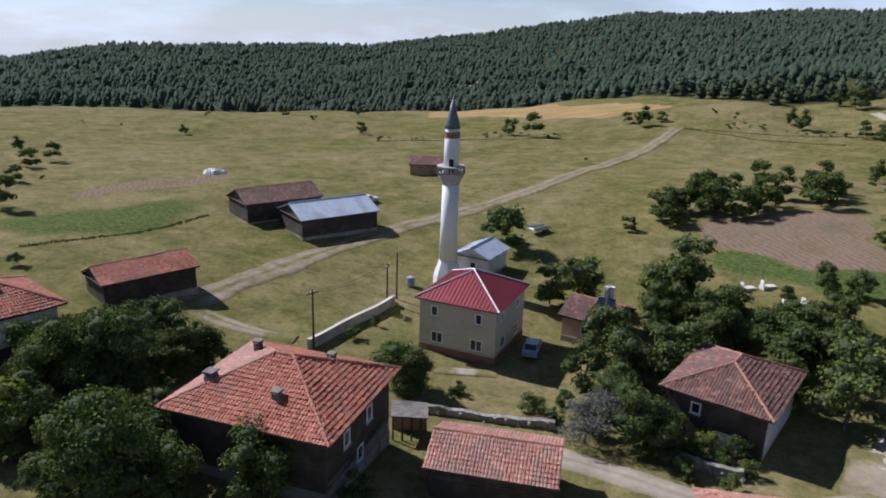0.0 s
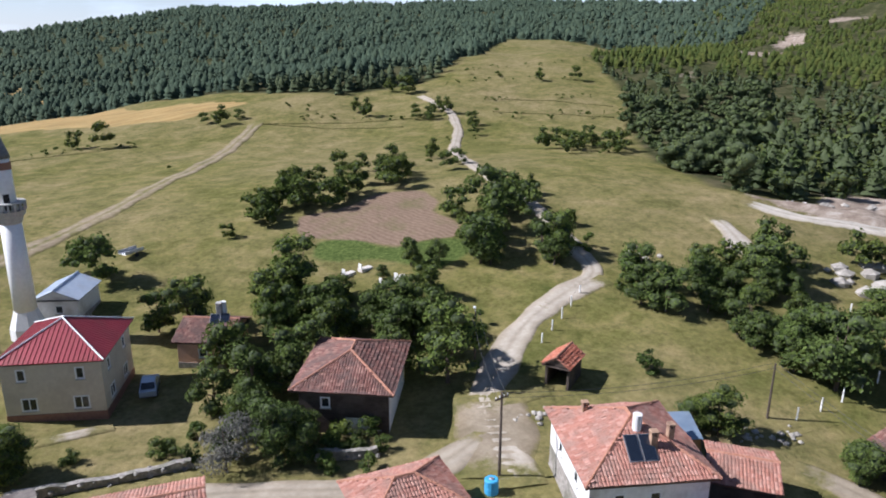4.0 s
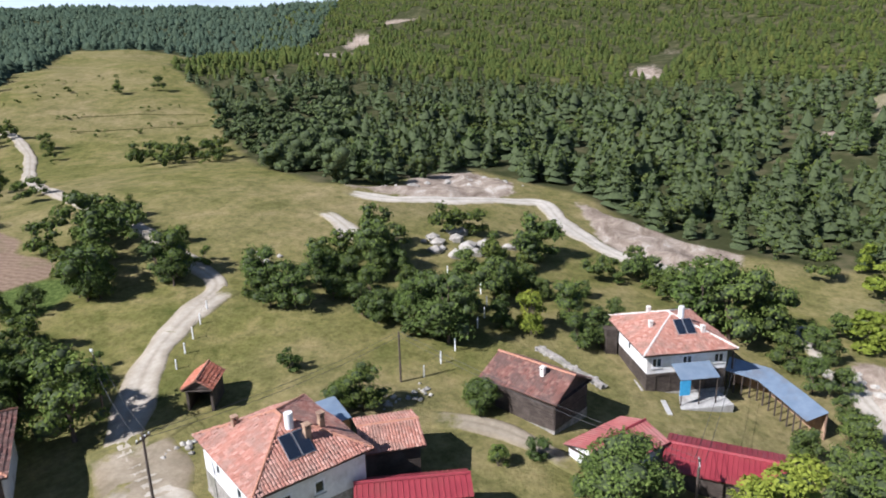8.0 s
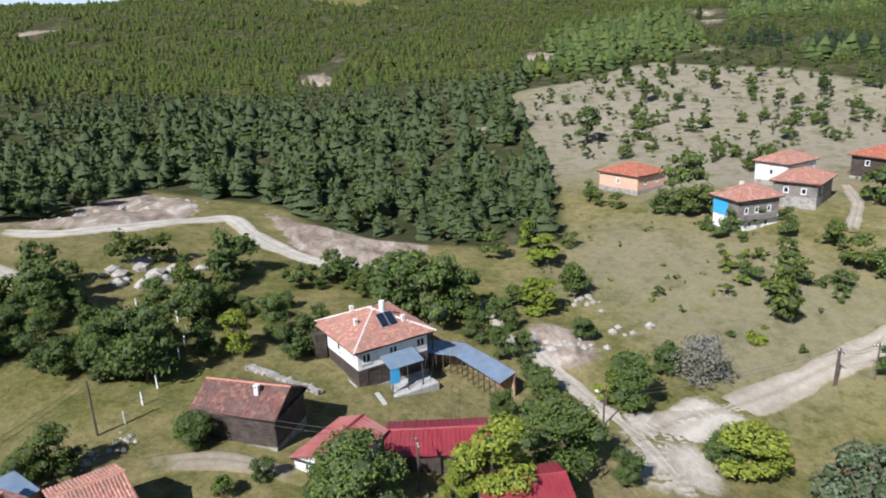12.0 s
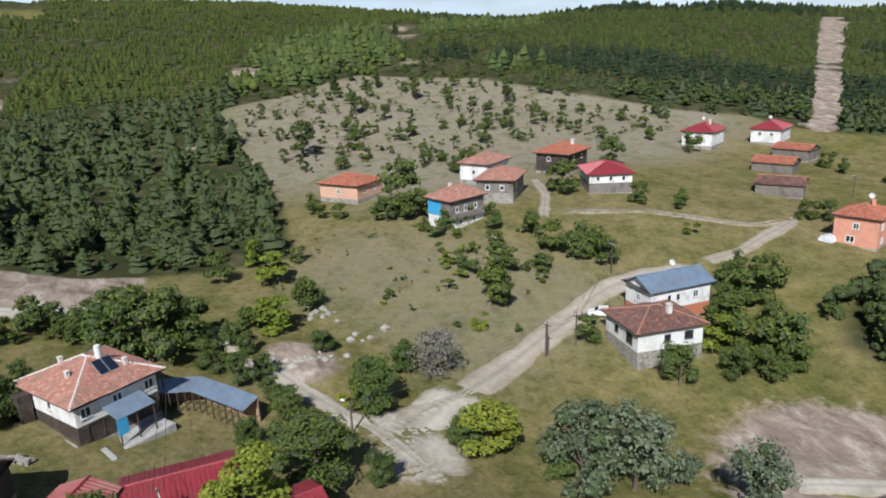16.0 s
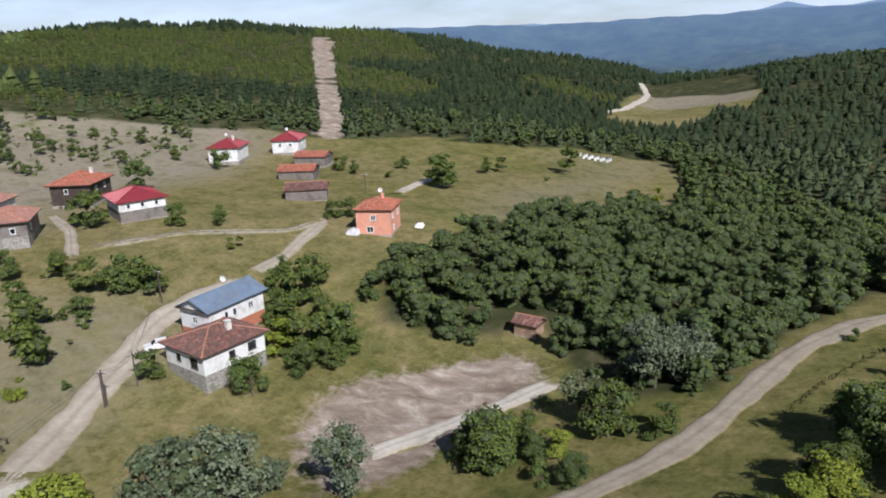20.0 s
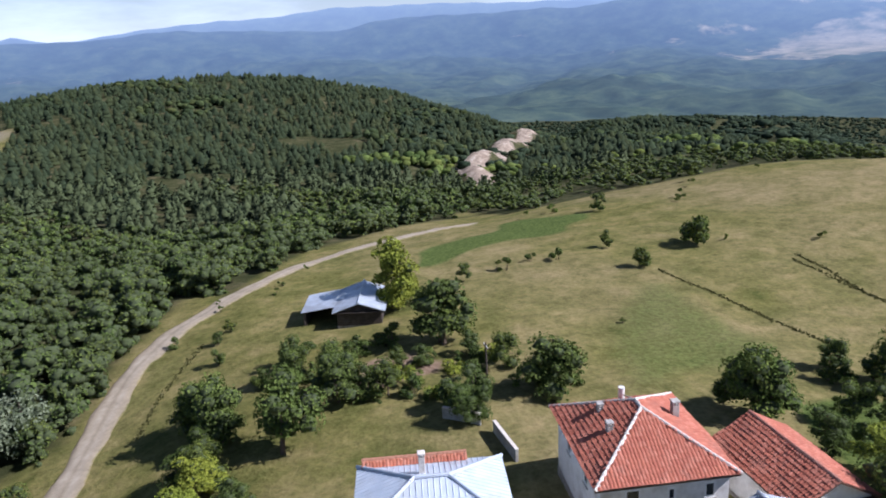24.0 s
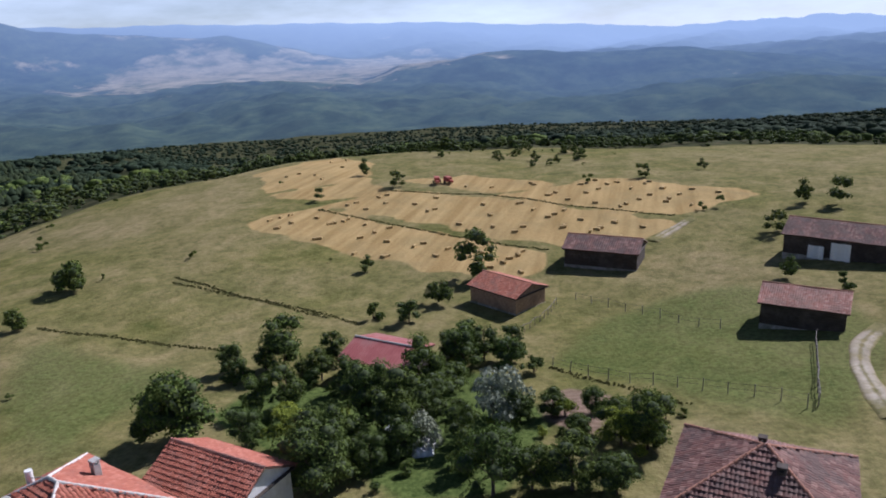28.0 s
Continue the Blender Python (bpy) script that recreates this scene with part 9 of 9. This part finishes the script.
for x, y, rot in ((38.1, 85.1, 20), (40.9, 79.3, 10), (43.1, 79.5, 25), (40.7, 85.2, 15)):
    grave(x, y, rot)
for k in range(11):
    gx, gy = (78.5, -239.4)
    hive = thing("beehive", pose(gx + (k % 6) * 2.2, gy + (k // 6) * 2.6, ground_z(gx + (k % 6) * 2.2, gy + (k // 6) * 2.6), 0, 0, 15 * k), "small white beehive box in the far field", "beehive", "beehives in the far field")
    part("box", Geo().box(-0.5, -0.45, -0.05, 0.5, 0.45, 1.0, 0.02), "white_paint", hive)
    part("lid", Geo().box(-0.56, -0.5, 1.002, 0.56, 0.5, 1.12, 0.02), "steel", hive)


# lean-to, awning and porch of the balcony house
def lean_to(points, width, height, mat, label, drop=0.5):
    """A run of posts under one single-pitch sheet roof that follows a bent line, with mitred joints."""
    base = Vector((*points[0], ground_z(*points[0])))
    t = thing("lean_to", pose(*base), label, "shelter")
    fronts = [Vector((x, y, ground_z(x, y) + height)) - base for x, y in points]
    ways = [(b - a).to_2d().normalized() for a, b in zip(fronts, fronts[1:])]
    backs = []
    for k, p in enumerate(fronts):
        a, b = ways[max(k - 1, 0)], ways[min(k, len(ways) - 1)]
        m = (Vector((-a.y, a.x)) + Vector((-b.y, b.x))).normalized()
        m *= width / max(0.5, m.dot(Vector((-a.y, a.x))))
        backs.append(p + Vector((m.x, m.y, drop)))
    up = Vector((0, 0, 0.06))
    for a, b, c, e in zip(fronts, fronts[1:], backs[1:], backs):
        g = Geo().add([a, b, c, e, a + up, b + up, c + up, e + up], [(3, 2, 1, 0), (4, 5, 6, 7), (0, 1, 5, 4), (1, 2, 6, 5), (2, 3, 7, 6), (3, 0, 4, 7)])
        part("roof_sheet", g, mat, t)
        for k in range(4):
            p = a.lerp(b, (k + 0.2) / 4)
            part("post", Geo().tube((p.x, p.y, p.z - height - 0.6), (p.x, p.y, p.z), 0.09, 0.08, 6), "timber", t)
        n = (e - a) * -0.06
        part("back_wall", Geo().add([(v.x + o.x, v.y + o.y, v.z - q) for o in (Vector((0, 0, 0)), n) for v in (e.lerp(c, 0.02), e.lerp(c, 0.98)) for q in (height + drop + 0.8, 0.05)],
                                    [(0, 1, 3, 2), (4, 6, 7, 5), (0, 2, 6, 4), (1, 5, 7, 3), (0, 4, 5, 1), (2, 3, 7, 6)]), "adobe", t)


lean_to([(77.3, 4.2), (77.1, 0.9), (74.2, -1.6), (71.5, -4)], 2.6, 2.3, "metal_blue", "bent lean-to shelter with a blue-grey sheet roof")
masonry([(70.9, 10.0), (68.6, 9.0), (66.7, 8.0)], "garden_kerb", "pale concrete kerb across the lawn", "concrete", 0.12, 0.5)
house("red_outhouse", "low outhouse with a red sheet metal roof below the farmhouse", 38.9, 22.5, -2.7, 8.6, 3.5, -57, 2.6, "metal_red", "gable_x", 0.8, 0.3, "plaster_white", category="shed", cap="metal_red")
house("red_cabin", "small cabin with a bright red metal roof by the junction", 51.0, -4.7, -7.1, 7.5, 5.9, -80, 2.6, "metal_red", "gable_x", 0.9, 0.3, "plaster_white", category="shed", cap="metal_red")
house("tile_annex", "low annex with an orange tile gable behind the sheet-roofed house", -15.5, -44.3, -3.5, 7.9, 2.2, 161, 3.4, "tile_orange", "gable_x", 0.9, 0.3, "plaster_white", category="annex")
lean_to([(36.6, 27.9), (38.2, 26.3)], 1.6, 2.4, "metal_pale", "small pale sheet metal porch roof", 0.3)
lean_to([(46.2, 36.6), (43.7, 33.1)], 1.9, 2.3, "metal_blue", "blue-grey sheet roof behind the farmhouse", 0.15)
lean_to([(-4.3, 49.9), (-1.3, 50.1)], 2.0, 2.1, "timber_grey", "grey board lean-to beside the tile shed", 0.3)


def satellite_dish(x, y, z, label="white satellite dish on a bent pipe"):
    t = thing("satellite_dish", pose(x, y, z + float(lift(x, y)), 0, 0, 200), label, "satellite dish", "satellite dishes")
    part("mast", Geo().tube((0, 0, -0.8), (0, 0, 0.9), 0.03, 0.03, 6), "steel", t)
    g = Geo()
    n = 16
    for k, (r, d) in enumerate(((0.0, 0.16), (0.25, 0.12), (0.5, 0.0))):
        g.v += [(r * math.cos(6.283 * i / n), d - 0.2, 1.0 + r * math.sin(6.283 * i / n)) for i in range(n)]
    g.f += [(k * n + i, k * n + (i + 1) % n, (k + 1) * n + (i + 1) % n, (k + 1) * n + i) for k in (0, 1) for i in range(n)]
    part("dish", g, "white_paint", t)
    part("feed_arm", Geo().tube((0, -0.2, 0.55), (0, -0.7, 0.95), 0.02, 0.03, 5), "steel", t)


for hx, hy, hz in ((82.6, -69.5, -9.8 + 7.0), (86.5, -116.0, -5.9 + 7.2), (168.3, -150.0, -1.0 + 6.6), (162.1, -169.6, -1.4 + 6.4)):
    satellite_dish(hx, hy, hz)

# white sheets hung on the long barn
for k, (x, y, w, h) in enumerate(((-112.4, 21.3, 2.2, 2.0), (-110.6, 24.0, 2.6, 2.6))):
    s = thing("white_sheet", pose(x, y, ground_z(x, y), 0, 0, 68), "white tarpaulin hung on the barn's dark wall", "tarpaulin")
    g = Geo()
    for i in range(7):
        g.v += [(i / 6 * w, 0.12 * math.sin(i * 2.1), 0.4), (i / 6 * w, 0.10 * math.sin(i * 1.7 + 1), 0.4 + h)]
    g.f += [(2 * i, 2 * i + 2, 2 * i + 3, 2 * i + 1) for i in range(6)]
    part("cloth", g, "white_paint", s)


# ---- hay harvest ----
def bale_proto():
    b = thing("hay_bale", Matrix.Identity(4), "small rectangular straw bale lying on the stubble", "hay bale", "straw bales on the stubble")
    part("bale", Geo().box(-0.62, -0.28, 0.0, 0.62, 0.28, 0.5, 0.07), "straw", b)
    for x in (-0.25, 0.25):
        part("twine", Geo().box(x - 0.015, -0.286, 0.004, x + 0.015, 0.286, 0.507), "bark", b)
    return b


BALE = bale_proto()
rng = np.random.default_rng(5)
made = 0
for field, count in (("stubble_a", 46), ("stubble_b", 52), ("stubble_c", 20), ("stubble_d", 40), ("stubble_e", 8)):
    pts = np.array(COVER[field])
    axis = Vector((math.cos(radians(-28)), math.sin(radians(-28))))
    k = 0
    while k < count:
        u = rng.uniform(-90, 90)
        row = rng.integers(-14, 15) * 6.0
        c = pts.mean(0)
        x, y = c[0] + axis.x * u - axis.y * row + rng.normal(0, 0.3), c[1] + axis.y * u + axis.x * row + rng.normal(0, 0.3)
        if edge_distance(np.array([x]), np.array([y]), COVER[field])[0] < 1.5:
            if rng.uniform() < 0.02:
                k += 1
            continue
        m = pose(x, y, ground_z(x, y) - 0.02, 0, 0, rng.uniform(0, 180))
        if made == 0:
            BALE.matrix_basis = m
        else:
            copy_thing(BALE, m)
        made += 1
        k += 1


def baler(x, y, rot):
    t = thing("hay_baler", pose(x, y, ground_z(x, y), 0, 0, rot), "faded red hay baler standing on the stubble", "farm machine", "farm machines on the stubble")
    part("body", Geo().box(-1.3, -0.7, 0.6, 1.3, 0.7, 1.7, 0.15), "machine_red", t)
    part("chute", Geo().box(1.3, -0.35, 0.6, 2.6, 0.35, 1.1, 0.05), "machine_red", t)
    part("drawbar", Geo().tube((-1.3, 0, 0.7), (-2.8, 0.4, 0.5), 0.07, 0.05, 6), "steel", t)
    for s in (-1, 1):
        part("wheel", Geo().tube((0, s * 0.75, 0.45), (0, s * 1.0, 0.45), 0.45, 0.45, 14), "rubber", t)


baler(-164.5, -53.0, 20)
baler(-165.3, -50.4, 40)


# ---- rough grass, weeds and banks ----
def tufts(name, label, spots, size, mat, seed):
    rng = np.random.default_rng(seed)
    n = len(spots)
    z = relief(spots[:, 0], spots[:, 1])
    V = []
    for k in range(3):
        a = rng.uniform(0, 6.283, n)
        s = size * rng.uniform(0.5, 1.3, n)
        h = s * rng.uniform(0.5, 1.1, n)
        c, d = np.cos(a), np.sin(a)
        ox, oy = rng.normal(0, 0.25, n) * s, rng.normal(0, 0.25, n) * s
        x, y = spots[:, 0] + ox, spots[:, 1] + oy
        V.append(np.stack([np.stack([x - c * s * 0.5, y - d * s * 0.5, z - 0.05], 1), np.stack([x + c * s * 0.5, y + d * s * 0.5, z - 0.05], 1),
                           np.stack([x + c * s * 0.35 - d * h * 0.3, y + d * s * 0.35 + c * h * 0.3, z + h], 1), np.stack([x - c * s * 0.3 - d * h * 0.3, y - d * s * 0.3 + c * h * 0.3, z + h * 0.8], 1)], 1))
    v = np.concatenate(V).reshape(-1, 3)
    tint = np.repeat(rng.uniform(0, 1, len(v) // 4), 4)
    tagged(new(name, array_mesh(name, v, np.arange(len(v)).reshape(-1, 4), mat, tint)), label, "grass", kind="stuff")


def bank(points, gap, seed, wide=0.22):
    q = smooth_line(points, gap)
    rng = np.random.default_rng(seed)
    q = np.repeat(q, 4, 0)
    return q + rng.normal(0, wide, q.shape)


BANKS = [bank(p, 0.45, 7 + k) for k, p in enumerate((
    [(-71.3, -83.7), (-70.7, -64.9), (-70.2, -49.0)], [(-92.1, -76.9), (-88.6, -59.7), (-86.4, -47.1), (-83.5, -38.6)], [(-137.9, -73.0), (-127.3, -43.1), (-119.1, -17.9)],
    [(-155.9, -62.5), (-154.3, -35.7), (-140.0, 3.4)], [(-73.1, -11.7), (-67.1, -2.6), (-62.7, 3.5)], [(-94.8, -78.1), (-88.1, -58.3), (-84.7, -44.4)],
    [(70.9, 224.3), (85.9, 207.3), (105.6, 189.8)], [(137.7, 190.7), (152.1, 176.3), (165.7, 161.8)], [(145.2, 204.5), (162.2, 188.2), (175.2, 172.7)],
    [(70.2, 224.9), (90.9, 210.8), (117.1, 196.1)], [(-54.6, 84.2), (-44.6, 96.0), (-38.4, 109.3)], [(4.8, -75.4), (1.7, -84.8), (-4.5, -95.9)],
    [(-23.8, 214.0), (-0.7, 218.9), (33.9, 217.4)]))]
tufts("field_banks", "strips of tall rough weeds along the field edges", np.concatenate(BANKS), 0.22, "weed", 3)
